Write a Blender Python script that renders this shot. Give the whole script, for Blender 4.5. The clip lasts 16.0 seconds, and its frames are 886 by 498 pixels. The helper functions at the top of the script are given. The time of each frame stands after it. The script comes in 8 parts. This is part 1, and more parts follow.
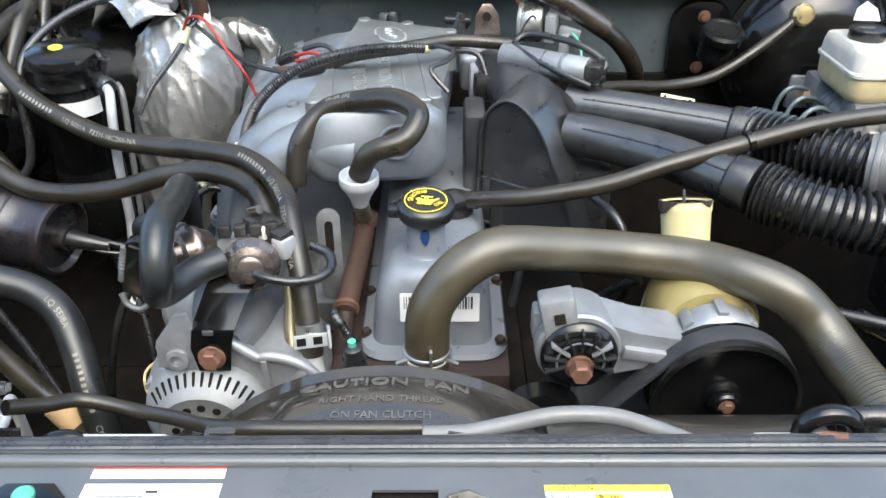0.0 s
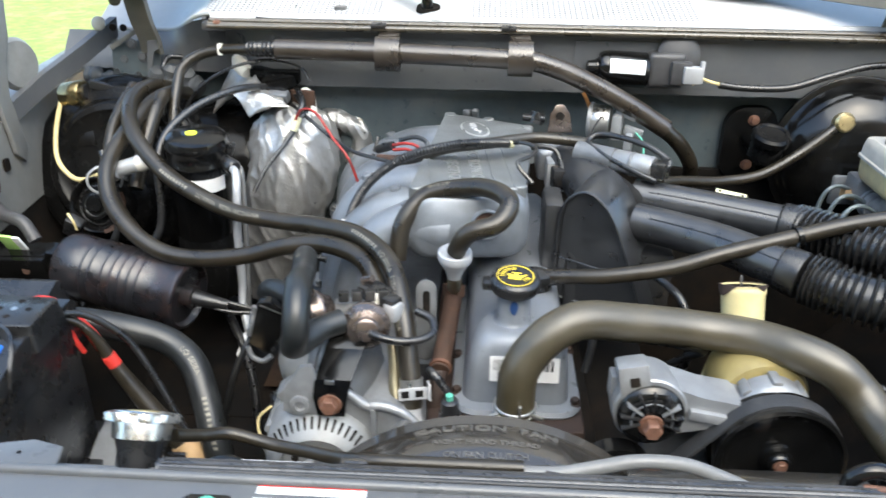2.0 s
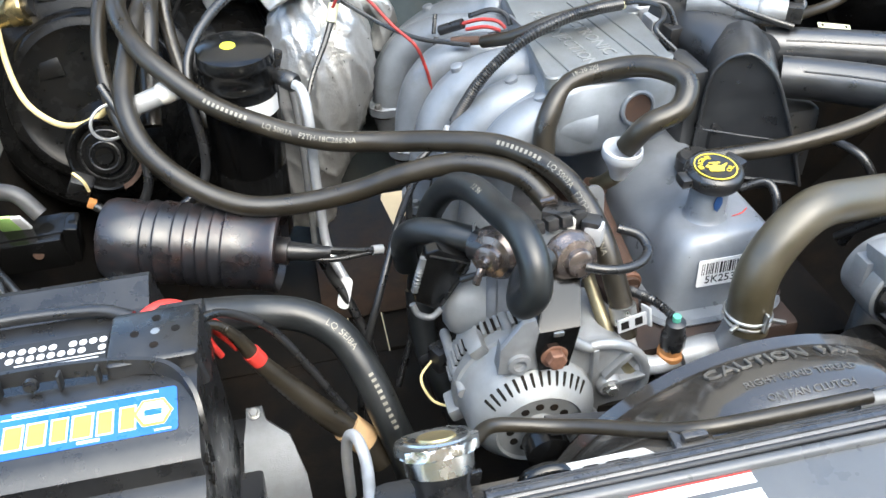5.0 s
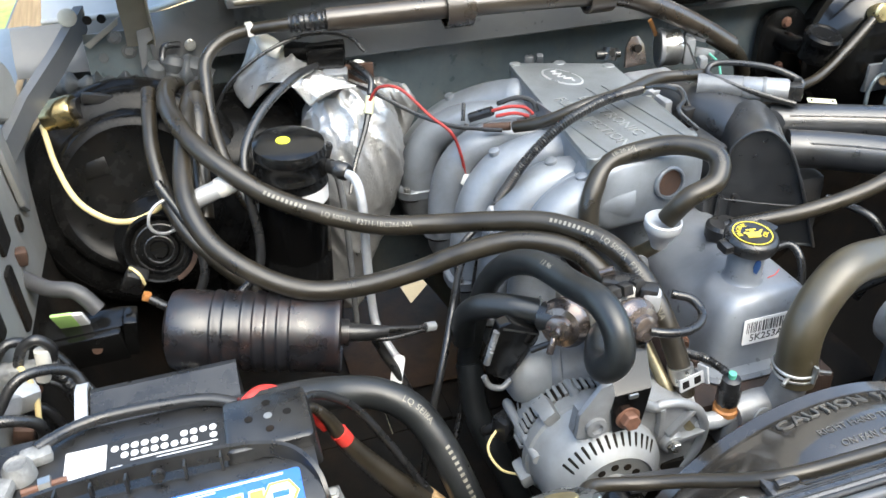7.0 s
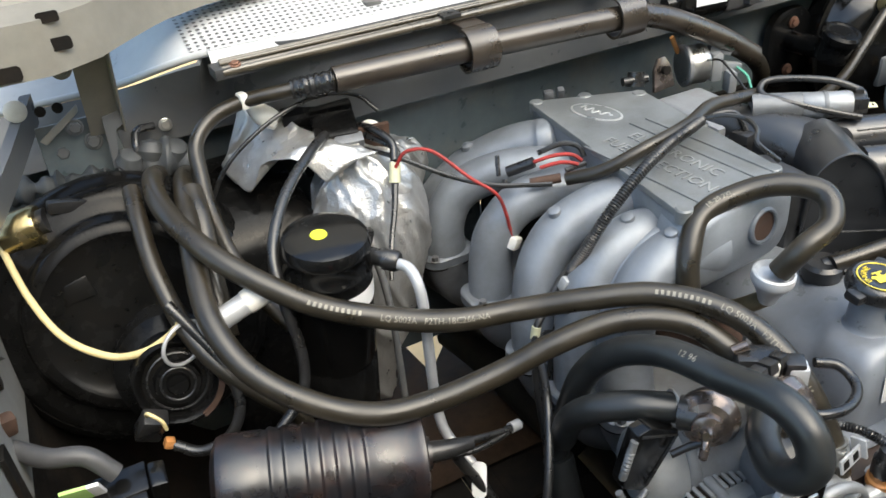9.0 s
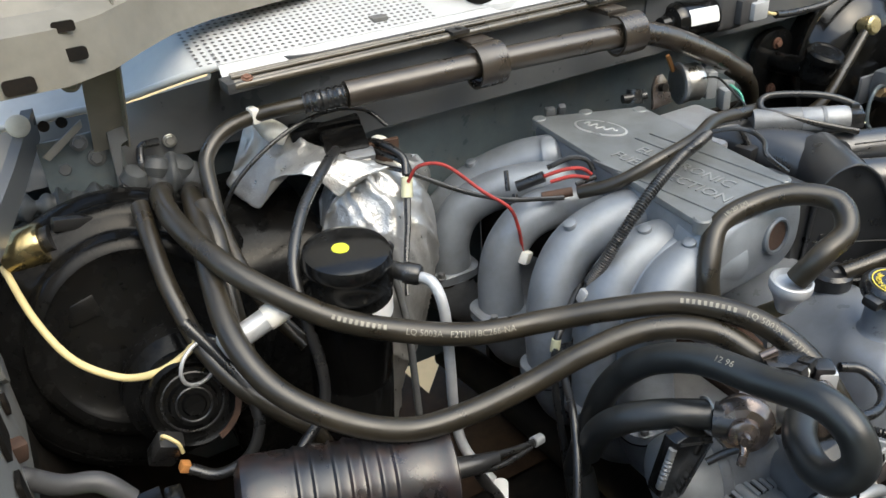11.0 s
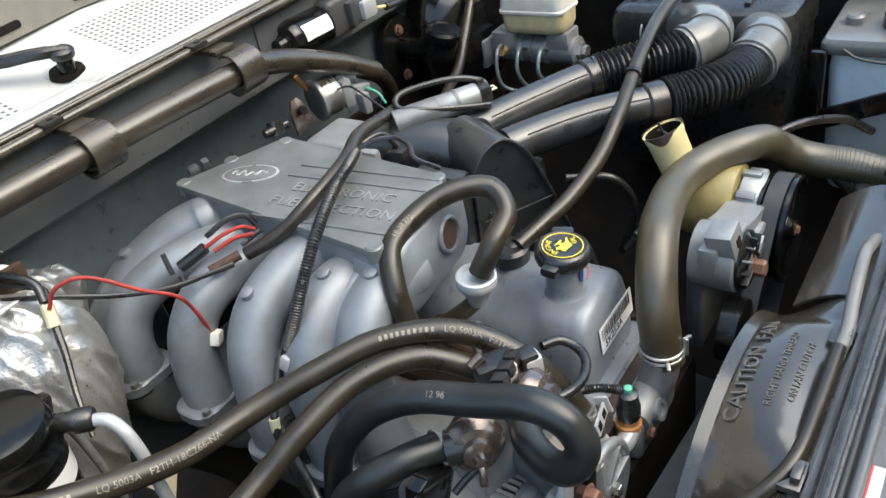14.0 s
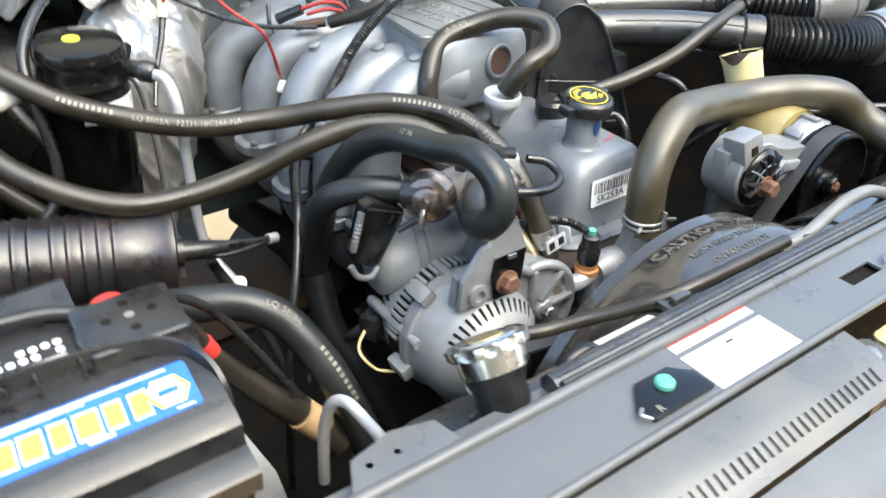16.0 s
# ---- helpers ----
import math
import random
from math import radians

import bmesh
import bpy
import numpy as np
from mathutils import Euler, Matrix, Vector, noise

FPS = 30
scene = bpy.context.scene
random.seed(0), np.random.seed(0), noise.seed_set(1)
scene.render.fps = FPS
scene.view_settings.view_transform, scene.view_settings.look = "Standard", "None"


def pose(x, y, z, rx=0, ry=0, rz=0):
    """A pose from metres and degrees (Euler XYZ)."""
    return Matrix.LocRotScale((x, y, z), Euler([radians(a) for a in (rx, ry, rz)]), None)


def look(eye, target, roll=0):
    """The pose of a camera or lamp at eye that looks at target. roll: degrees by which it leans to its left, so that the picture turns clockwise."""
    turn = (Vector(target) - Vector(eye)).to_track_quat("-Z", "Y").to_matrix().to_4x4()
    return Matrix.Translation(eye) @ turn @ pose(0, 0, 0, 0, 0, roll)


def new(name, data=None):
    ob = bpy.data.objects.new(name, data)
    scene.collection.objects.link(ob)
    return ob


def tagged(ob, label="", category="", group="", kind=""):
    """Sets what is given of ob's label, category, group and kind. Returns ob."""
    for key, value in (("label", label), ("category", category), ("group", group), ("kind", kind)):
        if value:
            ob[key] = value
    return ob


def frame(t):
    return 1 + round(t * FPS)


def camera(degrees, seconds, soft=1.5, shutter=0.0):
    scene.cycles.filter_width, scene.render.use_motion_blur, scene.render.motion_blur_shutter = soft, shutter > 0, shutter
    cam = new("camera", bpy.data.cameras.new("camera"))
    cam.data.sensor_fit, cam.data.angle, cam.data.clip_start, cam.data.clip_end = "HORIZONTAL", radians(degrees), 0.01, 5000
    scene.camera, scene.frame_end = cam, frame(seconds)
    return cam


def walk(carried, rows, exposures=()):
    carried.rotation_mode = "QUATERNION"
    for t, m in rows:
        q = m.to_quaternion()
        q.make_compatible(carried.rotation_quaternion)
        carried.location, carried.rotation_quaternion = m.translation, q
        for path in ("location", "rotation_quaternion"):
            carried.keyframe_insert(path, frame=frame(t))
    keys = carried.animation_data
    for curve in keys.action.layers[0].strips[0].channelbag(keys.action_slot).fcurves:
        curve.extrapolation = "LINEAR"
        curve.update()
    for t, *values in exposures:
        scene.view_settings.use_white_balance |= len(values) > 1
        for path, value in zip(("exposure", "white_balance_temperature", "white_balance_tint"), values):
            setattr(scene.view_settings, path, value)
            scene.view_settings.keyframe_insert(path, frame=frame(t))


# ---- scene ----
cam = camera(57.9, 16.0, shutter=0.3)
PATH = [
    (0, (0.005, 0.042, 1.435), (0.006, 1.749, 0.393), -0.1),
    (0.5, (0.006, -0.007, 1.444), (0.033, 1.751, 0.491), 1.0),
    (1, (0.053, -0.036, 1.466), (0.067, 1.743, 0.551), 3.5),
    (1.5, (0.049, -0.056, 1.463), (-0.041, 1.733, 0.574), 2.7),
    (2, (-0.059, -0.073, 1.495), (-0.14, 1.722, 0.615), 0.8),
    (2.5, (-0.183, -0.082, 1.522), (-0.242, 1.665, 0.55), -2.3),
    (3, (-0.216, -0.057, 1.502), (-0.272, 1.6, 0.384), -3.8),
    (3.2, (-0.234, -0.028, 1.503), (-0.258, 1.589, 0.326), -3.5),
    (5.3, (-0.449, 0.141, 1.488), (-0.089, 1.685, 0.269), -1.4),
    (5.5, (-0.474, 0.143, 1.484), (-0.079, 1.69, 0.28), -0.7),
    (6, (-0.516, 0.13, 1.489), (-0.097, 1.708, 0.334), -0.1),
    (6.5, (-0.541, 0.12, 1.494), (-0.114, 1.726, 0.382), 0.1),
    (7, (-0.541, 0.128, 1.528), (-0.076, 1.75, 0.454), -2.2),
    (7.5, (-0.547, 0.144, 1.526), (-0.028, 1.778, 0.496), -2.4),
    (8, (-0.553, 0.198, 1.528), (0.008, 1.807, 0.481), -2.3),
    (8.5, (-0.593, 0.298, 1.529), (0.013, 1.891, 0.483), -5.5),
    (9, (-0.641, 0.352, 1.535), (0.038, 1.895, 0.458), -5.6),
    (9.2, (-0.671, 0.363, 1.531), (0.042, 1.881, 0.442), -5.0),
    (11.3, (-0.704, 0.387, 1.522), (0.114, 1.91, 0.517), -4.7),
    (11.5, (-0.683, 0.394, 1.545), (0.17, 1.896, 0.536), -8.8),
    (12, (-0.607, 0.434, 1.572), (0.491, 1.735, 0.523), -13.5),
    (12.5, (-0.598, 0.427, 1.555), (0.582, 1.635, 0.483), -14.3),
    (13, (-0.598, 0.417, 1.546), (0.596, 1.6, 0.461), -14.1),
    (13.5, (-0.601, 0.408, 1.545), (0.605, 1.569, 0.45), -14.0),
    (14, (-0.602, 0.405, 1.541), (0.664, 1.477, 0.423), -12.1),
    (14.5, (-0.631, 0.395, 1.54), (0.639, 1.468, 0.428), -12.2),
    (15, (-0.695, 0.354, 1.512), (0.565, 1.481, 0.443), -8.4),
    (15.5, (-0.704, 0.26, 1.459), (0.433, 1.483, 0.357), -5.0),
    (16, (-0.634, 0.16, 1.404), (0.351, 1.513, 0.308), 1.3),
]
EXPOSURES = [(t, stops + 1.53, kelvin, 3) for t, stops, kelvin in ((0.0, 0.52, 6400), (1.0, 0.76, 6400), (1.4, 0.76, 6400), (2.0, 0.45, 6400), (2.5, 0.36, 6400), (3.2, 0.5, 6400), (5.3, 0.85, 6400), (6.5, 0.85, 6450), (7.5, 0.45, 6650), (9.0, 0.22, 6850), (11.3, 0.0, 6850), (13.0, 0.0, 6850), (14.5, 0.22, 6850), (15.2, 0.36, 6800), (16.0, 0.78, 6750))]
walk(cam, [(t, look(eye, target, roll)) for t, eye, target, roll in PATH], EXPOSURES)

# ---- light ----
world = bpy.data.worlds.new("sky")
scene.world = world
world.use_nodes = True
_wn = world.node_tree.nodes
_bg = _wn["Background"]
_sky = _wn.new("ShaderNodeTexSky")
_sky.sky_type = "NISHITA"
_sky.sun_disc = False
_sky.sun_elevation = radians(52)
_sky.sun_rotation = radians(165)
_sky.air_density, _sky.dust_density = 1.0, 2.2
world.node_tree.links.new(_sky.outputs[0], _bg.inputs[0])
_bg.inputs[1].default_value = 0.15
sun = new("sun", bpy.data.lights.new("sun", "SUN"))
sun.data.energy, sun.data.angle, sun.data.color = 1.0, radians(70), (1.0, 0.94, 0.86)
sun.matrix_world = look((0.6, -0.9, 4.8), (0, 0.8, 1.0))

# ---- materials ----
def mat(name, col, rough=0.5, metal=0.0, vary=0.18, scale=40, grain=600, bump=0.15, dirt=None, amount=0.35, coat=0.0, dscale=14, spec=0.5):
    """A worn surface: colour drifting at two scales, an optional film of dirt, and fine relief."""
    m = bpy.data.materials.new(name)
    m.use_nodes = True
    nt = m.node_tree
    n, l = nt.nodes, nt.links
    b = n["Principled BSDF"]
    tc = n.new("ShaderNodeTexCoord")

    def noi(s, d=4, r=0.6):
        k = n.new("ShaderNodeTexNoise")
        k.inputs["Scale"].default_value, k.inputs["Detail"].default_value, k.inputs["Roughness"].default_value = s, d, r
        l.new(tc.outputs["Object"], k.inputs["Vector"])
        return k

    def ramp(src, a, bb, p0=0.3, p1=0.7):
        r = n.new("ShaderNodeValToRGB")
        r.color_ramp.elements[0].position, r.color_ramp.elements[1].position = p0, p1
        r.color_ramp.elements[0].color, r.color_ramp.elements[1].color = a, bb
        l.new(src, r.inputs[0])
        return r

    lo = (*[c * (1 - vary) for c in col], 1)
    hi = (*[min(1, c * (1 + vary)) for c in col], 1)
    big, fine = noi(scale), noi(grain, 2)
    r1 = ramp(big.outputs[0], lo, hi)
    out = r1.outputs[0]
    if dirt:
        dn = noi(dscale, 6, 0.7)
        k = ramp(dn.outputs[0], (0, 0, 0, 1), (amount, amount, amount, 1), 0.48, 0.72)
        mx = n.new("ShaderNodeMix")
        mx.data_type = "RGBA"
        l.new(k.outputs[0], mx.inputs["Factor"])
        l.new(out, mx.inputs[6])
        mx.inputs[7].default_value = (*dirt, 1)
        out = mx.outputs[2]
    l.new(out, b.inputs["Base Color"])
    rr = ramp(big.outputs[0], (*[max(0.02, rough - 0.09)] * 3, 1), (*[min(1, rough + 0.12)] * 3, 1))
    l.new(rr.outputs[0], b.inputs["Roughness"])
    b.inputs["Metallic"].default_value = metal
    b.inputs["Coat Weight"].default_value = coat
    b.inputs["Coat Roughness"].default_value = 0.08
    b.inputs["Specular IOR Level"].default_value = spec
    if bump:
        mb = n.new("ShaderNodeMath")
        mb.operation = "MULTIPLY_ADD"
        l.new(big.outputs[0], mb.inputs[0])
        mb.inputs[1].default_value = 0.8
        l.new(fine.outputs[0], mb.inputs[2])
        bp = n.new("ShaderNodeBump")
        bp.inputs["Strength"].default_value = bump
        bp.inputs["Distance"].default_value = 0.001
        l.new(mb.outputs[0], bp.inputs["Height"])
        l.new(bp.outputs[0], b.inputs["Normal"])
    return m


RUBBER = mat("hose_rubber", (0.020, 0.0165, 0.011), 0.33, vary=0.35, dirt=(0.075, 0.058, 0.036), amount=0.25, bump=0.08, scale=30, spec=0.6)
RADRUB = mat("radiator_hose_rubber", (0.050, 0.041, 0.023), 0.38, vary=0.25, dirt=(0.12, 0.095, 0.055), amount=0.22, bump=0.06, scale=22, spec=0.9)
BLACKP = mat("black_plastic", (0.013, 0.013, 0.0135), 0.29, vary=0.3, dirt=(0.085, 0.08, 0.07), amount=0.18, bump=0.10, spec=0.7)
GLOSSB = mat("gloss_black_paint", (0.005, 0.005, 0.005), 0.16, vary=0.3, dirt=(0.05, 0.045, 0.035), amount=0.06, bump=0.03)
# DARK: grease on parts, and the painted shade of holes and the deep bay
DARK = mat("dark_grime_shade", (0.008, 0.007, 0.006), 0.75, vary=0.4, dirt=(0.028, 0.018, 0.011), amount=0.6, bump=0.4, spec=0.15)
SHROUD = mat("shroud_plastic", (0.036, 0.032, 0.027), 0.19, vary=0.2, dirt=(0.11, 0.095, 0.078), amount=0.22, bump=0.015, scale=8, spec=0.9, coat=0.35)
CAST = mat("cast_aluminium", (0.30, 0.31, 0.32), 0.42, metal=0.50, vary=0.14, dirt=(0.17, 0.14, 0.10), amount=0.42, bump=0.35, grain=900)
MANIF = mat("manifold_paint", (0.20, 0.219, 0.245), 0.42, metal=0.34, vary=0.12, dirt=(0.10, 0.09, 0.075), amount=0.40, bump=0.2, grain=800)
VCOVER = mat("valve_cover_paint", (0.195, 0.211, 0.236), 0.34, metal=0.15, vary=0.09, dirt=(0.12, 0.105, 0.08), amount=0.28, bump=0.12)
GREYPAINT = mat("grey_body_paint", (0.096, 0.100, 0.104), 0.34, vary=0.09, dirt=(0.20, 0.185, 0.16), amount=0.15, bump=0.02, scale=16, coat=0.2)
BAYPAINT = mat("bay_paint", (0.082, 0.102, 0.110), 0.34, vary=0.14, dirt=(0.16, 0.14, 0.11), amount=0.40, bump=0.10, coat=0.15)
HOODPAINT = mat("hood_inner_paint", (0.19, 0.18, 0.155), 0.45, vary=0.1, dirt=(0.24, 0.22, 0.18), amount=0.4, bump=0.08)
COWLMAT = mat("cowl_panel_paint", (0.48, 0.49, 0.49), 0.36, vary=0.06, dirt=(0.5, 0.5, 0.48), amount=0.3, bump=0.05)
SEAL = mat("rubber_seal", (0.030, 0.031, 0.033), 0.5, vary=0.25, dirt=(0.11, 0.10, 0.09), amount=0.35, bump=0.3)
FOIL = mat("crumpled_foil", (0.50, 0.50, 0.49), 0.36, metal=0.75, vary=0.08, bump=0.8, grain=260, scale=90, dirt=(0.38, 0.35, 0.31), amount=0.4)
CHROME = mat("chrome", (0.74, 0.73, 0.70), 0.26, metal=1.0, vary=0.08, bump=0.08, dirt=(0.35, 0.3, 0.22), amount=0.3)
STEEL = mat("zinc_steel", (0.50, 0.50, 0.48), 0.33, metal=0.9, vary=0.15, bump=0.15, dirt=(0.22, 0.16, 0.1), amount=0.4)
BRASS = mat("yellow_zinc", (0.62, 0.50, 0.26), 0.32, metal=0.85, vary=0.18, bump=0.15, dirt=(0.3, 0.2, 0.1), amount=0.3)
RUST = mat("rust", (0.062, 0.033, 0.021), 0.75, metal=0.1, vary=0.35, bump=0.5, dirt=(0.05, 0.028, 0.018), amount=0.7, scale=90)
BOLTRUST = mat("rusty_bolt", (0.17, 0.085, 0.055), 0.55, metal=0.3, vary=0.3, bump=0.3, scale=120)
BRONZE = mat("bronze_chromate", (0.24, 0.20, 0.18), 0.22, metal=0.85, vary=0.22, bump=0.1, dirt=(0.08, 0.05, 0.03), amount=0.4)
CREAM = mat("aged_cream_plastic", (0.66, 0.57, 0.30), 0.42, vary=0.10, bump=0.06, dirt=(0.45, 0.36, 0.16), amount=0.4)
AMBER = mat("aged_amber_plastic", (0.29, 0.235, 0.095), 0.40, vary=0.16, bump=0.06, dirt=(0.24, 0.18, 0.07), amount=0.5)
WHITEP = mat("white_plastic", (0.74, 0.72, 0.66), 0.42, vary=0.06, bump=0.05, dirt=(0.45, 0.38, 0.26), amount=0.3)
FLUID = mat("brake_fluid_reservoir", (0.66, 0.55, 0.31), 0.35, vary=0.12, bump=0.03)
PAPER = mat("white_label", (0.80, 0.80, 0.79), 0.5, vary=0.03, bump=0.03, dirt=(0.6, 0.58, 0.55), amount=0.3)
INK = mat("black_ink", (0.02, 0.02, 0.02), 0.5, vary=0.1, bump=0)
GREYINK = mat("pale_print", (0.25, 0.235, 0.19), 0.6, vary=0.3, bump=0, dirt=(0.08, 0.07, 0.05), amount=0.7, dscale=90)
BLUE = mat("blue_label", (0.012, 0.12, 0.50), 0.28, vary=0.08, bump=0.02)
YELLOW = mat("yellow_print", (0.80, 0.62, 0.06), 0.4, vary=0.06, bump=0.02)
LIME = mat("yellow_paint_dot", (0.72, 0.74, 0.05), 0.45, vary=0.06, bump=0.05)
BLUEPAINT = mat("blue_paint_mark", (0.016, 0.05, 0.15), 0.4, vary=0.1, bump=0.05)
REDW = mat("red_wire", (0.62, 0.045, 0.035), 0.42, vary=0.15, bump=0.05)
ORANGE = mat("copper_orange", (0.50, 0.22, 0.07), 0.5, vary=0.2, bump=0.1, dirt=(0.25, 0.12, 0.05), amount=0.4)
GREENM = mat("green_button", (0.10, 0.38, 0.27), 0.4, vary=0.1, bump=0.05)
GREENTAG = mat("green_tag", (0.45, 0.72, 0.22), 0.5, vary=0.1, bump=0.05)
TAN = mat("tan_wrap", (0.50, 0.33, 0.17), 0.6, vary=0.2, bump=0.2)
YWIRE = mat("cream_wire", (0.68, 0.55, 0.27), 0.45, vary=0.1, bump=0.05)
CONN = mat("pale_connector", (0.62, 0.60, 0.40), 0.45, vary=0.1, bump=0.05)
GREYPIPE = mat("dull_aluminium_pipe", (0.50, 0.51, 0.52), 0.4, metal=0.4, vary=0.1, bump=0.1, dirt=(0.25, 0.24, 0.2), amount=0.4)
ELBOW = mat("grey_duct_plastic", (0.12, 0.12, 0.118), 0.36, vary=0.15, bump=0.08, dirt=(0.24, 0.235, 0.22), amount=0.35, coat=0.6)
CONCRETE = mat("concrete", (0.64, 0.44, 0.225), 0.85, vary=0.12, bump=0.4, dirt=(0.46, 0.32, 0.17), amount=0.5, scale=5, grain=150, dscale=3)
BOTTLE = mat("pale_blue_bottle", (0.50, 0.60, 0.66), 0.35, vary=0.06, bump=0.03)
LIDM = mat("worn_lid_paint", (0.19, 0.202, 0.207), 0.42, metal=0.30, vary=0.14, dirt=(0.09, 0.083, 0.075), amount=0.45, bump=0.25, grain=700)
RAISED = mat("rubbed_aluminium", (0.52, 0.53, 0.53), 0.32, metal=0.5, vary=0.12, bump=0.2, dirt=(0.25, 0.24, 0.2), amount=0.4)
TRIM = mat("bronze_black_trim", (0.055, 0.046, 0.031), 0.28, vary=0.25, dirt=(0.14, 0.12, 0.085), amount=0.3, bump=0.05, scale=14, spec=1.0)
CASTGREY = mat("dull_cast_housing", (0.165, 0.172, 0.18), 0.46, metal=0.45, vary=0.18, dirt=(0.09, 0.078, 0.06), amount=0.5, bump=0.4, grain=900)
LETTER = mat("raised_cast_letters", (0.30, 0.31, 0.31), 0.36, metal=0.40, vary=0.12, bump=0.2, dirt=(0.18, 0.17, 0.15), amount=0.4)
DARKRED = mat("dull_red_wire", (0.30, 0.024, 0.020), 0.5, vary=0.3, bump=0.05, dirt=(0.04, 0.016, 0.014), amount=0.8, dscale=60)
SEALGREY = mat("aged_grey_seal", (0.032, 0.034, 0.039), 0.27, vary=0.2, dirt=(0.18, 0.165, 0.14), amount=0.45, bump=0.12, spec=0.85)
HOODIN = mat("hood_underside_paint", (0.185, 0.175, 0.150), 0.42, vary=0.12, dirt=(0.19, 0.175, 0.14), amount=0.4, bump=0.08)
ZINC = mat("pale_yellow_zinc", (0.72, 0.62, 0.38), 0.34, metal=0.45, vary=0.15, bump=0.15, dirt=(0.42, 0.32, 0.17), amount=0.4)
SILVER = mat("grille_silver_paint", (0.135, 0.131, 0.122), 0.30, metal=0.35, vary=0.06, dirt=(0.25, 0.215, 0.16), amount=0.28, bump=0.015, scale=12, dscale=6, coat=0.3)
AGED = mat("aged_pale_plastic", (0.56, 0.54, 0.49), 0.42, vary=0.12, bump=0.1, dirt=(0.30, 0.26, 0.19), amount=0.45)
SLEEVE = mat("brown_black_sleeve", (0.030, 0.023, 0.017), 0.30, vary=0.3, dirt=(0.085, 0.066, 0.045), amount=0.3, bump=0.08, scale=22, spec=0.9)
SHROUDMARK = mat("worn_moulded_letters", (0.11, 0.105, 0.095), 0.4, vary=0.25, dirt=(0.05, 0.045, 0.04), amount=0.6, bump=0.05, dscale=60)
ENAMEL = mat("canister_enamel", (0.011, 0.011, 0.013), 0.30, vary=0.3, dirt=(0.085, 0.038, 0.022), amount=0.42, bump=0.12, dscale=22, spec=0.8)
SEALANT = mat("grey_sealer", (0.048, 0.052, 0.055), 0.5, vary=0.25, dirt=(0.10, 0.10, 0.095), amount=0.35, bump=0.5, scale=60)
OLIVE = mat("dull_olive_plating", (0.20, 0.175, 0.11), 0.38, metal=0.6, vary=0.2, bump=0.1, dirt=(0.08, 0.06, 0.04), amount=0.4)
LEAD = mat("crusted_lead", (0.20, 0.20, 0.195), 0.6, metal=0.25, vary=0.35, bump=0.7, dirt=(0.48, 0.48, 0.46), amount=0.6, dscale=50)
HOSEBLACK = mat("black_hose_rubber", (0.013, 0.0145, 0.015), 0.36, vary=0.3, dirt=(0.06, 0.06, 0.055), amount=0.22, bump=0.08, scale=30, spec=0.6)
PALEHOSE = mat("pale_grey_hose", (0.17, 0.17, 0.165), 0.38, vary=0.15, dirt=(0.10, 0.095, 0.085), amount=0.4, bump=0.08, scale=30)
DUCT = mat("dull_duct_plastic", (0.020, 0.021, 0.023), 0.33, vary=0.25, dirt=(0.07, 0.068, 0.062), amount=0.15, bump=0.06, spec=0.9, coat=0.2)
LINE = mat("dull_brake_line", (0.16, 0.19, 0.20), 0.4, metal=0.4, vary=0.15, bump=0.1)
GRIME = mat("brown_grease", (0.030, 0.018, 0.013), 0.6, vary=0.4, dirt=(0.06, 0.030, 0.020), amount=0.6, bump=0.4)
GEARBOX = mat("dark_grey_casting", (0.055, 0.055, 0.057), 0.42, vary=0.2, dirt=(0.11, 0.105, 0.10), amount=0.3, bump=0.2)
APRON = mat("pale_apron_paint", (0.21, 0.21, 0.20), 0.42, vary=0.12, dirt=(0.20, 0.185, 0.155), amount=0.45, bump=0.08)
ALU = mat("bare_cast_aluminium", (0.265, 0.275, 0.28), 0.46, metal=0.30, vary=0.14, dirt=(0.21, 0.19, 0.16), amount=0.35, bump=0.4, grain=900)
MOTOR = mat("satin_black_housing", (0.005, 0.005, 0.005), 0.22, vary=0.3, dirt=(0.016, 0.013, 0.010), amount=0.3, bump=0.04, spec=0.16)
OILED = mat("oily_brown_steel", (0.034, 0.020, 0.012), 0.6, vary=0.4, dirt=(0.075, 0.045, 0.022), amount=0.5, bump=0.4, spec=0.1)
DULLBRASS = mat("dull_brass_plating", (0.36, 0.29, 0.15), 0.22, metal=0.95, vary=0.18, bump=0.1, dirt=(0.10, 0.07, 0.03), amount=0.4)
WALL = mat("unseen_wall_tan", (0.30, 0.235, 0.165), 0.8, vary=0.1, bump=0.2, scale=3)
LAWN = mat("grass", (0.26, 0.34, 0.075), 0.8, vary=0.35, bump=0.6, scale=9, grain=80, dirt=(0.48, 0.46, 0.20), amount=0.6, dscale=4)


# ---- building helpers ----
def turned(m, way, half):
    """Angles round the axis of m that face a given way."""
    q = m.to_3x3().inverted() @ Vector(way)
    c = math.degrees(math.atan2(q.y, q.x))
    return [c - half + 2 * half * i / 14 for i in range(15)]


def curve_points(pts, k=8):
    """A smooth line through a few points."""
    p = [Vector(q) for q in pts]
    p = [p[0] * 2 - p[1]] + p + [p[-1] * 2 - p[-2]]
    out = []
    for i in range(1, len(p) - 2):
        a, b, c, d = p[i - 1 : i + 3]
        for j in range(k):
            s = j / k
            out.append(0.5 * (2 * b + (c - a) * s + (2 * a - 5 * b + 4 * c - d) * s * s + (3 * b - a - 3 * c + d) * s**3))
    out.append(p[-2])
    return out


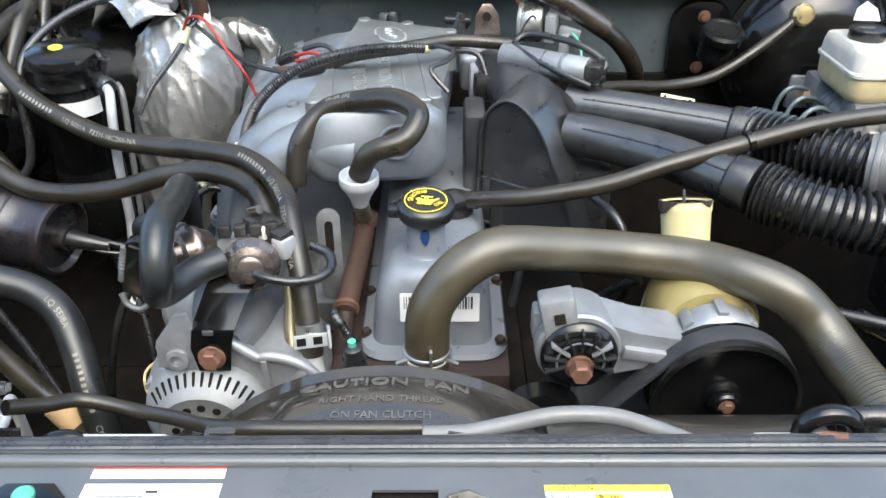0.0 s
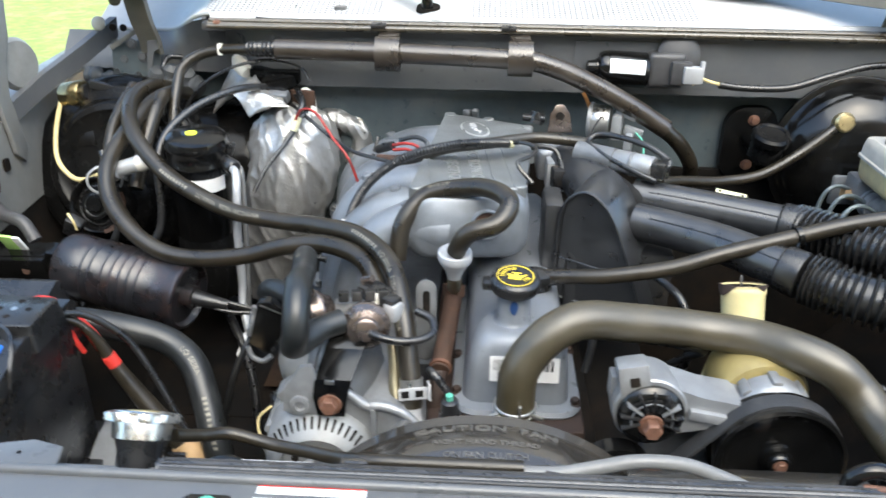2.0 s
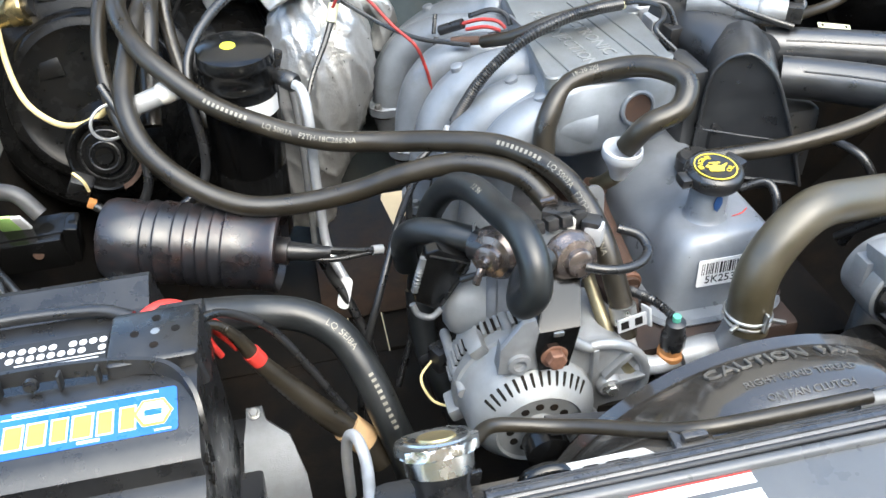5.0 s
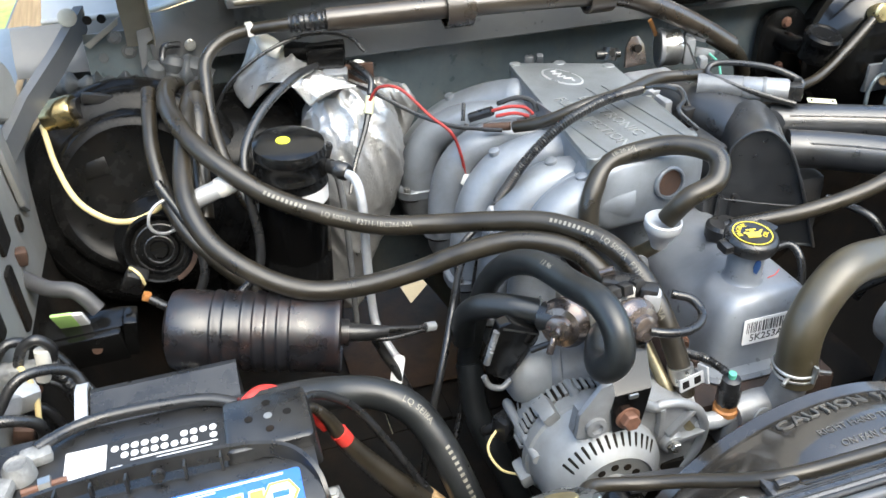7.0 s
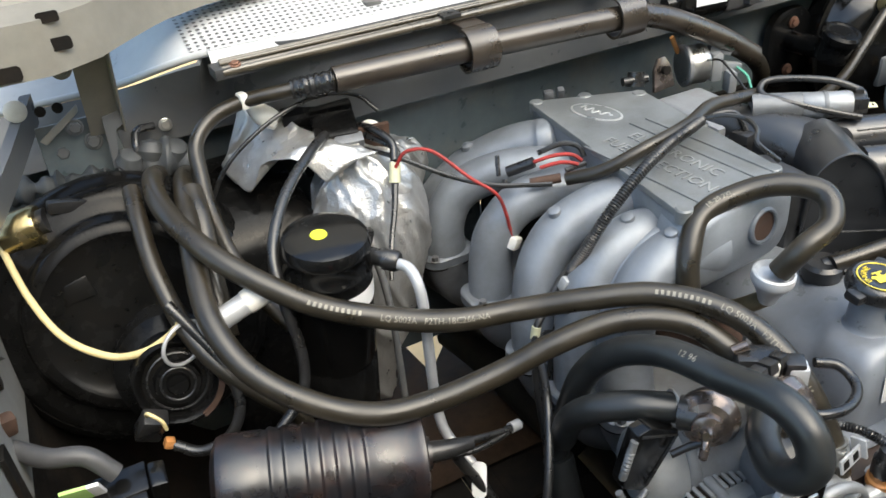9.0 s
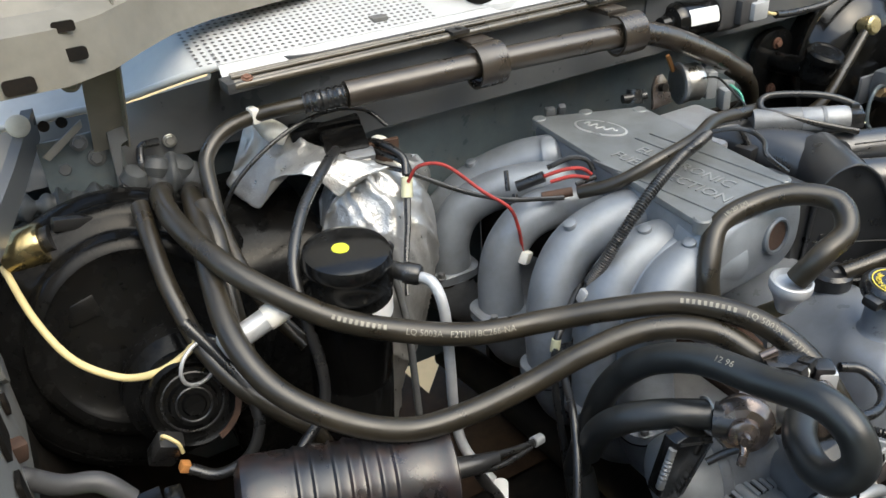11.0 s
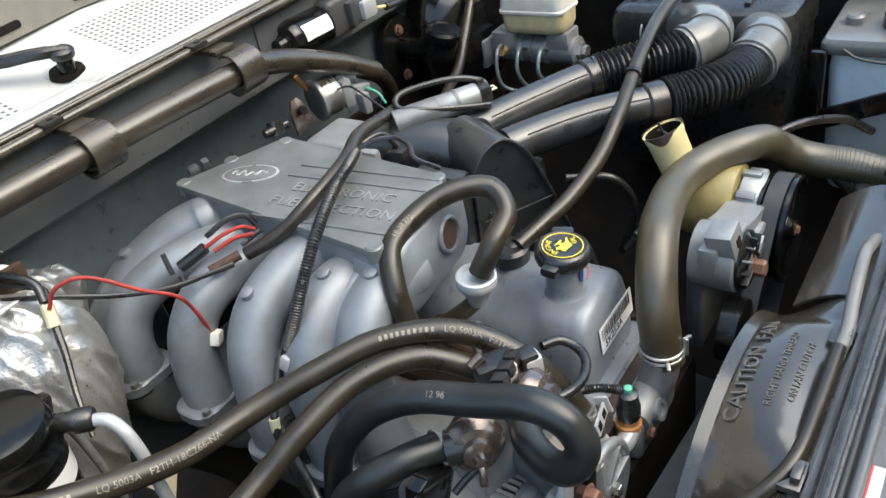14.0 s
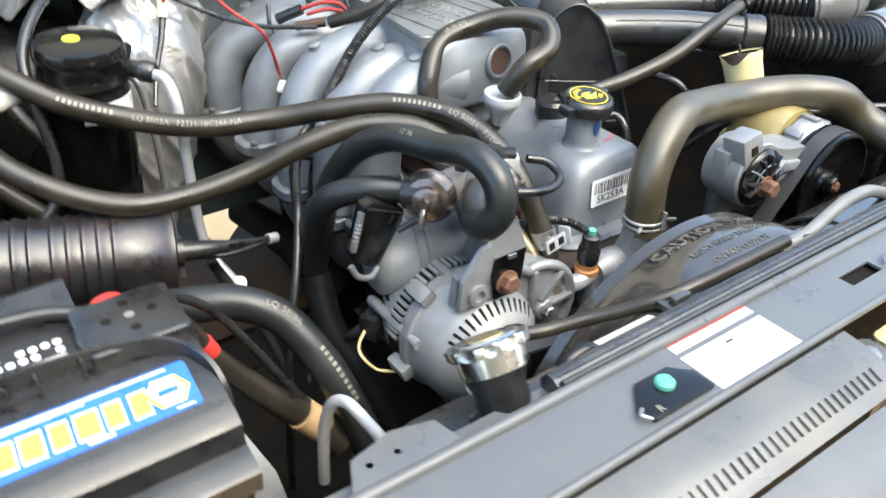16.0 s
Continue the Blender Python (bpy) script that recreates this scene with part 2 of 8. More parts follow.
def frames(line):
    """Directions across a line that do not twist along it."""
    res = []
    t0 = (line[1] - line[0]).normalized()
    side = t0.orthogonal().normalized()
    up = Vector((0, 0, 1)) - t0 * t0.z
    if up.length > 0.2:
        side = t0.cross(up).normalized()
    for i in range(len(line)):
        t = (line[min(i + 1, len(line) - 1)] - line[max(i - 1, 0)]).normalized()
        side = (side - t * side.dot(t)).normalized()
        res.append((t, side, t.cross(side)))
    return res


def add_tube(bm, pts, r, n=16, k=8, cap=True, smoothed=True):
    line = curve_points(pts, k) if smoothed else [Vector(q) for q in pts]
    rings = []
    for i, (c, (t, s, u)) in enumerate(zip(line, frames(line))):
        rad = r(i / (len(line) - 1)) if callable(r) else r
        rings.append([bm.verts.new(c + (s * math.cos(a) + u * math.sin(a)) * rad) for a in (2 * math.pi * j / n for j in range(n))])
    for a, b in zip(rings, rings[1:]):
        for j in range(n):
            bm.faces.new((a[j], a[(j + 1) % n], b[(j + 1) % n], b[j]))
    if cap:
        bm.faces.new(rings[0][::-1])
        bm.faces.new(rings[-1])
    return bm


def tube(pts, r, n=16, k=8, cap=True, smoothed=True):
    return add_tube(bmesh.new(), pts, r, n, k, cap, smoothed)


def axis_pose(at, way):
    """A pose whose z points along way."""
    return Matrix.Translation(at) @ Vector(way).to_track_quat("Z", "Y").to_matrix().to_4x4()


def add_lathe(bm, profile, m=None, n=40, cap=True):
    """Turns a profile of (radius, height) round z."""
    m = m or Matrix()
    rings = []
    for r, z in profile:
        if r < 1e-6:
            rings.append([bm.verts.new(m @ Vector((0, 0, z)))])
        else:
            rings.append([bm.verts.new(m @ Vector((r * math.cos(2 * math.pi * j / n), r * math.sin(2 * math.pi * j / n), z))) for j in range(n)])
    for a, b in zip(rings, rings[1:]):
        for j in range(n):
            q = [a[j % len(a)], a[(j + 1) % len(a)], b[(j + 1) % len(b)], b[j % len(b)]]
            q = list(dict.fromkeys(q))
            if len(q) > 2:
                bm.faces.new(q)
    for ring, flip in ((rings[0], True), (rings[-1], False)):
        if cap and len(ring) > 2:
            bm.faces.new(ring[::-1] if flip else ring)
    return bm


def lathe(profile, m=None, n=40, cap=True):
    return add_lathe(bmesh.new(), profile, m, n, cap)


def add_box(bm, size, m=None, bevel=0.0, seg=2):
    v = bmesh.ops.create_cube(bm, size=1.0)["verts"]
    bmesh.ops.scale(bm, vec=size, verts=v)
    if bevel:
        e = list({ed for q in v for ed in q.link_edges})
        r = bmesh.ops.bevel(bm, geom=e, offset=bevel, segments=seg, profile=0.6, affect="EDGES")
        v = list({q for fc in r["faces"] for q in fc.verts} | {q for q in v if q.is_valid})
    if m:
        bmesh.ops.transform(bm, matrix=m, verts=v)
    return bm


def box(size, m=None, bevel=0.0, seg=2):
    return add_box(bmesh.new(), size, m, bevel, seg)


def span(x0, x1, y0, y1, z0, z1, bevel=0.0, seg=2):
    return box((x1 - x0, y1 - y0, z1 - z0), Matrix.Translation(((x0 + x1) / 2, (y0 + y1) / 2, (z0 + z1) / 2)), bevel, seg)


def add_prism(bm, poly, depth, m=None, bevel=0.0, seg=2):
    """A flat outline in x, y raised by depth along z."""
    m = m or Matrix()
    lo = [bm.verts.new(Vector((x, y, 0))) for x, y in poly]
    hi = [bm.verts.new(Vector((x, y, depth))) for x, y in poly]
    n = len(poly)
    fs = [bm.faces.new(lo[::-1]), bm.faces.new(hi)]
    fs += [bm.faces.new((lo[i], lo[(i + 1) % n], hi[(i + 1) % n], hi[i])) for i in range(n)]
    vs = lo + hi
    if bevel:
        r = bmesh.ops.bevel(bm, geom=list({e for fc in fs for e in fc.edges}), offset=bevel, segments=seg, profile=0.6, affect="EDGES")
        vs = list({q for fc in r["faces"] for q in fc.verts} | {q for q in vs if q.is_valid})
    bmesh.ops.transform(bm, matrix=m, verts=vs)
    return bm


def prism(poly, depth, m=None, bevel=0.0, seg=2):
    return add_prism(bmesh.new(), poly, depth, m, bevel, seg)


def rounded(x0, x1, y0, y1, r, n=6):
    out = []
    for cx, cy, a0 in ((x1 - r, y1 - r, 0), (x0 + r, y1 - r, 90), (x0 + r, y0 + r, 180), (x1 - r, y0 + r, 270)):
        for i in range(n + 1):
            a = radians(a0 + 90 * i / n)
            out.append((cx + r * math.cos(a), cy + r * math.sin(a)))
    return out


def loft(rings, cap=True):
    bm = bmesh.new()
    rs = [[bm.verts.new(p) for p in ring] for ring in rings]
    n = len(rs[0])
    for a, b in zip(rs, rs[1:]):
        for j in range(n):
            bm.faces.new((a[j], a[(j + 1) % n], b[(j + 1) % n], b[j]))
    if cap:
        bm.faces.new(rs[0][::-1])
        bm.faces.new(rs[-1])
    return bm


def sheet(fn, us, vs, thick=0.0):
    """A surface fn(u, v) over a grid, given a thickness downwards."""
    bm = bmesh.new()
    g = [[bm.verts.new(fn(u, v)) for v in vs] for u in us]
    for a, b in zip(g, g[1:]):
        for j in range(len(vs) - 1):
            bm.faces.new((a[j], b[j], b[j + 1], a[j + 1]))
    bmesh.ops.recalc_face_normals(bm, faces=bm.faces)
    if thick:
        bmesh.ops.solidify(bm, geom=bm.faces[:], thickness=thick)
    return bm


def steps(a, b, n):
    return [a + (b - a) * i / n for i in range(n + 1)]


def part(name, bm, material, parent=None, label="", smooth=40):
    bmesh.ops.recalc_face_normals(bm, faces=bm.faces)
    me = bpy.data.meshes.new(name)
    for fc in bm.faces:
        fc.smooth = True
    for e in bm.edges:
        if len(e.link_faces) == 2:
            e.smooth = e.calc_face_angle(0) < radians(smooth)
    bm.to_mesh(me)
    bm.free()
    me.materials.append(material)
    ob = new(name, me)
    if parent:
        ob.parent = parent
        ob.matrix_parent_inverse = Matrix() if parent.parent else parent.matrix_basis.inverted()
    if label:
        ob["label"] = label
    return ob


def thing(name, at, label, category, group="", kind=""):
    e = new(name)
    e.empty_display_size = 0.02
    e.location = at
    e.matrix_basis = Matrix.Translation(at)
    return tagged(e, label, category, group, kind)


def writing(body, size, m, depth=0.0006, align="CENTER", spacing=1.0, bend=None):
    """Letters as a thin raised mesh in the x, y plane of m."""
    cu = bpy.data.curves.new("letters", "FONT")
    cu.body, cu.size, cu.extrude, cu.align_x, cu.align_y, cu.space_character = body, size, depth, align, "CENTER", spacing
    cu.resolution_u = 2
    tmp = bpy.data.objects.new("letters", cu)
    me = bpy.data.meshes.new_from_object(tmp)
    bm = bmesh.new()
    bm.from_mesh(me)
    bpy.data.objects.remove(tmp)
    bpy.data.meshes.remove(me)
    bpy.data.curves.remove(cu)
    for v in bm.verts:
        v.co = bend(v.co) if bend else m @ v.co
    return bm


def on_hose(pts, r, s0, toward, size):
    """Bends flat letters round a hose, starting s0 metres along it, on the side that faces toward."""
    line = curve_points(pts, 10)
    fr = frames(line)
    acc = [0.0]
    for a, b in zip(line, line[1:]):
        acc.append(acc[-1] + (b - a).length)
    toward = Vector(toward)

    def bend(co):
        s = min(max(s0 + co.x, 0.0), acc[-1] - 1e-4)
        i = max(j for j in range(len(acc)) if acc[j] <= s)
        i = min(i, len(line) - 2)
        w = (s - acc[i]) / max(acc[i + 1] - acc[i], 1e-9)
        c = line[i].lerp(line[i + 1], w)
        t = fr[i][0].lerp(fr[i + 1][0], w).normalized()
        out = (toward - t * toward.dot(t)).normalized()
        up = out.cross(t)
        a = co.y / r
        return c + (out * math.cos(a) + up * math.sin(a)) * (r + 0.0003 + max(co.z, 0))

    return bend


def bars(spec, z=0.0005):
    """Plain bars for print that cannot be read: (x, y, width, height)."""
    bm = bmesh.new()
    for x, y, w, h in spec:
        add_box(bm, (w, h, z), Matrix.Translation((x, y, 0)))
    return bm


def moved(bm, m):
    bmesh.ops.transform(bm, matrix=m, verts=bm.verts)
    return bm


def joined(*bms):
    out = bms[0]
    for b in bms[1:]:
        me = bpy.data.meshes.new("tmp")
        b.to_mesh(me)
        b.free()
        out.from_mesh(me)
        bpy.data.meshes.remove(me)
    return out


def hexbolt(name, at, way, r, h, material, parent, washer=True, label=""):
    bm = bmesh.new()
    m = axis_pose(at, way)
    if washer:
        add_lathe(bm, [(r * 1.35, 0), (r * 1.35, r * 0.25), (r * 1.2, r * 0.35)], m, 20)
    add_lathe(bm, [(r, r * 0.2), (r, h * 0.85), (r * 0.85, h)], m, 6)
    return part(name, bm, material, parent, label, smooth=25)

# ---- ground ----
tagged(part("ground", sheet(lambda u, v: Vector((u, v, -0.004 if u < -2.2 else 0)), [-60, -8, -2.4, -2.2, 0, 3, 60], [-60, -3, 0, 2, 6, 60]), CONCRETE), "pale sandy concrete drive under the truck", "ground", kind="structure")
tagged(part("lawn", sheet(lambda u, v: Vector((u, v, 0.02 + 0.03 * noise.noise((u * 2, v * 2, 0)))), steps(-14, -1.75, 40), steps(-6, 14, 60)), LAWN), "sunlit mown grass beside the truck", "grass", kind="stuff")

# unseen wall added to hold back low sky light and tint reflections
tagged(part("wall_south", span(-9, 9, -5.4, -5.2, 0, 5.2), WALL), "plain tan wall, unseen, added to block low sky light", "wall", kind="structure")

# ---- body shell of the truck ----
SUPZ = 1.022


def radiator_support():
    t = thing("radiator_support", (-0.05, 0.4, SUPZ), "grey painted steel radiator support panel with slots", "body panel", kind="structure")
    # top plate with two slots, as strips butted round the openings
    slots = [(-0.527, -0.483), (-0.042, 0.002), (0.40, 0.444)]
    xs = [-0.86] + [x for s in slots for x in s] + [0.78]
    for i, (a, b) in enumerate(zip(xs, xs[1:])):
        if i % 2 == 0:
            part("top_plate", box((b - a, 0.064, 0.0025), Matrix.Translation(((a + b) / 2, 0.408, SUPZ))), GREYPAINT, t)
        else:
            part("slot_edge", box((b - a, 0.021, 0.0025), Matrix.Translation(((a + b) / 2, 0.3865, SUPZ))), GREYPAINT, t)
            part("slot_edge", box((b - a, 0.029, 0.0025), Matrix.Translation(((a + b) / 2, 0.4255, SUPZ))), GREYPAINT, t)
    rearwall = sheet(lambda u, v: Vector((u, 0.440 + (0.020 if v > 0.3 else 0.0), SUPZ + 0.001 - (0 if v < 0.1 else 0.012 if v < 0.5 else 0.10))), steps(-0.86, 0.78, 20), [0, 0.2, 0.4, 1.0], 0.002)
    part("rear_flange", rearwall, GREYPAINT, t)
    # the rolled front lip and the nose below it
    def nose(u, v):
        return Vector((u, 0.3725 - 0.055 * v, SUPZ - 0.0045 - 0.004 * v - 0.012 * v ** 3))
    part("nose_panel", sheet(nose, steps(-0.86, -0.095, 24), steps(0, 1, 14), 0.003), SILVER, t)
    part("nose_panel", sheet(nose, steps(0.20, 0.78, 18), steps(0, 1, 14), 0.003), SILVER, t)
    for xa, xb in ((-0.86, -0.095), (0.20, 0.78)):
        # dark strip drawn in place of the shade in this gap
        part("gap_shade", span(xa, xb, 0.3708, 0.3738, SUPZ - 0.009, SUPZ - 0.0035, 0.001), DARK, t, "dark strip put in for the gap's shade behind the grille panel")
    # dark plates added under the slots so that they look shaded inside
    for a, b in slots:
        part("slot_shade", span(a - 0.008, b + 0.008, 0.388, 0.424, SUPZ - 0.009, SUPZ - 0.005), DARK, t)
    part("latch_shelf", span(-0.075, 0.20, 0.30, 0.372, 0.975, 0.985, 0.003), GREYPAINT, t)
    part("front_lip", tube([(-0.86, 0.3755, SUPZ - 0.001), (0.78, 0.3755, SUPZ - 0.001)], 0.0035, 10, 2), GREYPAINT, t)
    # raised bead along the plate behind the stickers
    part("bead", tube([(-0.56, 0.4385, SUPZ + 0.0025), (-0.33, 0.436, SUPZ + 0.0025), (0.78, 0.434, SUPZ + 0.0015)], 0.0048, 12, 4), GREYPAINT, t)
    part("support_strip", loft([[Vector((x, y, z)) for y, z in ((0.4645, 0.996), (0.4645, 1.0045), (0.4645 + 0.0105 * h, 1.0050 + 0.0065 * h), (0.4660 + 0.0105 * h, 1.0040 + 0.0055 * h))] for x, h in ((-0.286, 0.8), (-0.28, 1), (-0.200, 1), (-0.190, 0.45), (0.0, 0.4), (0.225, 0.45), (0.235, 1), (0.30, 1))]), CAST, t, "bare steel strip with holes")
    for x, r in ((-0.243, 0.004), (-0.222, 0.006)):
        part("strip_hole", prism(rounded(-r * 1.6, r * 1.6, -0.0022, 0.0022, 0.002, 3), 0.0012, Matrix.Translation((x, 0.4695, 1.0078)) @ pose(0, 0, 0, 30)), DARK, t)
    for x in (-0.47, -0.45):
        hexbolt("rivet", (x, 0.456, SUPZ + 0.001), (0, 0, 1), 0.003, 0.002, STEEL, t)
    part("corner_tab", prism([(-0.49, 0.442), (-0.41, 0.442), (-0.415, 0.466), (-0.445, 0.474), (-0.478, 0.466)], 0.003, Matrix.Translation((0, 0, SUPZ)), 0.001), GREYPAINT, t)
    return t


radiator_support()

# grille panel in front of the support, seen from above
def grille():
    t = thing("grille_panel", (-0.05, 0.28, 0.90), "grey plastic grille top panel with fine ribs", "grille")
    def f(u, v):
        return Vector((u, 0.3155 - 0.14 * v, 0.997 - 0.02 * v - 0.13 * v * v))
    part("cover", sheet(f, steps(-0.86, 0.78, 20), steps(0, 1, 12), 0.003), GREYPAINT, t)
    bm = bmesh.new()
    for i in range(200):
        x = -0.84 + i * 0.0080
        if not -0.105 < x < 0.21:
            add_box(bm, (0.0036, 0.012, 0.0026), Matrix.Translation((x, 0.3320, 1.0105)) @ pose(0, 0, 0, 22, 0, 0))
    tagged(part("ribs", bm, SILVER, t), kind="stuff")
    part("lower_face", span(-0.86, 0.78, 0.165, 0.175, 0.45, 0.83, 0.003), GREYPAINT, t)


grille()


def hood_seal():
    t = thing("hood_seal", (0.2, 0.455, SUPZ), "dark grey ribbed rubber hood seal along the support", "seal")
    part("bulb", tube([(-0.326, 0.4525, SUPZ - 0.006), (-0.1, 0.4535, SUPZ - 0.006), (0.3, 0.4545, SUPZ - 0.006), (0.76, 0.455, SUPZ - 0.006)], 0.0098, 18, 6), SEALGREY, t)
    for a in (50, 75, 105, 130):
        part("rib", tube([(x, y + 0.0098 * math.cos(radians(a)), SUPZ - 0.006 + 0.0098 * math.sin(radians(a))) for x, y in ((-0.322, 0.4525), (-0.1, 0.4535), (0.3, 0.4545), (0.76, 0.455))], 0.0009, 6, 6), SEAL, t)
    part("groove_cord", tube([(-0.324, 0.4605, SUPZ - 0.008), (0.0, 0.4615, SUPZ - 0.008), (0.76, 0.4625, SUPZ - 0.008)], 0.0026, 8, 6), SEAL, t)
    part("lip", tube([(-0.322, 0.4445, SUPZ + 0.0015), (0.0, 0.4452, SUPZ + 0.0015), (0.76, 0.446, SUPZ + 0.0015)], 0.0026, 10, 6), SEAL, t)


hood_seal()


def label_plate(name, label, x0, x1, y0, y1, z, top_text=(), lines=(), yellow=False, material=PAPER):
    t = thing(name, ((x0 + x1) / 2, (y0 + y1) / 2, z), label, "sticker")
    part("paper", span(x0, x1, y0, y1, z, z + 0.0006), material, t)
    return t


LABELZ = SUPZ + 0.0014
s = label_plate("sticker", "blank white paper sticker on the radiator support", -0.233, -0.142, 0.378, 0.416, LABELZ)
part("print", moved(bars([(-0.02, 0.012, 0.03, 0.0006), (0.012, 0.010, 0.02, 0.0006), (0.0, 0.016, 0.008, 0.002)]), Matrix.Translation((-0.187, 0.393, LABELZ + 0.0007))), INK, s)
s = label_plate("sticker", "narrow white sticker with red edge on the support bead", -0.232, -0.142, 0.421, 0.429, LABELZ)
part("red_edge", span(-0.232, -0.142, 0.4290, 0.4305, LABELZ, LABELZ + 0.0006), REDW, s)
s = label_plate("sticker", "air conditioner warning sticker with yellow heading", 0.072, 0.155, 0.374, 0.414, LABELZ)
part("heading", span(0.072, 0.155, 0.4085, 0.414, LABELZ + 0.0006, LABELZ + 0.0009), YELLOW, s)
part("lettering", joined(writing("CAUTION", 0.0055, pose(0.092, 0.4113, LABELZ + 0.0010), 0.0001), writing("AIR CONDITIONER", 0.0046, pose(0.091, 0.404, LABELZ + 0.0008), 0.0001), writing("CLIMATISEUR", 0.0046, pose(0.136, 0.404, LABELZ + 0.0008), 0.0001), writing("R 134a", 0.0046, pose(0.1135, 0.4035, LABELZ + 0.0012), 0.0001), moved(bars([(0, -i * 0.004, 0.076, 0.001) for i in range(6)]), Matrix.Translation((0.1135, 0.397, LABELZ + 0.0007)))), INK, s)
part("yellow_box", span(0.1045, 0.1225, 0.4008, 0.4065, LABELZ + 0.0006, LABELZ + 0.0009), YELLOW, s)
s = label_plate("sticker", "white emission sticker with fine grey print", -0.66, -0.563, 0.381, 0.436, LABELZ)
part("print", joined(moved(bars([(0, -i * 0.0042, 0.082, 0.0011) for i in range(8)] + [(0.02, -0.036, 0.02, 0.006)]), Matrix.Translation((-0.612, 0.428, LABELZ + 0.0007)))), GREYINK, s)

s = thing("support_cushion", (-0.267, 0.396, LABELZ), "black plastic eight-sided pad with a green button", "pad")
part("pad", prism([(-0.297, 0.382), (-0.300, 0.396), (-0.284, 0.414), (-0.252, 0.414), (-0.238, 0.400), (-0.238, 0.382)], 0.004, Matrix.Translation((0, 0, LABELZ)), 0.001), GLOSSB, s)
part("button", lathe([(0.0072, 0), (0.0072, 0.003), (0.0055, 0.0048), (0, 0.0052)], pose(-0.267, 0.402, LABELZ + 0.004), 24), GREENM, s)
part("letter", writing("R", 0.009, pose(-0.287, 0.387, LABELZ + 0.0046), 0.0002), GREYINK, s)
part("hook", tube([(-0.298, 0.394, LABELZ + 0.004), (-0.304, 0.389, LABELZ + 0.006), (-0.300, 0.383, LABELZ + 0.005)], 0.0016, 8, 4), STEEL, s)


def hood_latch():
    t = thing("hood_latch", (0.04, 0.35, 0.985), "brass-plated steel hood latch with bolts", "latch")
    part("base_plate", prism(rounded(-0.045, 0.16, 0.325, 0.37, 0.008), 0.004, Matrix.Translation((0, 0, 0.987)), 0.001), ZINC, t)
    part("catch", loft([[Vector((0.046 + a * w, 0.372 + b * w + dy, z)) for a, b in rounded(-1, 1, -0.7, 0.7, 0.3, 3)] for w, dy, z in ((0.020, -0.006, 0.990), (0.016, -0.004, 1.000), (0.014, 0.0, 1.016), (0.015, 0.003, 1.026), (0.012, 0.004, 1.030))]), ZINC, t)
    part("catch_arm", prism([(0, 0), (0.030, -0.004), (0.040, 0.004), (0.038, 0.020), (0.028, 0.018), (0.024, 0.010), (0.004, 0.012)], 0.006, pose(0.058, 0.356, 0.992, 18, 0, 0), 0.0015), ZINC, t)
    part("catch_fork", box((0.006, 0.020, 0.016), pose(0.062, 0.376, 1.022, -15, 0, 10), 0.0015), STEEL, t)
    part("hook", prism([(0, 0), (0.03, 0.004), (0.034, 0.012), (0.018, 0.022), (0.004, 0.02)], 0.004, pose(0.005, 0.395, 1.010, 70, 0, 10), 0.001), STEEL, t)
    for x, y in ((-0.022, 0.350), (0.098, 0.348)):
        hexbolt("bolt", (x, y, 0.991), (0, 0, 1), 0.009, 0.007, GLOSSB, t)
    part("spring", tube([(0.10 + 0.006 * math.cos(i * 0.9), 0.366 + 0.006 * math.sin(i * 0.9), 0.995 + i * 0.0007) for i in range(30)], 0.0012, 6, 1, smoothed=False), STEEL, t)
    part("side_tab", prism(rounded(-0.09, -0.05, 0.335, 0.372, 0.008), 0.004, Matrix.Translation((0, 0, 0.987)), 0.001), GREYPAINT, t)
    hexbolt("bolt", (-0.068, 0.356, 0.991), (0, 0, 1), 0.006, 0.005, STEEL, t)


hood_latch()


# ---- firewall, cowl, hood, fenders ----
def back(u):
    """How far the firewall steps back at this place across the bay."""
    s = min(1, max(0, (-0.40 - u) / 0.09))
    return 0.08 * s * s * (3 - 2 * s)


def cowl_edge(u):
    """Front edge of the cowl: straight, then falling back towards the passenger's corner."""
    s = min(1, max(0, (-0.50 - u) / 0.13))
    s = s * s * (3 - 2 * s)
    return 1.255 + 0.118 * s, 1.262 - 0.052 * s


def firewall():
    t = thing("firewall", (0, 1.28, 0.9), "dark grey painted firewall with a welded seam", "body panel", kind="structure")
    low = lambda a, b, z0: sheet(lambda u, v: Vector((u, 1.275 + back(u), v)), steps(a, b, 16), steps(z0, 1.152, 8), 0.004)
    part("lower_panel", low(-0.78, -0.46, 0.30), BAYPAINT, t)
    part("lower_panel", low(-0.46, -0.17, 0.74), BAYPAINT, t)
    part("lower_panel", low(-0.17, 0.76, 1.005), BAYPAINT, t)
    # lower firewall in near black: its shade is put into the colour
    part("shaded_lower_wall", sheet(lambda u, v: Vector((u, 1.268 + 0.003 * noise.noise((u * 20, v * 20, 0)), v)), steps(-0.17, 0.76, 30), steps(0.30, 1.014, 20), 0.010), DARK, t, "lower firewall with its shade put into the colour")
    part("upper_panel", sheet(lambda u, v: Vector((u, 1.236 + back(u) + (cowl_edge(u)[0] - 0.014 - 1.236 - back(u)) * (v ** 1.5 if u < -0.5 else 0.3 * v), 1.150 + (cowl_edge(u)[1] - 1.154) * v)), steps(-0.80, 0.80, 80), steps(0, 1, 6), 0.004), GREYPAINT, t)
    part("ledge", sheet(lambda u, v: Vector((u, 1.240 + back(u) + 0.035 * v, 1.150 + 0.003 * v)), steps(-0.78, 0.76, 30), steps(0, 1, 2), 0.003), BAYPAINT, t)
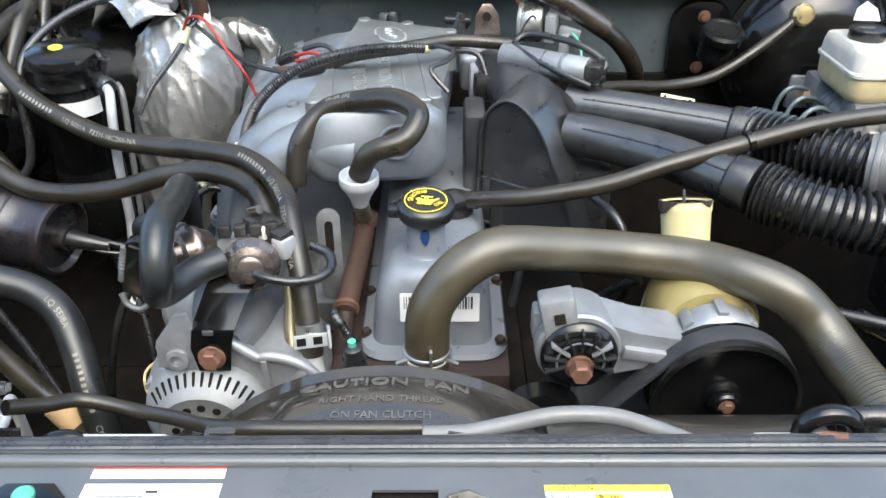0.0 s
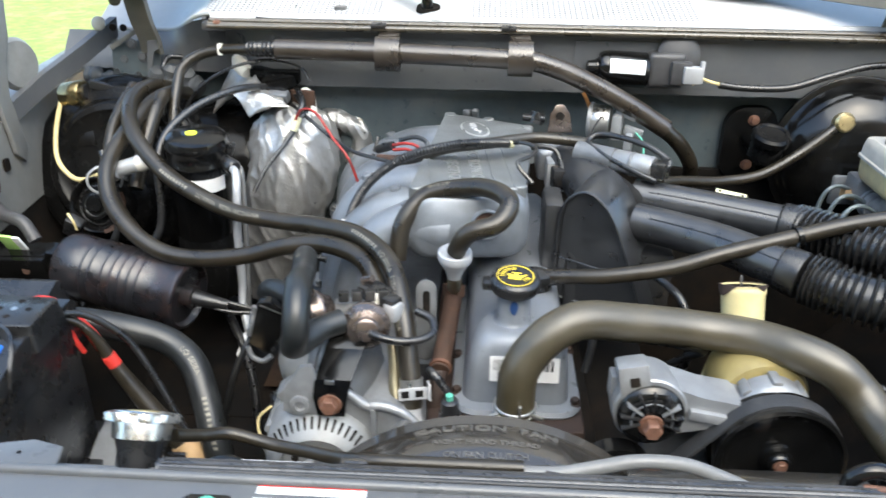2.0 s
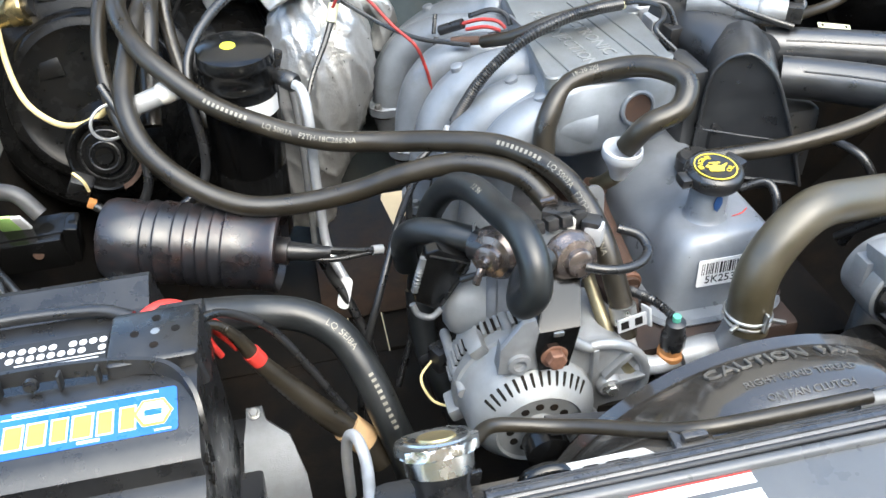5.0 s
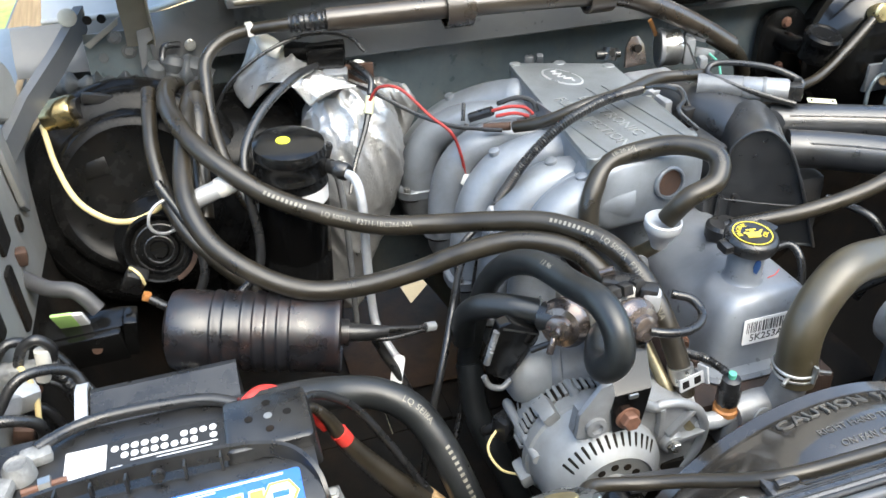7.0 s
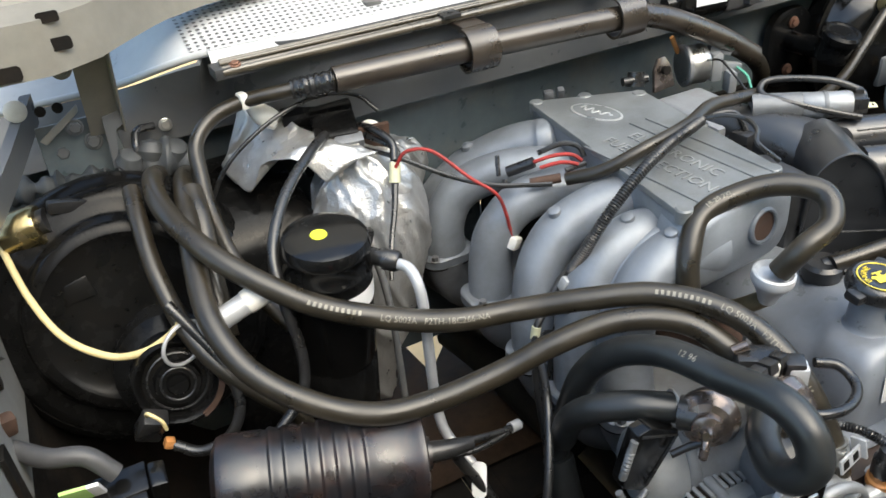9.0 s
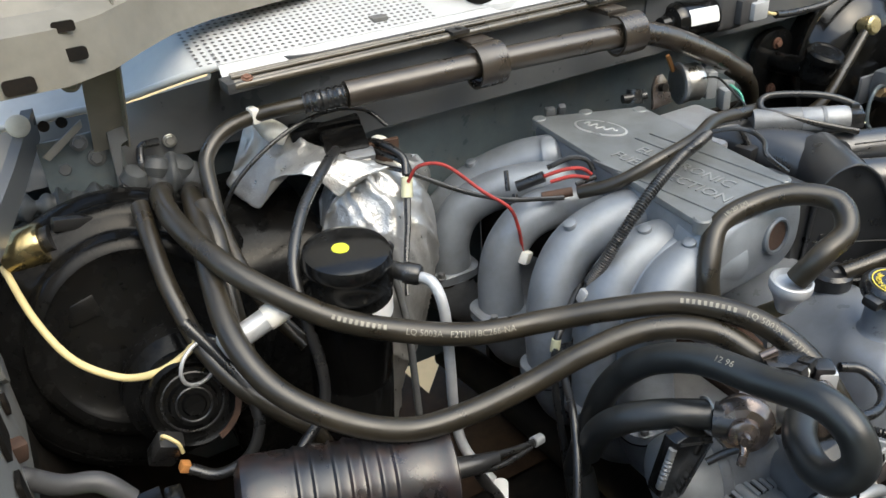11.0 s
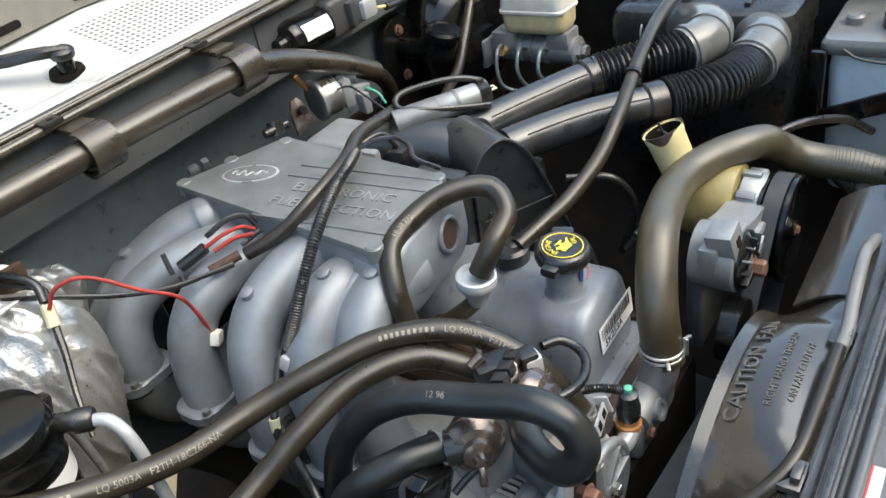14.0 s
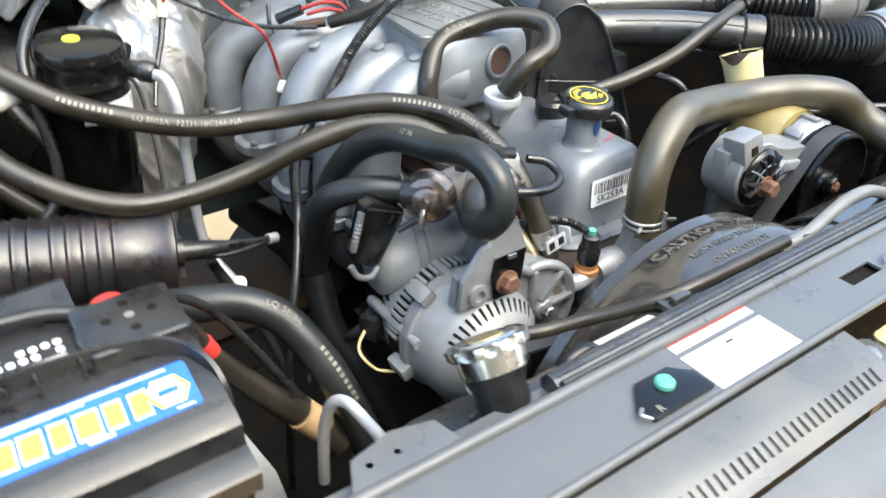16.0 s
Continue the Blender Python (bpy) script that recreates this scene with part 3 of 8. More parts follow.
    line = [(x, 1.236 + 0.002 * noise.noise((x * 40, 0, 0)), 1.1505 + 0.0015 * noise.noise((x * 60, 5, 0))) for x in steps(-0.38, 0.74, 100)]
    part("seam_sealer", tube(line, lambda s: 0.0030 + 0.0008 * math.sin(s * 260), 8, 1, smoothed=False), BAYPAINT, t, "bead of seam sealer")


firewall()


def cowl():
    t = thing("cowl_panel", (0, 1.4, 1.27), "pale grey perforated cowl panel below the windscreen", "body panel", kind="structure")
    def top(u, v):
        y, z = cowl_edge(u)
        return Vector((u, y + (1.755 - y) * v, z + (1.337 - z) * v + 0.012 * math.sin(v * 3.1)))
    part("vent_panel", sheet(top, steps(-0.76, 0.72, 60), steps(0, 1, 14), 0.003), COWLMAT, t)
    # perforations: small recessed dots in two fields
    bm = bmesh.new()
    for x0, x1 in ((-0.52, -0.215), (-0.075, 0.30)):
        nx = int((x1 - x0) / 0.0088)
        for i in range(nx):
            for j in range(13):
                p = top(x0 + i * 0.0088, 0.012 + j * 0.0176)
                add_lathe(bm, [(0.0026, 0.0003), (0.0020, 0.0006), (0, 0.0004)], axis_pose(p, (0, -0.15, 1)), 7)
    tagged(part("perforation", bm, ELBOW, t), kind="stuff")
    part("front_channel", sheet(lambda u, v: Vector((u, 1.224 + 0.032 * v, 1.245 + 0.004 * math.sin(v * 9) + 0.014 * v)), steps(-0.505, 0.72, 30), steps(0, 1, 10), 0.003), COWLMAT, t)
    part("corner_lip", tube([(u, cowl_edge(u)[0] - 0.002, cowl_edge(u)[1] - 0.001) for u in steps(-0.76, -0.505, 14)], 0.0045, 10, 2), COWLMAT, t)
    part("trim_strip", sheet(lambda u, v: Vector((u, 1.213 + 0.022 * v, 1.2480 + 0.0045 * math.sin(v * 9.4) + 0.006 * v)), steps(-0.50, 0.70, 40), steps(0, 1, 24), 0.002), TRIM, t, "glossy bronze-black trim strip")
    for px, py in ((-0.227, 1.340), (0.046, 1.357)):
        part("drain_hole", lathe([(0.008, 0), (0.007, 0.0012), (0, 0.001)], axis_pose(top(px, (py - 1.255) / 0.5) + Vector((0, 0, 0.0008)), (0, -0.15, 1)), 18), DARK, t)
    part("square_plug", box((0.020, 0.018, 0.006), Matrix.Translation(top(-0.295, 0.03) + Vector((0, 0.012, 0.003))), 0.002), ELBOW, t)
    part("weatherstrip", tube([(-0.50, 1.216, 1.247), (-0.1, 1.213, 1.249), (0.3, 1.214, 1.249), (0.70, 1.218, 1.246)], 0.005, 10, 6), TRIM, t)
    part("weatherstrip", tube([(-0.50, 1.226, 1.2540), (0.1, 1.225, 1.2540), (0.70, 1.227, 1.2540)], 0.0030, 10, 6), TRIM, t)
    part("end_plate", box((0.05, 0.03, 0.012), pose(-0.485, 1.228, 1.246, 0, 0, 3), 0.002), SEAL, t)
    hexbolt("bolt", (-0.485, 1.218, 1.252), (0, -0.2, 1), 0.005, 0.004, BOLTRUST, t)


cowl()


WX, WY = -0.152, 1.266


def wiper():
    t = thing("windscreen_wiper", (WX, WY, 1.27), "black windscreen wiper arm on its spindle", "wiper")
    part("dome", lathe([(0.040, 0), (0.037, 0.006), (0.030, 0.009), (0, 0.010)], axis_pose((WX + 0.020, WY + 0.020, 1.264), (0, -0.15, 1)), 40), COWLMAT, t, "pale raised boss in the panel")
    # no real hollow here: a dark disc carries the recess's shade
    part("recess_disc", lathe([(0.021, 0.004), (0.019, 0.0116), (0.016, 0.0116), (0.014, 0.0106), (0, 0.0106)], axis_pose((WX + 0.003, WY + 0.012, 1.264), (0, -0.15, 1)), 30), DARK, t, "dark disc standing for the shaded recess round the spindle")
    part("spindle", lathe([(0.010, 0.008), (0.009, 0.026), (0.007, 0.034)], axis_pose((WX + 0.001, WY + 0.006, 1.264), (0, -0.15, 1)), 20), GLOSSB, t)
    part("spindle_cap", lathe([(0.0125, 0), (0.014, 0.003), (0.014, 0.008), (0.011, 0.011), (0, 0.012)], axis_pose((WX, WY, 1.291), (0, -0.15, 1)), 28), BLACKP, t)
    part("arm", loft([[Vector((WX + x, WY + y + dy, z + dz)) for dy, dz in ((-w, -0.005), (w, -0.005), (w, 0.003), (w * 0.7, 0.006), (-w * 0.7, 0.006), (-w, 0.003))] for x, y, z, w in ((0.004, -0.002, 1.297, 0.011), (-0.008, 0.006, 1.300, 0.013), (-0.030, 0.026, 1.302, 0.012), (-0.046, 0.046, 1.301, 0.014), (-0.086, 0.092, 1.303, 0.011), (-0.20, 0.215, 1.325, 0.008))]), BLACKP, t)


wiper()


def hood():
    t = thing("hood", (-0.03, 1.40, 1.30), "raised grey hood, ribbed inner side", "hood")
    shape = [(0, 1.410), (0.26, 1.372), (0.46, 1.315), (0.51, 1.285), (0.555, 1.235), (0.585, 1.198), (0.63, 1.172), (0.75, 1.170)]
    def edge(u):
        d = min(abs(u + 0.03), 0.749)
        for (a, ya), (b, yb) in zip(shape, shape[1:]):
            if d <= b:
                return ya + (yb - ya) * (d - a) / (b - a), 1.297
    def inner(u, v):
        y, z = edge(u)
        return Vector((u, y + 0.012 + 0.34 * v + (1.41 - y) * v, z + 1.10 * v))
    us = steps(-0.74, 0.68, 90)
    part("inner_panel", sheet(inner, us, steps(0, 1, 12), 0.004), HOODIN, t)
    part("outer_skin", sheet(lambda u, v: inner(u, v) + Vector((0, 0.035, -0.006)), us, steps(0.0, 1.02, 12), 0.003), GREYPAINT, t)
    rim = []
    for u in us:
        y, z = edge(u)
        rim.append([Vector((u, y + a, z + b)) for a, b in ((-0.004, 0.0), (0.036, -0.004), (0.050, 0.03), (0.030, 0.062), (0.004, 0.050))])
    part("rear_frame", loft(rim), HOODIN, t)
    for u in (-0.40, -0.27, -0.14, -0.01, 0.12, 0.25):
        y, z = edge(u)
        part("slot", prism(rounded(-0.024, 0.024, -0.005, 0.005, 0.0045), 0.002, Matrix.Translation((u, y - 0.001, z + 0.014)) @ pose(0, 0, 0, 82, 0, math.degrees(math.atan2(edge(u + 0.01)[0] - y, 0.01)))), DARK, t, "dark oval slot")
    for u, z, r in ((-0.650, 1.347, 0.010), (-0.648, 1.322, 0.012), (-0.700, 1.306, 0.014)):
        part("hole", prism(rounded(-r, r, -r * 0.5, r * 0.5, r * 0.3), 0.003, Matrix.Translation((u, edge(u)[0] + (z - 1.297) * 0.16 - 0.004, z)) @ pose(0, 0, 0, 82, 0, 0)), DARK, t, "dark punched hole")
    return t


HOOD = hood()


def hinge(mx, owner):
    x = lambda v: mx * v
    # upright arm with its round pivot
    arm = [(1.105, 1.06), (1.125, 1.042), (1.140, 1.06), (1.118, 1.15), (1.126, 1.20), (1.150, 1.235), (1.168, 1.34), (1.142, 1.345), (1.124, 1.255), (1.092, 1.240), (1.083, 1.19), (1.089, 1.15)]
    t = part("hinge", prism([(-y if mx < 0 else y, z) for y, z in arm], 0.007, Matrix.Translation((x(0.80), 0, 0)) @ Matrix(((0, 0, 1, 0), (-1 if mx < 0 else 1, 0, 0, 0), (0, 1, 0, 0), (0, 0, 0, 1))), 0.0015), APRON, owner, "grey steel hinge arm")
    part("pivot_plate", lathe([(0.040, 0), (0.042, 0.004), (0.036, 0.012), (0.012, 0.014), (0, 0.014)], axis_pose((x(0.802), 1.165, 1.190), (-mx, -0.3, 0.1)), 32), APRON, t)
    part("link", loft([[Vector((x(xx) + a, y, z + b)) for a, b in ((-0.004, 0), (0.004, 0), (0.006, 0.034), (-0.006, 0.034))] for xx, y, z in ((0.800, 1.12, 1.105), (0.775, 1.18, 1.135), (0.735, 1.25, 1.170), (0.70, 1.32, 1.205))]), GREYPAINT, t)
    strut = ((-0.631, 1.298, 1.182), (-0.629, 1.288, 1.207), (-0.628, 1.262, 1.242), (-0.626, 1.243, 1.281), (-0.622, 1.236, 1.318), (-0.616, 1.236, 1.356))
    part("strut", loft([[Vector((x(-px) + a, py + b, pz)) for a, b in ((-0.018, 0), (0.016, 0), (0.018, -0.010), (0.020, -0.010), (0.020, 0.004), (-0.018, 0.004))] for px, py, pz in strut]), HOODPAINT, t)
    part("foot", box((0.085, 0.005, 0.072), pose(x(0.662), 1.302, 1.168, -10), 0.002), BAYPAINT, t)
    part("foot_tab", prism([(0, 0), (0.020, 0.004), (0.024, -0.012), (0.010, -0.016), (0.002, -0.060), (-0.004, -0.060)], 0.004, pose(x(0.632), 1.290, 1.205, 80, 0, 0), 0.001), GREYPAINT, t)
    part("brace", prism([(-0.036, -0.010), (-0.030, -0.016), (0.012, 0.012), (0.012, 0.020)], 0.004, pose(x(0.665), 1.292, 1.204, 75, 0, 0), 0.001), HOODPAINT, t)
    for bx, by, bz in ((0.683, 1.304, 1.170), (0.648, 1.300, 1.176)):
        hexbolt("bolt", (x(bx), by, bz), (0, -1, 0.15), 0.0075, 0.006, GREYPAINT, t)
    hexbolt("bolt", (x(0.655), 1.238, 1.282), (0, -1, 0.1), 0.008, 0.006, HOODPAINT, t)
    hexbolt("bolt", (x(0.662), 1.292, 1.200), (0, -1, 0.1), 0.007, 0.006, GREYPAINT, t)
    part("pale_plug", lathe([(0.012, 0), (0.012, 0.003), (0.009, 0.005), (0, 0.005)], axis_pose((x(0.713), 1.290, 1.233), (0, -1, 0.25)), 20), AGED, t)
    for bx, bz in ((0.690, 1.226), (0.672, 1.226)):
        part("hole", lathe([(0.006, 0), (0.006, 0.003), (0, 0.003)], axis_pose((x(bx), 1.292, bz), (0, -1, 0.25)), 14), DARK, t)


hinge(-1, HOOD)
hinge(0.94, HOOD)


def fender(mx, name):
    t = thing(name, (mx, 0.8, 1.0), "grey painted inner fender with stamped holes, dark parts coloured for shade", "body panel", kind="structure")
    s = 1 if mx > 0 else -1
    X = abs(mx)
    top = lambda y: 1.098 + 0.050 * (y - 0.36)
    part("top_rail", loft([[Vector((s * (X + a), y, top(y) + b)) for a, b in ((-0.030, -0.028), (-0.030, 0.0), (-0.022, 0.003), (0.018, 0.003), (0.026, 0.0), (0.026, -0.06))] for y in steps(0.36, 1.55, 12)]), GREYPAINT, t)
    part("outer_skin", sheet(lambda u, v: Vector((s * (X + 0.028 + 0.10 * math.sin(v * 1.6)), u, top(u) - 0.02 - 0.45 * v)), steps(0.2, 2.4, 10), steps(0, 1, 8), 0.003), GREYPAINT, t)
    wall = lambda z, y: s * (X - 0.030 - 0.05 * ((top(y) - z) / 0.75) ** 2)
    # driver's apron in near black: the bay's shade put into the colour
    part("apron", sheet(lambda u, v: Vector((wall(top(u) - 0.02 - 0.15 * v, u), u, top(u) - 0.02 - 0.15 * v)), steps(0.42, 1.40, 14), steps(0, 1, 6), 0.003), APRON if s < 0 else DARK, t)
    # lower apron in near black on both sides, shade in its colour
    part("shaded_lower_apron", sheet(lambda u, v: Vector((wall(top(u) - 0.17 - 0.45 * v, u) - s * 0.30 * v * v, u, top(u) - 0.17 - 0.45 * v)), steps(0.42, 1.40, 14), steps(0, 1, 10), 0.003), DARK, t)
    for y, z, ry, rz in ((0.999, 1.085, 0.020, 0.023), (0.972, 1.012, 0.012, 0.040), (1.078, 1.052, 0.007, 0.010), (0.885, 1.040, 0.012, 0.018), (0.70, 1.05, 0.02, 0.014)):
        part("hole", prism(rounded(-ry, ry, -rz, rz, 0.004, 3), 0.004, Matrix.Translation((wall(z, y) - s * 0.004, y, z)) @ Matrix(((0, 0, -s, 0), (1, 0, 0, 0), (0, 1, 0, 0), (0, 0, 0, 1))), 0), DARK, t, "dark stamped opening")
    return t


fender(-0.835, "fender_right")
fender(0.775, "fender_left")
# dark sheets and a bar added below the engine, standing for deep shade
t = thing("engine_bay_floor", (0, 0.9, 0.3), "added dark crossmember and sheets standing for shade under the engine", "crossmember", kind="structure")
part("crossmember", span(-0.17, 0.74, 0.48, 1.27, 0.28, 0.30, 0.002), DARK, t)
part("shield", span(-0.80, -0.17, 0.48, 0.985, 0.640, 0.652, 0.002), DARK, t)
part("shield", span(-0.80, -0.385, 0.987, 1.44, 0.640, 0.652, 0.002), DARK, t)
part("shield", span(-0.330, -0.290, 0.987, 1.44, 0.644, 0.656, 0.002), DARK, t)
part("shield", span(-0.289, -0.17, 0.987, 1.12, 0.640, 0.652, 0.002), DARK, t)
part("dark_bar", tube([(-0.185, 1.00, 0.70), (-0.205, 1.20, 0.71), (-0.225, 1.30, 0.715)], 0.028, 14, 4), DARK, t)
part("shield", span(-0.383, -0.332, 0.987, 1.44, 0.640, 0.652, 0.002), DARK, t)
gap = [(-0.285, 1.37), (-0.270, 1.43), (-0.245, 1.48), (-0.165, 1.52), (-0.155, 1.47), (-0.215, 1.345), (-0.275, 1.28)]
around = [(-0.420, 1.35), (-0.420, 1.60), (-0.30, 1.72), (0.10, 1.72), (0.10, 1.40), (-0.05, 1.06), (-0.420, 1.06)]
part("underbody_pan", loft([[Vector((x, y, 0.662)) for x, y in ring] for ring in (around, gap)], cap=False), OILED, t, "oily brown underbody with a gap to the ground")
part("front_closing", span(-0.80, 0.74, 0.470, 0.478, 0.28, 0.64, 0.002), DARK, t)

# ---- hoses and pipes ----
def hose(name, label, pts, r, material=RUBBER, category="hose", n=18, k=8):
    return tagged(part(name, tube(pts, r, n, k), material), label, category)


RADH = [(-0.010, 0.641, 0.938), (-0.004, 0.650, 1.005), (0.045, 0.667, 1.049), (0.117, 0.686, 1.041), (0.190, 0.697, 1.029), (0.243, 0.683, 1.030), (0.281, 0.655, 1.033), (0.314, 0.636, 1.026), (0.338, 0.624, 1.007), (0.352, 0.604, 0.991), (0.361, 0.578, 0.982), (0.369, 0.540, 0.976), (0.374, 0.480, 0.962)]


def radiator_hose():
    t = thing("radiator_hose", (-0.01, 0.641, 0.93), "thick bronze-black upper radiator hose bent over the engine", "hose")
    part("hose_body", tube(RADH, 0.0212, 28, 10), RADRUB, t)
    # woven ridges on the falling end
    line = curve_points(RADH, 30)
    bm = bmesh.new()
    fr = frames(line)
    for i in range(int(len(line) * 0.72), len(line) - 8, 3):
        c, (d, a, b) = line[i], fr[i]
        ring = [c + (a * math.cos(q) + b * math.sin(q)) * 0.0212 for q in (2 * math.pi * j / 24 for j in range(25))]
        add_tube(bm, ring, 0.0006, 5, 1, False, False)
    tagged(part("woven_ridge", bm, RADRUB, t), kind="stuff")
    cl = part("spring_clamp", joined(tube([(-0.010 + 0.0222 * math.cos(a), 0.644 + 0.0222 * math.sin(a), 0.957) for a in (2 * math.pi * j / 28 for j in range(29))], 0.0017, 8, 1, False, False), tube([(-0.010 + 0.0222 * math.cos(a), 0.644 + 0.0222 * math.sin(a), 0.950) for a in (2 * math.pi * j / 28 for j in range(29))], 0.0017, 8, 1, False, False)), STEEL, t)
    part("clamp_tang", joined(box((0.003, 0.006, 0.022), pose(-0.006, 0.620, 0.961), 0.001), box((0.020, 0.004, 0.004), pose(-0.030, 0.630, 0.953, 0, 0, 30), 0.001), box((0.018, 0.004, 0.004), pose(0.012, 0.628, 0.953, 0, 0, -30), 0.001)), STEEL, cl)


radiator_hose()

HEATA = [(-0.590, 1.275, 1.126), (-0.603, 1.215, 1.148), (-0.606, 1.150, 1.150), (-0.594, 1.090, 1.140), (-0.565, 1.035, 1.118), (-0.508, 0.987, 1.082), (-0.447, 0.955, 1.060), (-0.387, 0.927, 1.049), (-0.319, 0.905, 1.049), (-0.264, 0.873, 1.059), (-0.205, 0.834, 1.065), (-0.160, 0.778, 1.055), (-0.140, 0.720, 1.021), (-0.127, 0.677, 0.956), (-0.125, 0.668, 0.930)]
HEATB = [(-0.560, 1.270, 1.120), (-0.572, 1.210, 1.138), (-0.583, 1.140, 1.136), (-0.595, 1.072, 1.113), (-0.600, 1.008, 1.085), (-0.583, 0.960, 1.051), (-0.541, 0.920, 1.022), (-0.487, 0.893, 1.002), (-0.428, 0.882, 1.000), (-0.363, 0.871, 1.013), (-0.308, 0.857, 1.035), (-0.249, 0.837, 1.050), (-0.196, 0.802, 1.046), (-0.167, 0.751, 1.020)]
a = hose("heater_hose", "long black rubber heater hose with pale printing", HEATA, 0.0118)
part("print", writing("LQ 5003A   F2TH-18C266-NA", 0.0085, None, 0.0001, "LEFT", bend=on_hose(HEATA, 0.0118, 0.412, (-0.3, -0.75, 0.55), 1)), GREYINK, a, "pale printed part number")
part("print", writing("LQ 5003A   F2TH-18C266-NA", 0.0085, None, 0.0001, "LEFT", bend=on_hose(HEATA, 0.0118, 0.745, (-0.55, -0.35, 0.75), 1)), GREYINK, a, "pale printed part number")
bm = bmesh.new()
for s0 in (0.342, 0.685):
    for i in range(10):
        add_box(bm, (0.0030, 0.0046, 0.0001), Matrix.Translation((s0 + i * 0.0055, 0, 0)))
fold = on_hose(HEATA, 0.0118, 0.0, (-0.42, -0.55, 0.7), 1)
for v in bm.verts:
    v.co = fold(v.co)
tagged(part("maker_mark", bm, GREYINK, a, "row of pale bars"), kind="stuff")
hose("heater_hose", "black rubber heater hose sagging in front of the canister", HEATB, 0.0118)
hose("heater_hose", "short black heater hose dropping from the firewall", [(-0.628, 1.20, 1.15), (-0.631, 1.15, 1.13), (-0.632, 1.10, 1.10), (-0.622, 1.05, 1.055), (-0.600, 1.012, 1.020), (-0.572, 0.995, 0.988), (-0.545, 0.985, 0.955), (-0.53, 0.98, 0.90)], 0.0095)
hose("heater_hose", "second black hose behind the heater hoses", [(-0.570, 1.17, 1.145), (-0.572, 1.13, 1.125), (-0.580, 1.09, 1.08), (-0.585, 1.05, 1.03)], 0.0115)
clamp = thing("hose_clamp", (-0.1255, 0.666, 0.955), "silver slotted spring clamp on the heater hose", "clamp")
part("band", tube([(-0.1275, 0.679, 0.9615), (-0.1258, 0.673, 0.9440)], 0.0136, 24, 1, True, False), STEEL, clamp)
part("frame", box((0.033, 0.0025, 0.014), pose(-0.1235, 0.6605, 0.9530, -16, 0, 12), 0.0008), GREYPIPE, clamp)
for d in (-0.009, 0.007):
    part("slot", box((0.009, 0.0030, 0.008), pose(-0.1235, 0.6602, 0.9530, -16, 0, 12) @ pose(d, 0, 0), 0.0005), DARK, clamp)
part("tang", box((0.003, 0.014, 0.020), pose(-0.106, 0.666, 0.954, -16, 0, 12), 0.0008), GREYPIPE, clamp)
hose("coolant_pipe", "dull grey metal coolant pipe below the clamp", [(-0.1258, 0.672, 0.945), (-0.124, 0.665, 0.922), (-0.116, 0.657, 0.903), (-0.098, 0.650, 0.898), (-0.074, 0.650, 0.903)], 0.0098, GREYPIPE, "pipe")

PCV = [(-0.159, 0.842, 1.030), (-0.152, 0.857, 1.075), (-0.124, 0.874, 1.106), (-0.078, 0.869, 1.120), (-0.043, 0.848, 1.128), (-0.020, 0.818, 1.124), (-0.033, 0.795, 1.106), (-0.068, 0.792, 1.092), (-0.083, 0.804, 1.062)]
a = hose("breather_hose", "black rubber breather hose looping to the white valve", PCV, 0.0118)
part("print", writing("18-20 2XJ", 0.007, None, 0.0001, "LEFT", bend=on_hose(PCV, 0.0118, 0.10, (-0.5, -0.4, 0.75), 1)), GREYINK, a, "faint printing")
EGRD = [(-0.300, 0.875, 0.860), (-0.293, 0.862, 0.930), (-0.285, 0.846, 0.990), (-0.273, 0.812, 1.038), (-0.259, 0.762, 1.068), (-0.248, 0.702, 1.079), (-0.243, 0.656, 1.090), (-0.240, 0.628, 1.080), (-0.240, 0.616, 1.056), (-0.246, 0.626, 1.034), (-0.242, 0.648, 1.024), (-0.228, 0.674, 1.025), (-0.206, 0.692, 1.026)]
a = hose("air_hose", "thick black moulded air hose curling round the valve", EGRD, 0.0140, HOSEBLACK, n=22)
part("print", writing("12 96", 0.008, None, 0.0001, "LEFT", bend=on_hose(EGRD, 0.0140, 0.275, (-0.5, -0.3, 0.8), 1)), GREYINK, a, "small pale date mark")
hose("air_hose", "short bent black air hose with a clip", [(-0.318, 0.835, 0.930), (-0.322, 0.815, 0.975), (-0.315, 0.790, 1.006), (-0.293, 0.765, 1.020), (-0.262, 0.742, 1.021)], 0.0138, HOSEBLACK)
hose("air_hose", "black air hose running down beside the alternator", [(-0.300, 0.87, 0.86), (-0.30, 0.84, 0.80), (-0.28, 0.80, 0.74), (-0.26, 0.77, 0.68)], 0.017, HOSEBLACK)
FH = [(-0.60, 0.735, 0.985), (-0.533, 0.742, 0.980), (-0.482, 0.758, 0.961), (-0.438, 0.757, 0.947), (-0.404, 0.740, 0.927), (-0.383, 0.713, 0.893), (-0.368, 0.687, 0.850), (-0.353, 0.671, 0.790), (-0.345, 0.66, 0.70)]
a = hose("radiator_hose", "black lower radiator hose with white printing", FH, 0.0172, HOSEBLACK, n=24)
part("print", writing("LQ 5EI8A", 0.0095, None, 0.0001, "LEFT", bend=on_hose(FH, 0.0172, 0.195, (0.15, -0.6, 0.75), 1)), GREYINK, a, "white printed part number")
part("print", writing("CQ 9N424 3TE", 0.0095, None, 0.0001, "LEFT", bend=on_hose(FH, 0.0172, 0.335, (0.15, -0.75, 0.6), 1)), GREYINK, a, "white printed part number")
bm = bmesh.new()
for i in range(10):
    add_box(bm, (0.0032, 0.0050, 0.0001), Matrix.Translation((0.262 + i * 0.0064, 0, 0)))
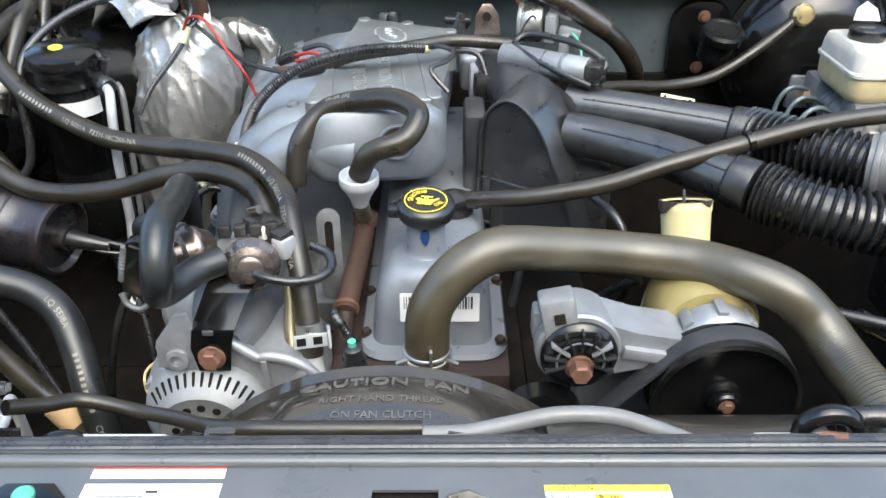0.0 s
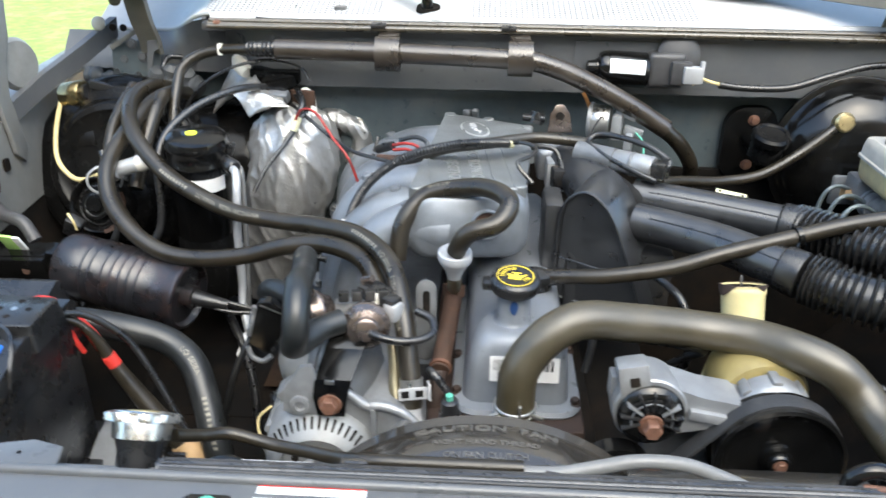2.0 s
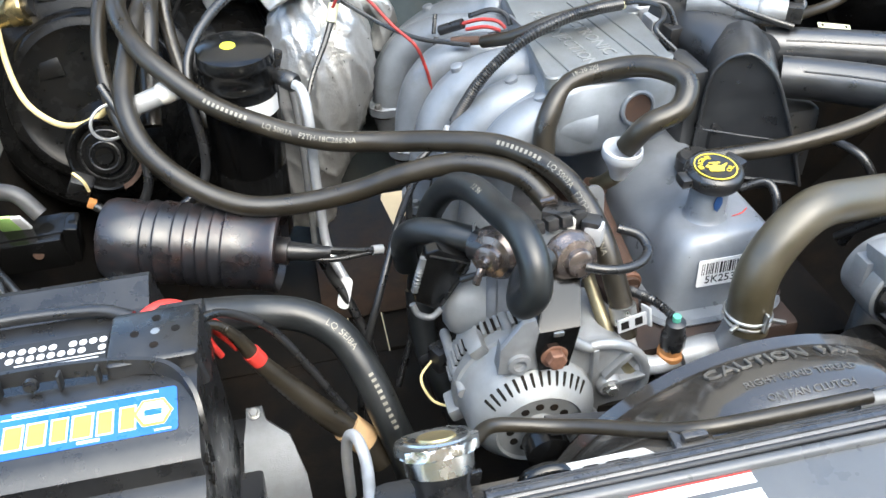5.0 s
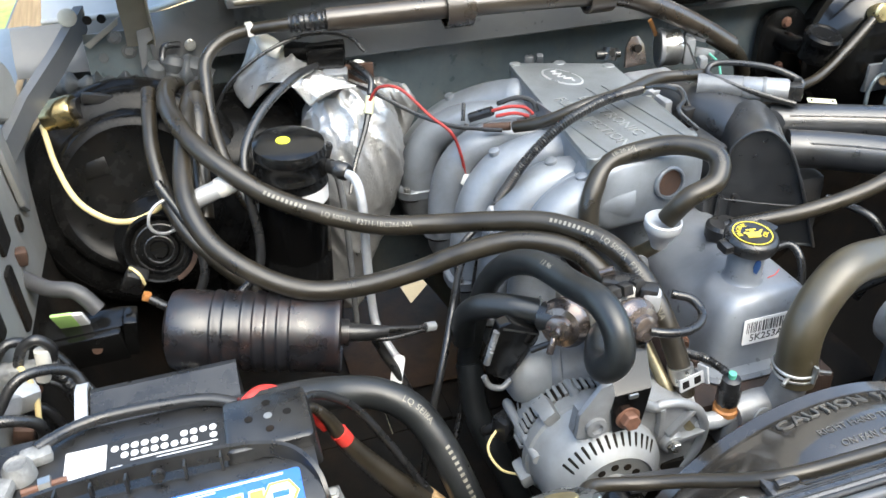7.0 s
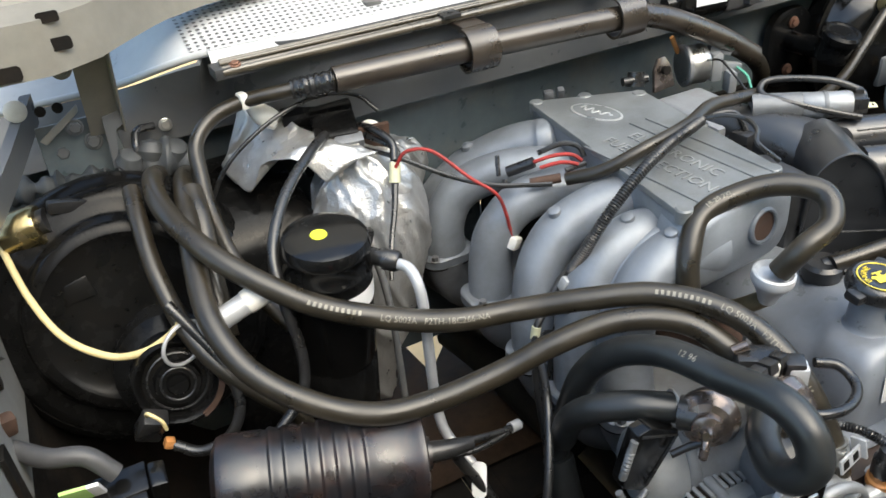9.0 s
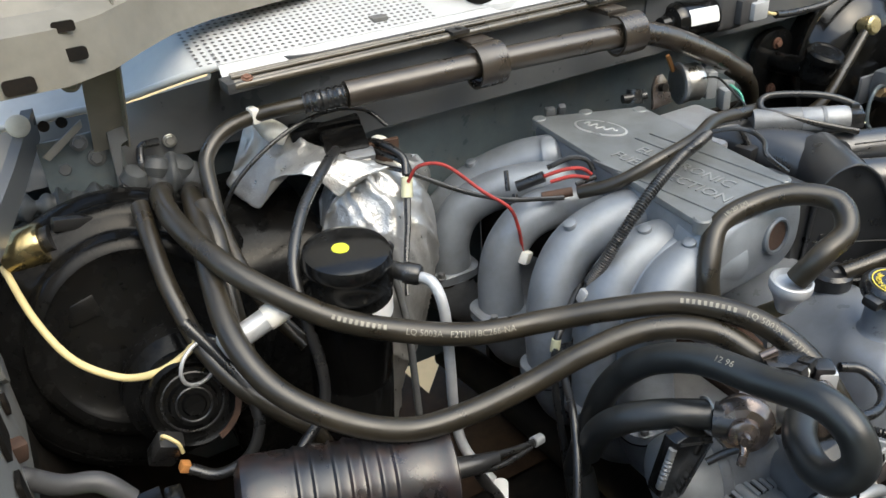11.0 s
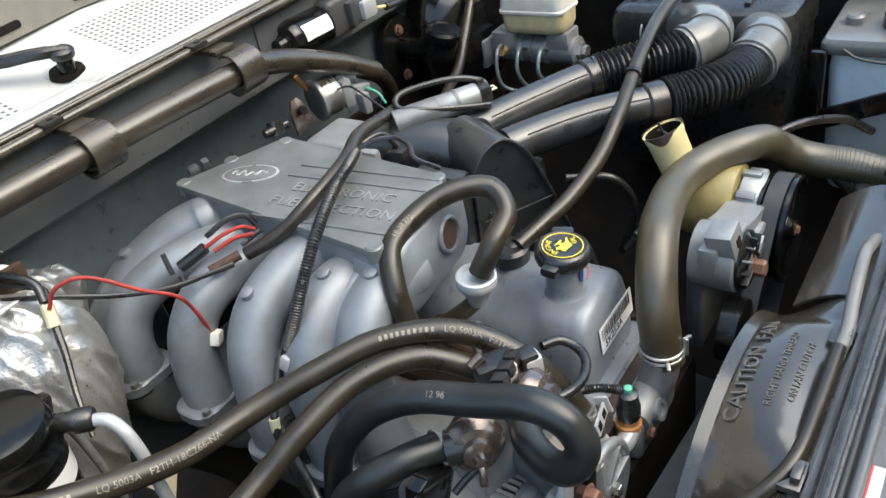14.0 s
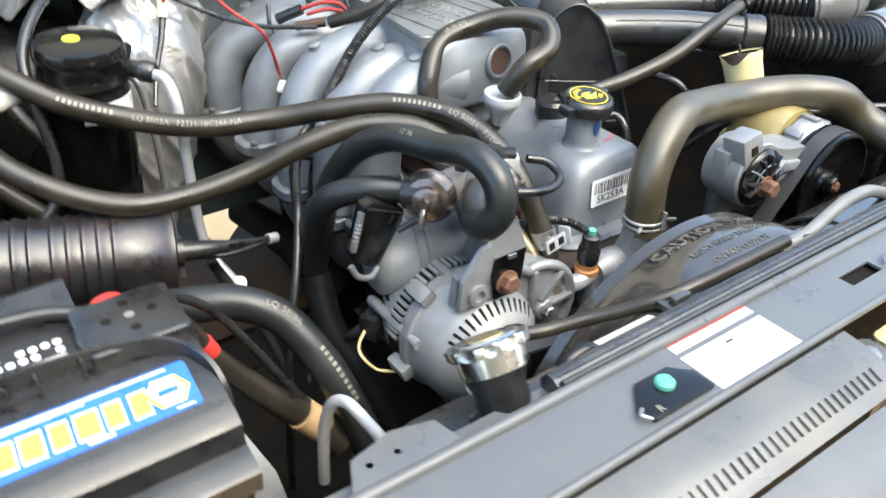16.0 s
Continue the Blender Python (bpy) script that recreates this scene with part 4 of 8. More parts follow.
fold = on_hose(FH, 0.0172, 0.0, (0.15, -0.7, 0.7), 1)
for v in bm.verts:
    v.co = fold(v.co)
tagged(part("maker_mark", bm, GREYINK, a, "row of white bars"), kind="stuff")
hose("vacuum_hose", "black hose from the oil filler across the bay", [(0.020, 0.822, 1.022), (0.060, 0.810, 1.030), (0.108, 0.797, 1.040), (0.177, 0.790, 1.057), (0.239, 0.793, 1.078), (0.310, 0.804, 1.094), (0.383, 0.815, 1.110), (0.453, 0.825, 1.118), (0.53, 0.83, 1.122), (0.64, 0.85, 1.10), (0.72, 0.88, 1.04)], 0.0095)
g = thing("cable_tie", (0.322, 0.806, 1.096), "black cable tie round the hose and duct", "cable tie")
part("band", joined(lathe([(0.0102, -0.004), (0.0122, -0.003), (0.0122, 0.003), (0.0102, 0.004)], axis_pose((0.322, 0.806, 1.097), (0.07, 0.011, 0.016)), 20)), GLOSSB, g)
part("lock", box((0.006, 0.006, 0.012), pose(0.320, 0.797, 1.087, 0, 20, 30), 0.001), GLOSSB, g)
hose("vacuum_hose", "grey-black vacuum hose to the brake booster", [(0.205, 1.030, 1.075), (0.254, 1.070, 1.062), (0.315, 1.105, 1.050), (0.379, 1.126, 1.054), (0.437, 1.146, 1.080), (0.480, 1.158, 1.110), (0.505, 1.164, 1.131)], 0.0078)
t = thing("refrigerant_line", (-0.2, 1.19, 1.215), "bronze-black sleeved refrigerant line along the cowl", "pipe")
part("sleeve", tube([(-0.385, 1.192, 1.218), (-0.2, 1.178, 1.219), (-0.012, 1.166, 1.216), (0.05, 1.166, 1.206), (0.117, 1.168, 1.178), (0.180, 1.170, 1.145), (0.237, 1.172, 1.110)], 0.0152, 22, 8), SLEEVE, t)
part("hose_end", tube([(0.225, 1.172, 1.117), (0.262, 1.180, 1.085), (0.290, 1.20, 1.045), (0.305, 1.24, 1.00), (0.31, 1.275, 0.97)], 0.0125, 18, 8), RUBBER, t)
part("thin_line", tube([(-0.375, 1.192, 1.218), (-0.435, 1.205, 1.214), (-0.483, 1.222, 1.208), (-0.522, 1.222, 1.198), (-0.548, 1.208, 1.179), (-0.554, 1.190, 1.149), (-0.556, 1.168, 1.113), (-0.550, 1.14, 1.070), (-0.535, 1.10, 1.03), (-0.515, 1.07, 1.00)], 0.0085, 16, 8), RUBBER, t)
part("crimp", tube([(-0.385, 1.1925, 1.218), (-0.432, 1.2045, 1.2145)], lambda s: 0.0118 + 0.0012 * math.sin(s * 38), 18, 20, True, True), BLACKP, t)
part("white_clip", box((0.010, 0.016, 0.018), pose(-0.485, 1.222, 1.209, 0, 0, 10), 0.003), WHITEP, t)
for x in (-0.206, 0.0):
    b = thing("pipe_bracket", (x, 1.19, 1.215), "dark plastic clip holding the refrigerant line", "bracket", "refrigerant line clips")
    y0 = 1.179 - 0.06 * (x + 0.2)
    ring = [(x, y0 + 0.0210 * math.cos(q), 1.217 + 0.0232 * math.sin(q)) for q in (radians(d) for d in range(60, 331, 15))]
    part("strap", loft([[Vector((px + dx, y0 + (py - y0) * g2, 1.218 + (pz - 1.218) * g2)) for dx, g2 in ((-0.019, 1), (0.019, 1), (0.019, 1.14), (-0.019, 1.14))] for px, py, pz in ring]), SLEEVE, b)
    part("foot", span(x - 0.016, x + 0.016, 1.185, 1.230, 1.2375, 1.2445, 0.002), SLEEVE, b)
    part("tab", joined(span(x - 0.030, x - 0.006, 1.204, 1.226, 1.2515, 1.2560, 0.0015), lathe([(0.004, 0), (0.004, 0.0015), (0, 0.002)], pose(x - 0.016, 1.214, 1.2560), 14)), BLACKP, b)
hose("wiring_loom", "thick black taped wiring loom over the manifold", [(0.10, 1.030, 1.130), (0.060, 1.024, 1.136), (0.015, 1.020, 1.139), (-0.038, 0.997, 1.138), (-0.102, 0.989, 1.131), (-0.148, 1.005, 1.110), (-0.176, 1.036, 1.094)], 0.0078, category="wiring")
hose("ground_cable", "thin blue-black cable hanging past the alternator", [(-0.225, 0.97, 1.02), (-0.270, 0.938, 1.008), (-0.291, 0.926, 0.990), (-0.300, 0.912, 0.94), (-0.303, 0.89, 0.87), (-0.312, 0.865, 0.80), (-0.34, 0.83, 0.74)], 0.0042, BLACKP, "cable")

# ---- engine ----
def engine_block():
    t = thing("engine_block", (-0.02, 0.9, 0.5), "dark greasy cast iron engine block below the cover", "engine")
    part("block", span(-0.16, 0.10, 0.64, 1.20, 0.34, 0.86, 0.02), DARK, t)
    part("head", span(-0.11, 0.075, 0.665, 1.18, 0.86, 0.905, 0.008), GRIME, t, "dark brown greasy cylinder head edge")
    part("lower_intake", span(-0.21, -0.11, 0.80, 1.22, 0.80, 0.90, 0.012), CAST, t)


engine_block()


def valve_cover():
    t = thing("valve_cover", (0, 0.85, 0.91), "silver-grey painted valve cover with a flanged skirt", "engine cover")
    def ring(x0, x1, y0, y1, r, z, dz=0.0):
        return [Vector((x, y, z + dz * (y - y0))) for x, y in rounded(x0, x1, y0, y1, r)]
    part("skirt", loft([ring(-0.080, 0.071, 0.686, 1.17, 0.03, 0.905), ring(-0.082, 0.073, 0.684, 1.17, 0.03, 0.909), ring(-0.080, 0.071, 0.687, 1.17, 0.03, 0.914), ring(-0.070, 0.060, 0.698, 1.165, 0.03, 0.916)]), VCOVER, t)
    # the shell is scooped out on the side where the breather pipe rises
    def cut(y):
        xl = -0.048 + 0.046 * max(0.0, 1 - abs(y - 0.835) / 0.075) ** 0.8
        top = 1.004 if y < 0.80 else 1.004 - 0.006 * min(1, (y - 0.80) / 0.1)
        front = min(1.0, max(0.0, (y - 0.700) / 0.020))
        d = (1 - math.sqrt(max(0.0, 1 - (1 - front) ** 2))) if front < 1 else 0.0
        g = 0.020 * d
        zt = top - 0.030 * d
        low = 0.958
        pts = [(-0.069 + g, 0.913), (-0.067 + g, 0.935), (-0.064 + g, low), (min(xl - 0.012, -0.056) + g, min(low + 0.022, zt - 0.010)), (xl - 0.006 + g, zt - 0.012), (xl + 0.006 + g, zt - 0.001), (-0.002 + 0.5 * max(0, xl + 0.04), zt), (0.036 - g, zt), (0.046 - g, zt - 0.006), (0.052 - g, zt - 0.022), (0.055 - g, 0.955), (0.058 - g, 0.913)]
        return [Vector((x, y, z)) for x, z in pts]
    ys = [0.700, 0.7015, 0.704, 0.708, 0.714, 0.722] + steps(0.735, 1.00, 26) + [1.05, 1.11, 1.16]
    part("shell", loft([cut(y) for y in ys]), VCOVER, t, smooth=60)
    part("filler_neck", lathe([(0.027, 0), (0.0225, 0.004), (0.0200, 0.009), (0.0195, 0.045), (0.0195, 0.052)], pose(-0.012, 0.748, 1.000), 36), VCOVER, t)
    part("paint_mark", prism([(0, 0.009), (0.004, 0.006), (0.005, 0), (0.0035, -0.006), (0.001, -0.011), (-0.003, -0.007), (-0.005, 0), (-0.003, 0.007)], 0.0008, Matrix.Translation((-0.0125, 0.7280, 1.030)) @ pose(0, 0, 0, 90), 0.0003), BLUEPAINT, t, "dark blue dab of paint")
    for x, y in ((-0.076, 0.722), (0.065, 0.708), (-0.077, 0.80), (0.067, 0.82)):
        hexbolt("bolt", (x, y, 0.913), (0, 0, 1), 0.0055, 0.008, GRIME, t)
    # barcode label on the rounded front corner
    lm = pose(0.002, 0.6985, 0.9655, 86, 0, 0)
    lb = part("barcode_label", prism(rounded(-0.040, 0.040, -0.0165, 0.0165, 0.002), 0.0006, lm), PAPER, t)
    bm = bmesh.new()
    random.seed(4)
    x = -0.036
    while x < 0.034:
        w = random.choice((0.0008, 0.0014, 0.0022))
        add_box(bm, (w, 0.014, 0.0002), lm @ Matrix.Translation((x + w / 2, 0.0055, 0.0008)))
        x += w + random.choice((0.0010, 0.0014, 0.0020))
    tagged(part("barcode", bm, INK, lb), kind="stuff")
    part("code", writing("5K253A", 0.013, lm @ pose(-0.010, -0.0085, 0.0008), 0.0002), INK, lb)
    part("red_scrawl", tube([(0.012, 0.735, 1.0048), (0.024, 0.738, 1.0048), (0.034, 0.745, 1.0046)], 0.0006, 6, 4), REDW, t)


valve_cover()


def oil_cap():
    t = thing("oil_cap", (-0.012, 0.748, 1.047), "black oil filler cap with yellow oil-can emblem", "cap")
    tilt = axis_pose((-0.012, 0.748, 1.044), (0.02, -0.10, 1))
    prof = [(0.024, 0), (0.028, 0.002), (0.0295, 0.006), (0.0295, 0.013), (0.0280, 0.0165), (0.0245, 0.0185), (0.0235, 0.0180), (0, 0.0180)]
    part("cap_body", lathe(prof, tilt, 48), BLACKP, t)
    part("grip", box((0.020, 0.024, 0.013), tilt @ pose(0.030, 0.008, 0.0075, 0, 0, 15), 0.004), BLACKP, t)
    part("grip", box((0.018, 0.018, 0.011), tilt @ pose(-0.029, 0.004, 0.0075, 0, 0, -10), 0.004), BLACKP, t)
    top = tilt @ Matrix.Translation((0, 0, 0.0182))
    part("emblem_ring", lathe([(0.0204, 0.0001), (0.0204, 0.0006), (0.0216, 0.0006), (0.0216, 0.0001)], top, 48, cap=False), YELLOW, t)
    part("lettering", joined(writing("ENGINE", 0.0074, None, 0.0003, bend=lambda co: top @ Vector((-(0.0150 + co.y) * math.sin(-co.x / 0.0150 + radians(35)) , (0.0150 + co.y) * math.cos(-co.x / 0.0150 + radians(35)), 0.0003 + co.z))), writing("OIL", 0.0074, top @ pose(0.0115, -0.0085, 0.0003, 0, 0, 32), 0.0003)), YELLOW, t)
    part("oil_can", joined(prism([(-0.008, -0.007), (0.006, -0.007), (0.008, -0.001), (0.013, 0.005), (0.012, 0.006), (0.006, 0.002), (-0.004, 0.002), (-0.008, 0.004), (-0.011, 0.001), (-0.008, -0.001)], 0.0005, top @ pose(0, -0.001, 0.0001, 0, 0, -20)), prism([(-0.002, 0.002), (0.002, 0.002), (0.002, 0.006), (0.006, 0.0065), (0.006, 0.008), (-0.006, 0.0075), (-0.006, 0.006), (-0.002, 0.006)], 0.0005, top @ pose(0, -0.001, 0.0001, 0, 0, -20))), YELLOW, t)


oil_cap()
t = thing("breather_elbow", (0.022, 0.832, 0.995), "black plastic breather elbow on the valve cover", "elbow")
part("cap_body", lathe([(0.019, 0), (0.019, 0.012), (0.022, 0.014), (0.022, 0.028), (0.018, 0.032), (0, 0.033)], pose(0.018, 0.832, 0.990), 32), BLACKP, t)
part("nozzle", tube([(0.018, 0.830, 1.014), (0.042, 0.822, 1.022)], 0.0105, 16, 4), BLACKP, t)


def manifold():
    t = thing("intake_manifold", (-0.1, 1.05, 0.9), "silver-grey cast intake manifold with four curved runners", "intake manifold")
    Z = 1.112
    C = [(-0.116, 1.218), (0.026, 1.158), (0.003, 0.889), (-0.148, 0.873)]
    def quad(s, z, grow=0.0):
        cx, cy = -0.055, 1.04
        pts = []
        cor = [Vector((cx + (x - cx) * s, cy + (y - cy) * s, z)) for x, y in C]
        for i in range(4):
            p, a, b = cor[i], cor[i - 1], cor[(i + 1) % 4]
            da, db = (a - p).normalized(), (b - p).normalized()
            for w in (1.0, 0.35, 0.0):
                pts.append(p + da * 0.012 * w + (db * 0.012 * (0.35 if w == 0.35 else 0.0 if w == 1.0 else 1.0)) * 1.0)
        return pts
    # body of the plenum, its underside tapering down
    part("plenum", loft([quad(0.80, 1.018), quad(0.93, 1.030), quad(0.985, 1.055), quad(0.99, 1.100), quad(0.975, Z - 0.004)]), MANIF, t, smooth=50)
    part("lid", loft([quad(0.985, Z - 0.006), quad(1.0, Z - 0.004), quad(1.0, Z), quad(0.988, Z + 0.002)]), LIDM, t, smooth=30)
    # engine-side face with the open port
    part("front_face", loft([[Vector((x, y0 + 0.10 * x, Z + z)) for x, z in rounded(-0.150 + g, 0.010 - g, -0.094 + g, -0.002 - g * 0.4, 0.030)] for g, y0 in ((0, 0.925), (0.0, 0.885), (0.004, 0.876), (0.012, 0.870))]), MANIF, t, smooth=60)
    pm = axis_pose((-0.046, 0.867, 1.072), (0.10, -1, 0.1))
    part("port_ring", lathe([(0.0165, -0.01), (0.0215, -0.004), (0.0210, 0.005), (0.0190, 0.0068), (0.0170, 0.0065), (0.0165, 0.003), (0, 0.003)], pm, 32), MANIF, t, "raised port rim")
    part("port_plug", lathe([(0.0163, 0.003), (0.0160, 0.0042), (0.012, 0.0038), (0, 0.0036)], pm, 28), RUST, t, "rusty core plug")
    # raised lettering, bars and the oval badge
    run = Matrix(((0.10, 0.995, 0, 0), (-0.995, 0.10, 0, 0), (0, 0, 1, 0), (0, 0, 0, 1)))
    at = lambda x, y, z=Z + 0.002: Matrix.Translation((x, y, z)) @ run
    part("lettering", joined(writing("ELECTRONIC", 0.023, at(-0.066, 0.985), 0.0014, spacing=1.0), writing("FUEL INJECTION", 0.023, at(-0.096, 0.978), 0.0014, spacing=0.98)), LETTER, t, "raised cast words")
    for x, y in ((-0.020, 0.985), (-0.044, 0.985), (-0.126, 0.965)):
        part("rib", box((0.190, 0.0028, 0.003), at(x, y, Z + 0.0022), 0.0008), LIDM, t)
    ov = Matrix.Translation((-0.066, 1.132, Z + 0.0015)) @ Matrix.Rotation(radians(-70), 4, "Z")
    el = lambda a, b, n=36: [(a * math.cos(2 * math.pi * i / n), b * math.sin(2 * math.pi * i / n)) for i in range(n)]
    bd = part("badge", prism(el(0.0375, 0.0205), 0.0018, ov, 0.0004), RAISED, t, "raised oval badge")
    part("badge_field", prism(el(0.0345, 0.0175, 44), 0.0008, ov @ Matrix.Translation((0, 0, 0.0015))), LIDM, bd)
    wave = [(-0.024 + 0.048 * k / 40, 0.0045 * math.sin(k * 0.62) * (1.5 - k / 40) + 0.002 * math.sin(k * 0.21), 0.0021) for k in range(41)]
    part("badge_scroll", tube([ov @ Vector(q) for q in wave], 0.0013, 8, 2), RAISED, bd)
    for x, y in ((-0.108, 1.208), (0.016, 1.150), (-0.004, 0.898), (-0.138, 0.884), (-0.045, 1.188), (0.013, 1.03)):
        part("corner_pad", lathe([(0.0095, -0.012), (0.0095, 0.002), (0.008, 0.0036), (0, 0.0036)], pose(x, y, Z), 20), LIDM, t)
    # runners: the rear one ramps down beside its neighbour, the front two share one casting
    R = [
        [(-0.105, 1.165, 1.074), (-0.150, 1.196, 1.066), (-0.198, 1.222, 1.044), (-0.238, 1.238, 1.010), (-0.262, 1.244, 0.970), (-0.268, 1.244, 0.930)],
        [(-0.100, 1.110, 1.052), (-0.160, 1.142, 1.060), (-0.210, 1.170, 1.052), (-0.248, 1.186, 1.028), (-0.268, 1.188, 0.990), (-0.272, 1.184, 0.950)],
        [(-0.100, 1.065, 1.052), (-0.160, 1.076, 1.060), (-0.212, 1.084, 1.052), (-0.244, 1.088, 1.020), (-0.256, 1.086, 0.980), (-0.260, 1.078, 0.940)],
        [(-0.105, 0.985, 1.066), (-0.155, 0.992, 1.072), (-0.208, 0.998, 1.054), (-0.240, 0.993, 1.018), (-0.256, 0.980, 0.965), (-0.260, 0.968, 0.925)],
        [(-0.110, 0.925, 1.056), (-0.160, 0.932, 1.062), (-0.200, 0.932, 1.046), (-0.230, 0.925, 1.005), (-0.243, 0.912, 0.955), (-0.248, 0.900, 0.915)],
        [(-0.095, 0.886, 1.054), (-0.140, 0.886, 1.060), (-0.178, 0.884, 1.046), (-0.207, 0.876, 1.008), (-0.220, 0.864, 0.958), (-0.224, 0.852, 0.915)],
    ]
    for i, r in enumerate(R):
        w = 0.029 if i in (1, 2) else 0.0315
        rn = part("runner", tube(r, lambda q: w - 0.0030 * math.sin(q * 3.1), 30, 8), MANIF, t)
        p = Vector(r[-1])
        part("flange", loft([[Vector((p.x + x, p.y + y, z)) for x, y in rounded(-0.038 + g, 0.036 - g, -0.030 + g, 0.030 - g, 0.022)] for g, z in ((0.002, p.z + 0.007), (0, p.z + 0.005), (0, p.z - 0.006), (0.002, p.z - 0.008))]), MANIF, rn)
        part("gasket", loft([[Vector((p.x + x, p.y + y, z)) for x, y in rounded(-0.037, 0.035, -0.029, 0.029, 0.022)] for z in (p.z - 0.0078, p.z - 0.0095)]), DARK, rn)
        part("lower_runner", tube([p + Vector((0, 0, -0.009)), p + Vector((0.002, -0.002, -0.03)), p + Vector((0.022, -0.006, -0.065)), p + Vector((0.09, -0.015, -0.10))], lambda q: 0.0315 - 0.006 * q, 22, 6), CASTGREY, rn)
        hexbolt("bolt", (p.x - 0.026, p.y - 0.024, p.z + 0.006), (0, 0, 1), 0.0048, 0.008, CASTGREY, rn)
        if i in (0, 3, 4, 5):
            q = Vector(r[2] if i in (0, 3) else r[1])
            part("boss", lathe([(0.008, -0.006), (0.0075, 0.004), (0.006, 0.005), (0, 0.005)], axis_pose(q + Vector((-0.010, 0, 0.0275)), (-0.3, 0, 1)), 18), MANIF, rn)
    q = Vector(R[4][3])
    part("boss", lathe([(0.008, -0.006), (0.0075, 0.004), (0.006, 0.005), (0, 0.005)], axis_pose(q + Vector((-0.026, -0.006, 0.012)), (-0.85, -0.2, 0.4)), 18), MANIF, t)
    part("runner_end", lathe([(0.030, -0.02), (0.030, -0.004), (0.027, 0.002), (0.018, 0.006), (0, 0.007)], axis_pose((-0.112, 1.158, 1.079), (0.75, -0.55, 0.12)), 30), MANIF, t)
    # saddle between the front pair, with a row of cast notches
    groove = curve_points([(-0.135, 0.909, 1.082), (-0.170, 0.911, 1.080), (-0.205, 0.906, 1.056), (-0.232, 0.897, 1.012), (-0.243, 0.887, 0.962)], 8)
    part("saddle", tube([q + Vector((0.017, 0, -0.017)) for q in groove], 0.020, 16, 1, True, False), MANIF, t)
    for i in range(12):
        c = groove[10 + i]
        d = (groove[11 + i] - groove[9 + i]).normalized()
        part("notch", box((0.0045, 0.012, 0.0022), axis_pose(c + Vector((0.004, 0.004, -0.004)), d), 0.0006), LETTER, t)
    part("ground_bracket", prism([(-0.02, 0), (0.02, 0), (0.016, 0.03), (0.006, 0.044), (-0.006, 0.044), (-0.016, 0.03)], 0.005, pose(0.068, 1.165, 1.102, 78, 0, 8), 0.0015), BRONZE, t, "tan plated bracket with a hole")
    part("bracket_hole", lathe([(0.006, 0), (0.006, 0.0062), (0, 0.0062)], axis_pose((0.0675, 1.1625, 1.130), (0, -1, 0.2)), 16), DARK, t)
    part("vacuum_tree", joined(tube([(0.030, 1.175, 1.112), (0.034, 1.18, 1.130)], 0.012, 16, 3), tube([(0.01, 1.178, 1.122), (0.045, 1.170, 1.122)], 0.006, 12, 3)), BLACKP, t)
    part("rear_fitting", joined(box((0.014, 0.012, 0.012), pose(-0.080, 1.222, 1.113, 0, 0, -20), 0.003), box((0.010, 0.010, 0.018), pose(-0.066, 1.214, 1.114, 20, 0, -20), 0.003)), CASTGREY, t)


manifold()


def throttle_body():
    t = thing("throttle", (0.12, 1.13, 1.10), "bright cast throttle body with a silver dashpot", "throttle body")
    part("housing", span(0.028, 0.105, 1.055, 1.135, 1.060, 1.108, 0.010, 3), CAST, t)
    part("dashpot", lathe([(0.024, 0), (0.027, 0.004), (0.027, 0.030), (0.024, 0.034), (0.012, 0.035), (0, 0.036)], axis_pose((0.116, 1.184, 1.118), (0.93, -0.28, 0.0)), 32), STEEL, t)
    part("dashpot_bracket", joined(box((0.016, 0.034, 0.040), pose(0.160, 1.170, 1.114, 0, 0, -18), 0.004), box((0.034, 0.014, 0.008), pose(0.172, 1.172, 1.132, 0, 18, -18), 0.003), box((0.030, 0.012, 0.014), pose(0.184, 1.160, 1.108, 0, 12, -18), 0.003), box((0.012, 0.022, 0.030), pose(0.176, 1.150, 1.092, 0, 0, -18), 0.003)), ALU, t, "bright stepped bracket tabs")
    part("dashpot_rim", lathe([(0.0275, 0.0), (0.0295, 0.001), (0.0295, 0.006), (0.0275, 0.007)], axis_pose((0.116, 1.184, 1.118), (0.93, -0.28, 0.0)), 36), CAST, t)
    part("green_wire", tube([(0.186, 1.150, 1.110), (0.197, 1.140, 1.098), (0.198, 1.130, 1.082)], 0.0018, 8, 5), GREENM, t)
    part("orange_tab", box((0.006, 0.004, 0.030), pose(0.112, 1.196, 1.146, 0, -28, 0), 0.001), ORANGE, t)
    part("sensor_wire", tube([(0.135, 1.155, 1.130), (0.125, 1.12, 1.142), (0.110, 1.08, 1.138), (0.098, 1.04, 1.128)], 0.0016, 6, 5), BLACKP, t)
    part("spacer", span(0.040, 0.095, 1.025, 1.062, 1.055, 1.100, 0.006), GREYPIPE, t)
    return t


throttle_body()
t = thing("idle_air_valve", (0.13, 0.985, 1.12), "silver cylindrical idle air valve with black plug", "valve")
m = axis_pose((0.082, 1.020, 1.120), (0.098, -0.067, 0.002))
part("base", joined(lathe([(0.0165, 0), (0.0165, 0.058)], m, 28), box((0.05, 0.045, 0.026), pose(0.108, 1.003, 1.104, 0, 0, -34), 0.005)), CASTGREY, t)
part("solenoid_groove", lathe([(0.0166, 0.082), (0.0170, 0.083), (0.0170, 0.086), (0.0166, 0.087)], m, 28), CASTGREY, t)
part("solenoid", lathe([(0.0145, 0.058), (0.0160, 0.060), (0.0160, 0.112), (0.0150, 0.115), (0, 0.115)], m, 28), CAST, t)
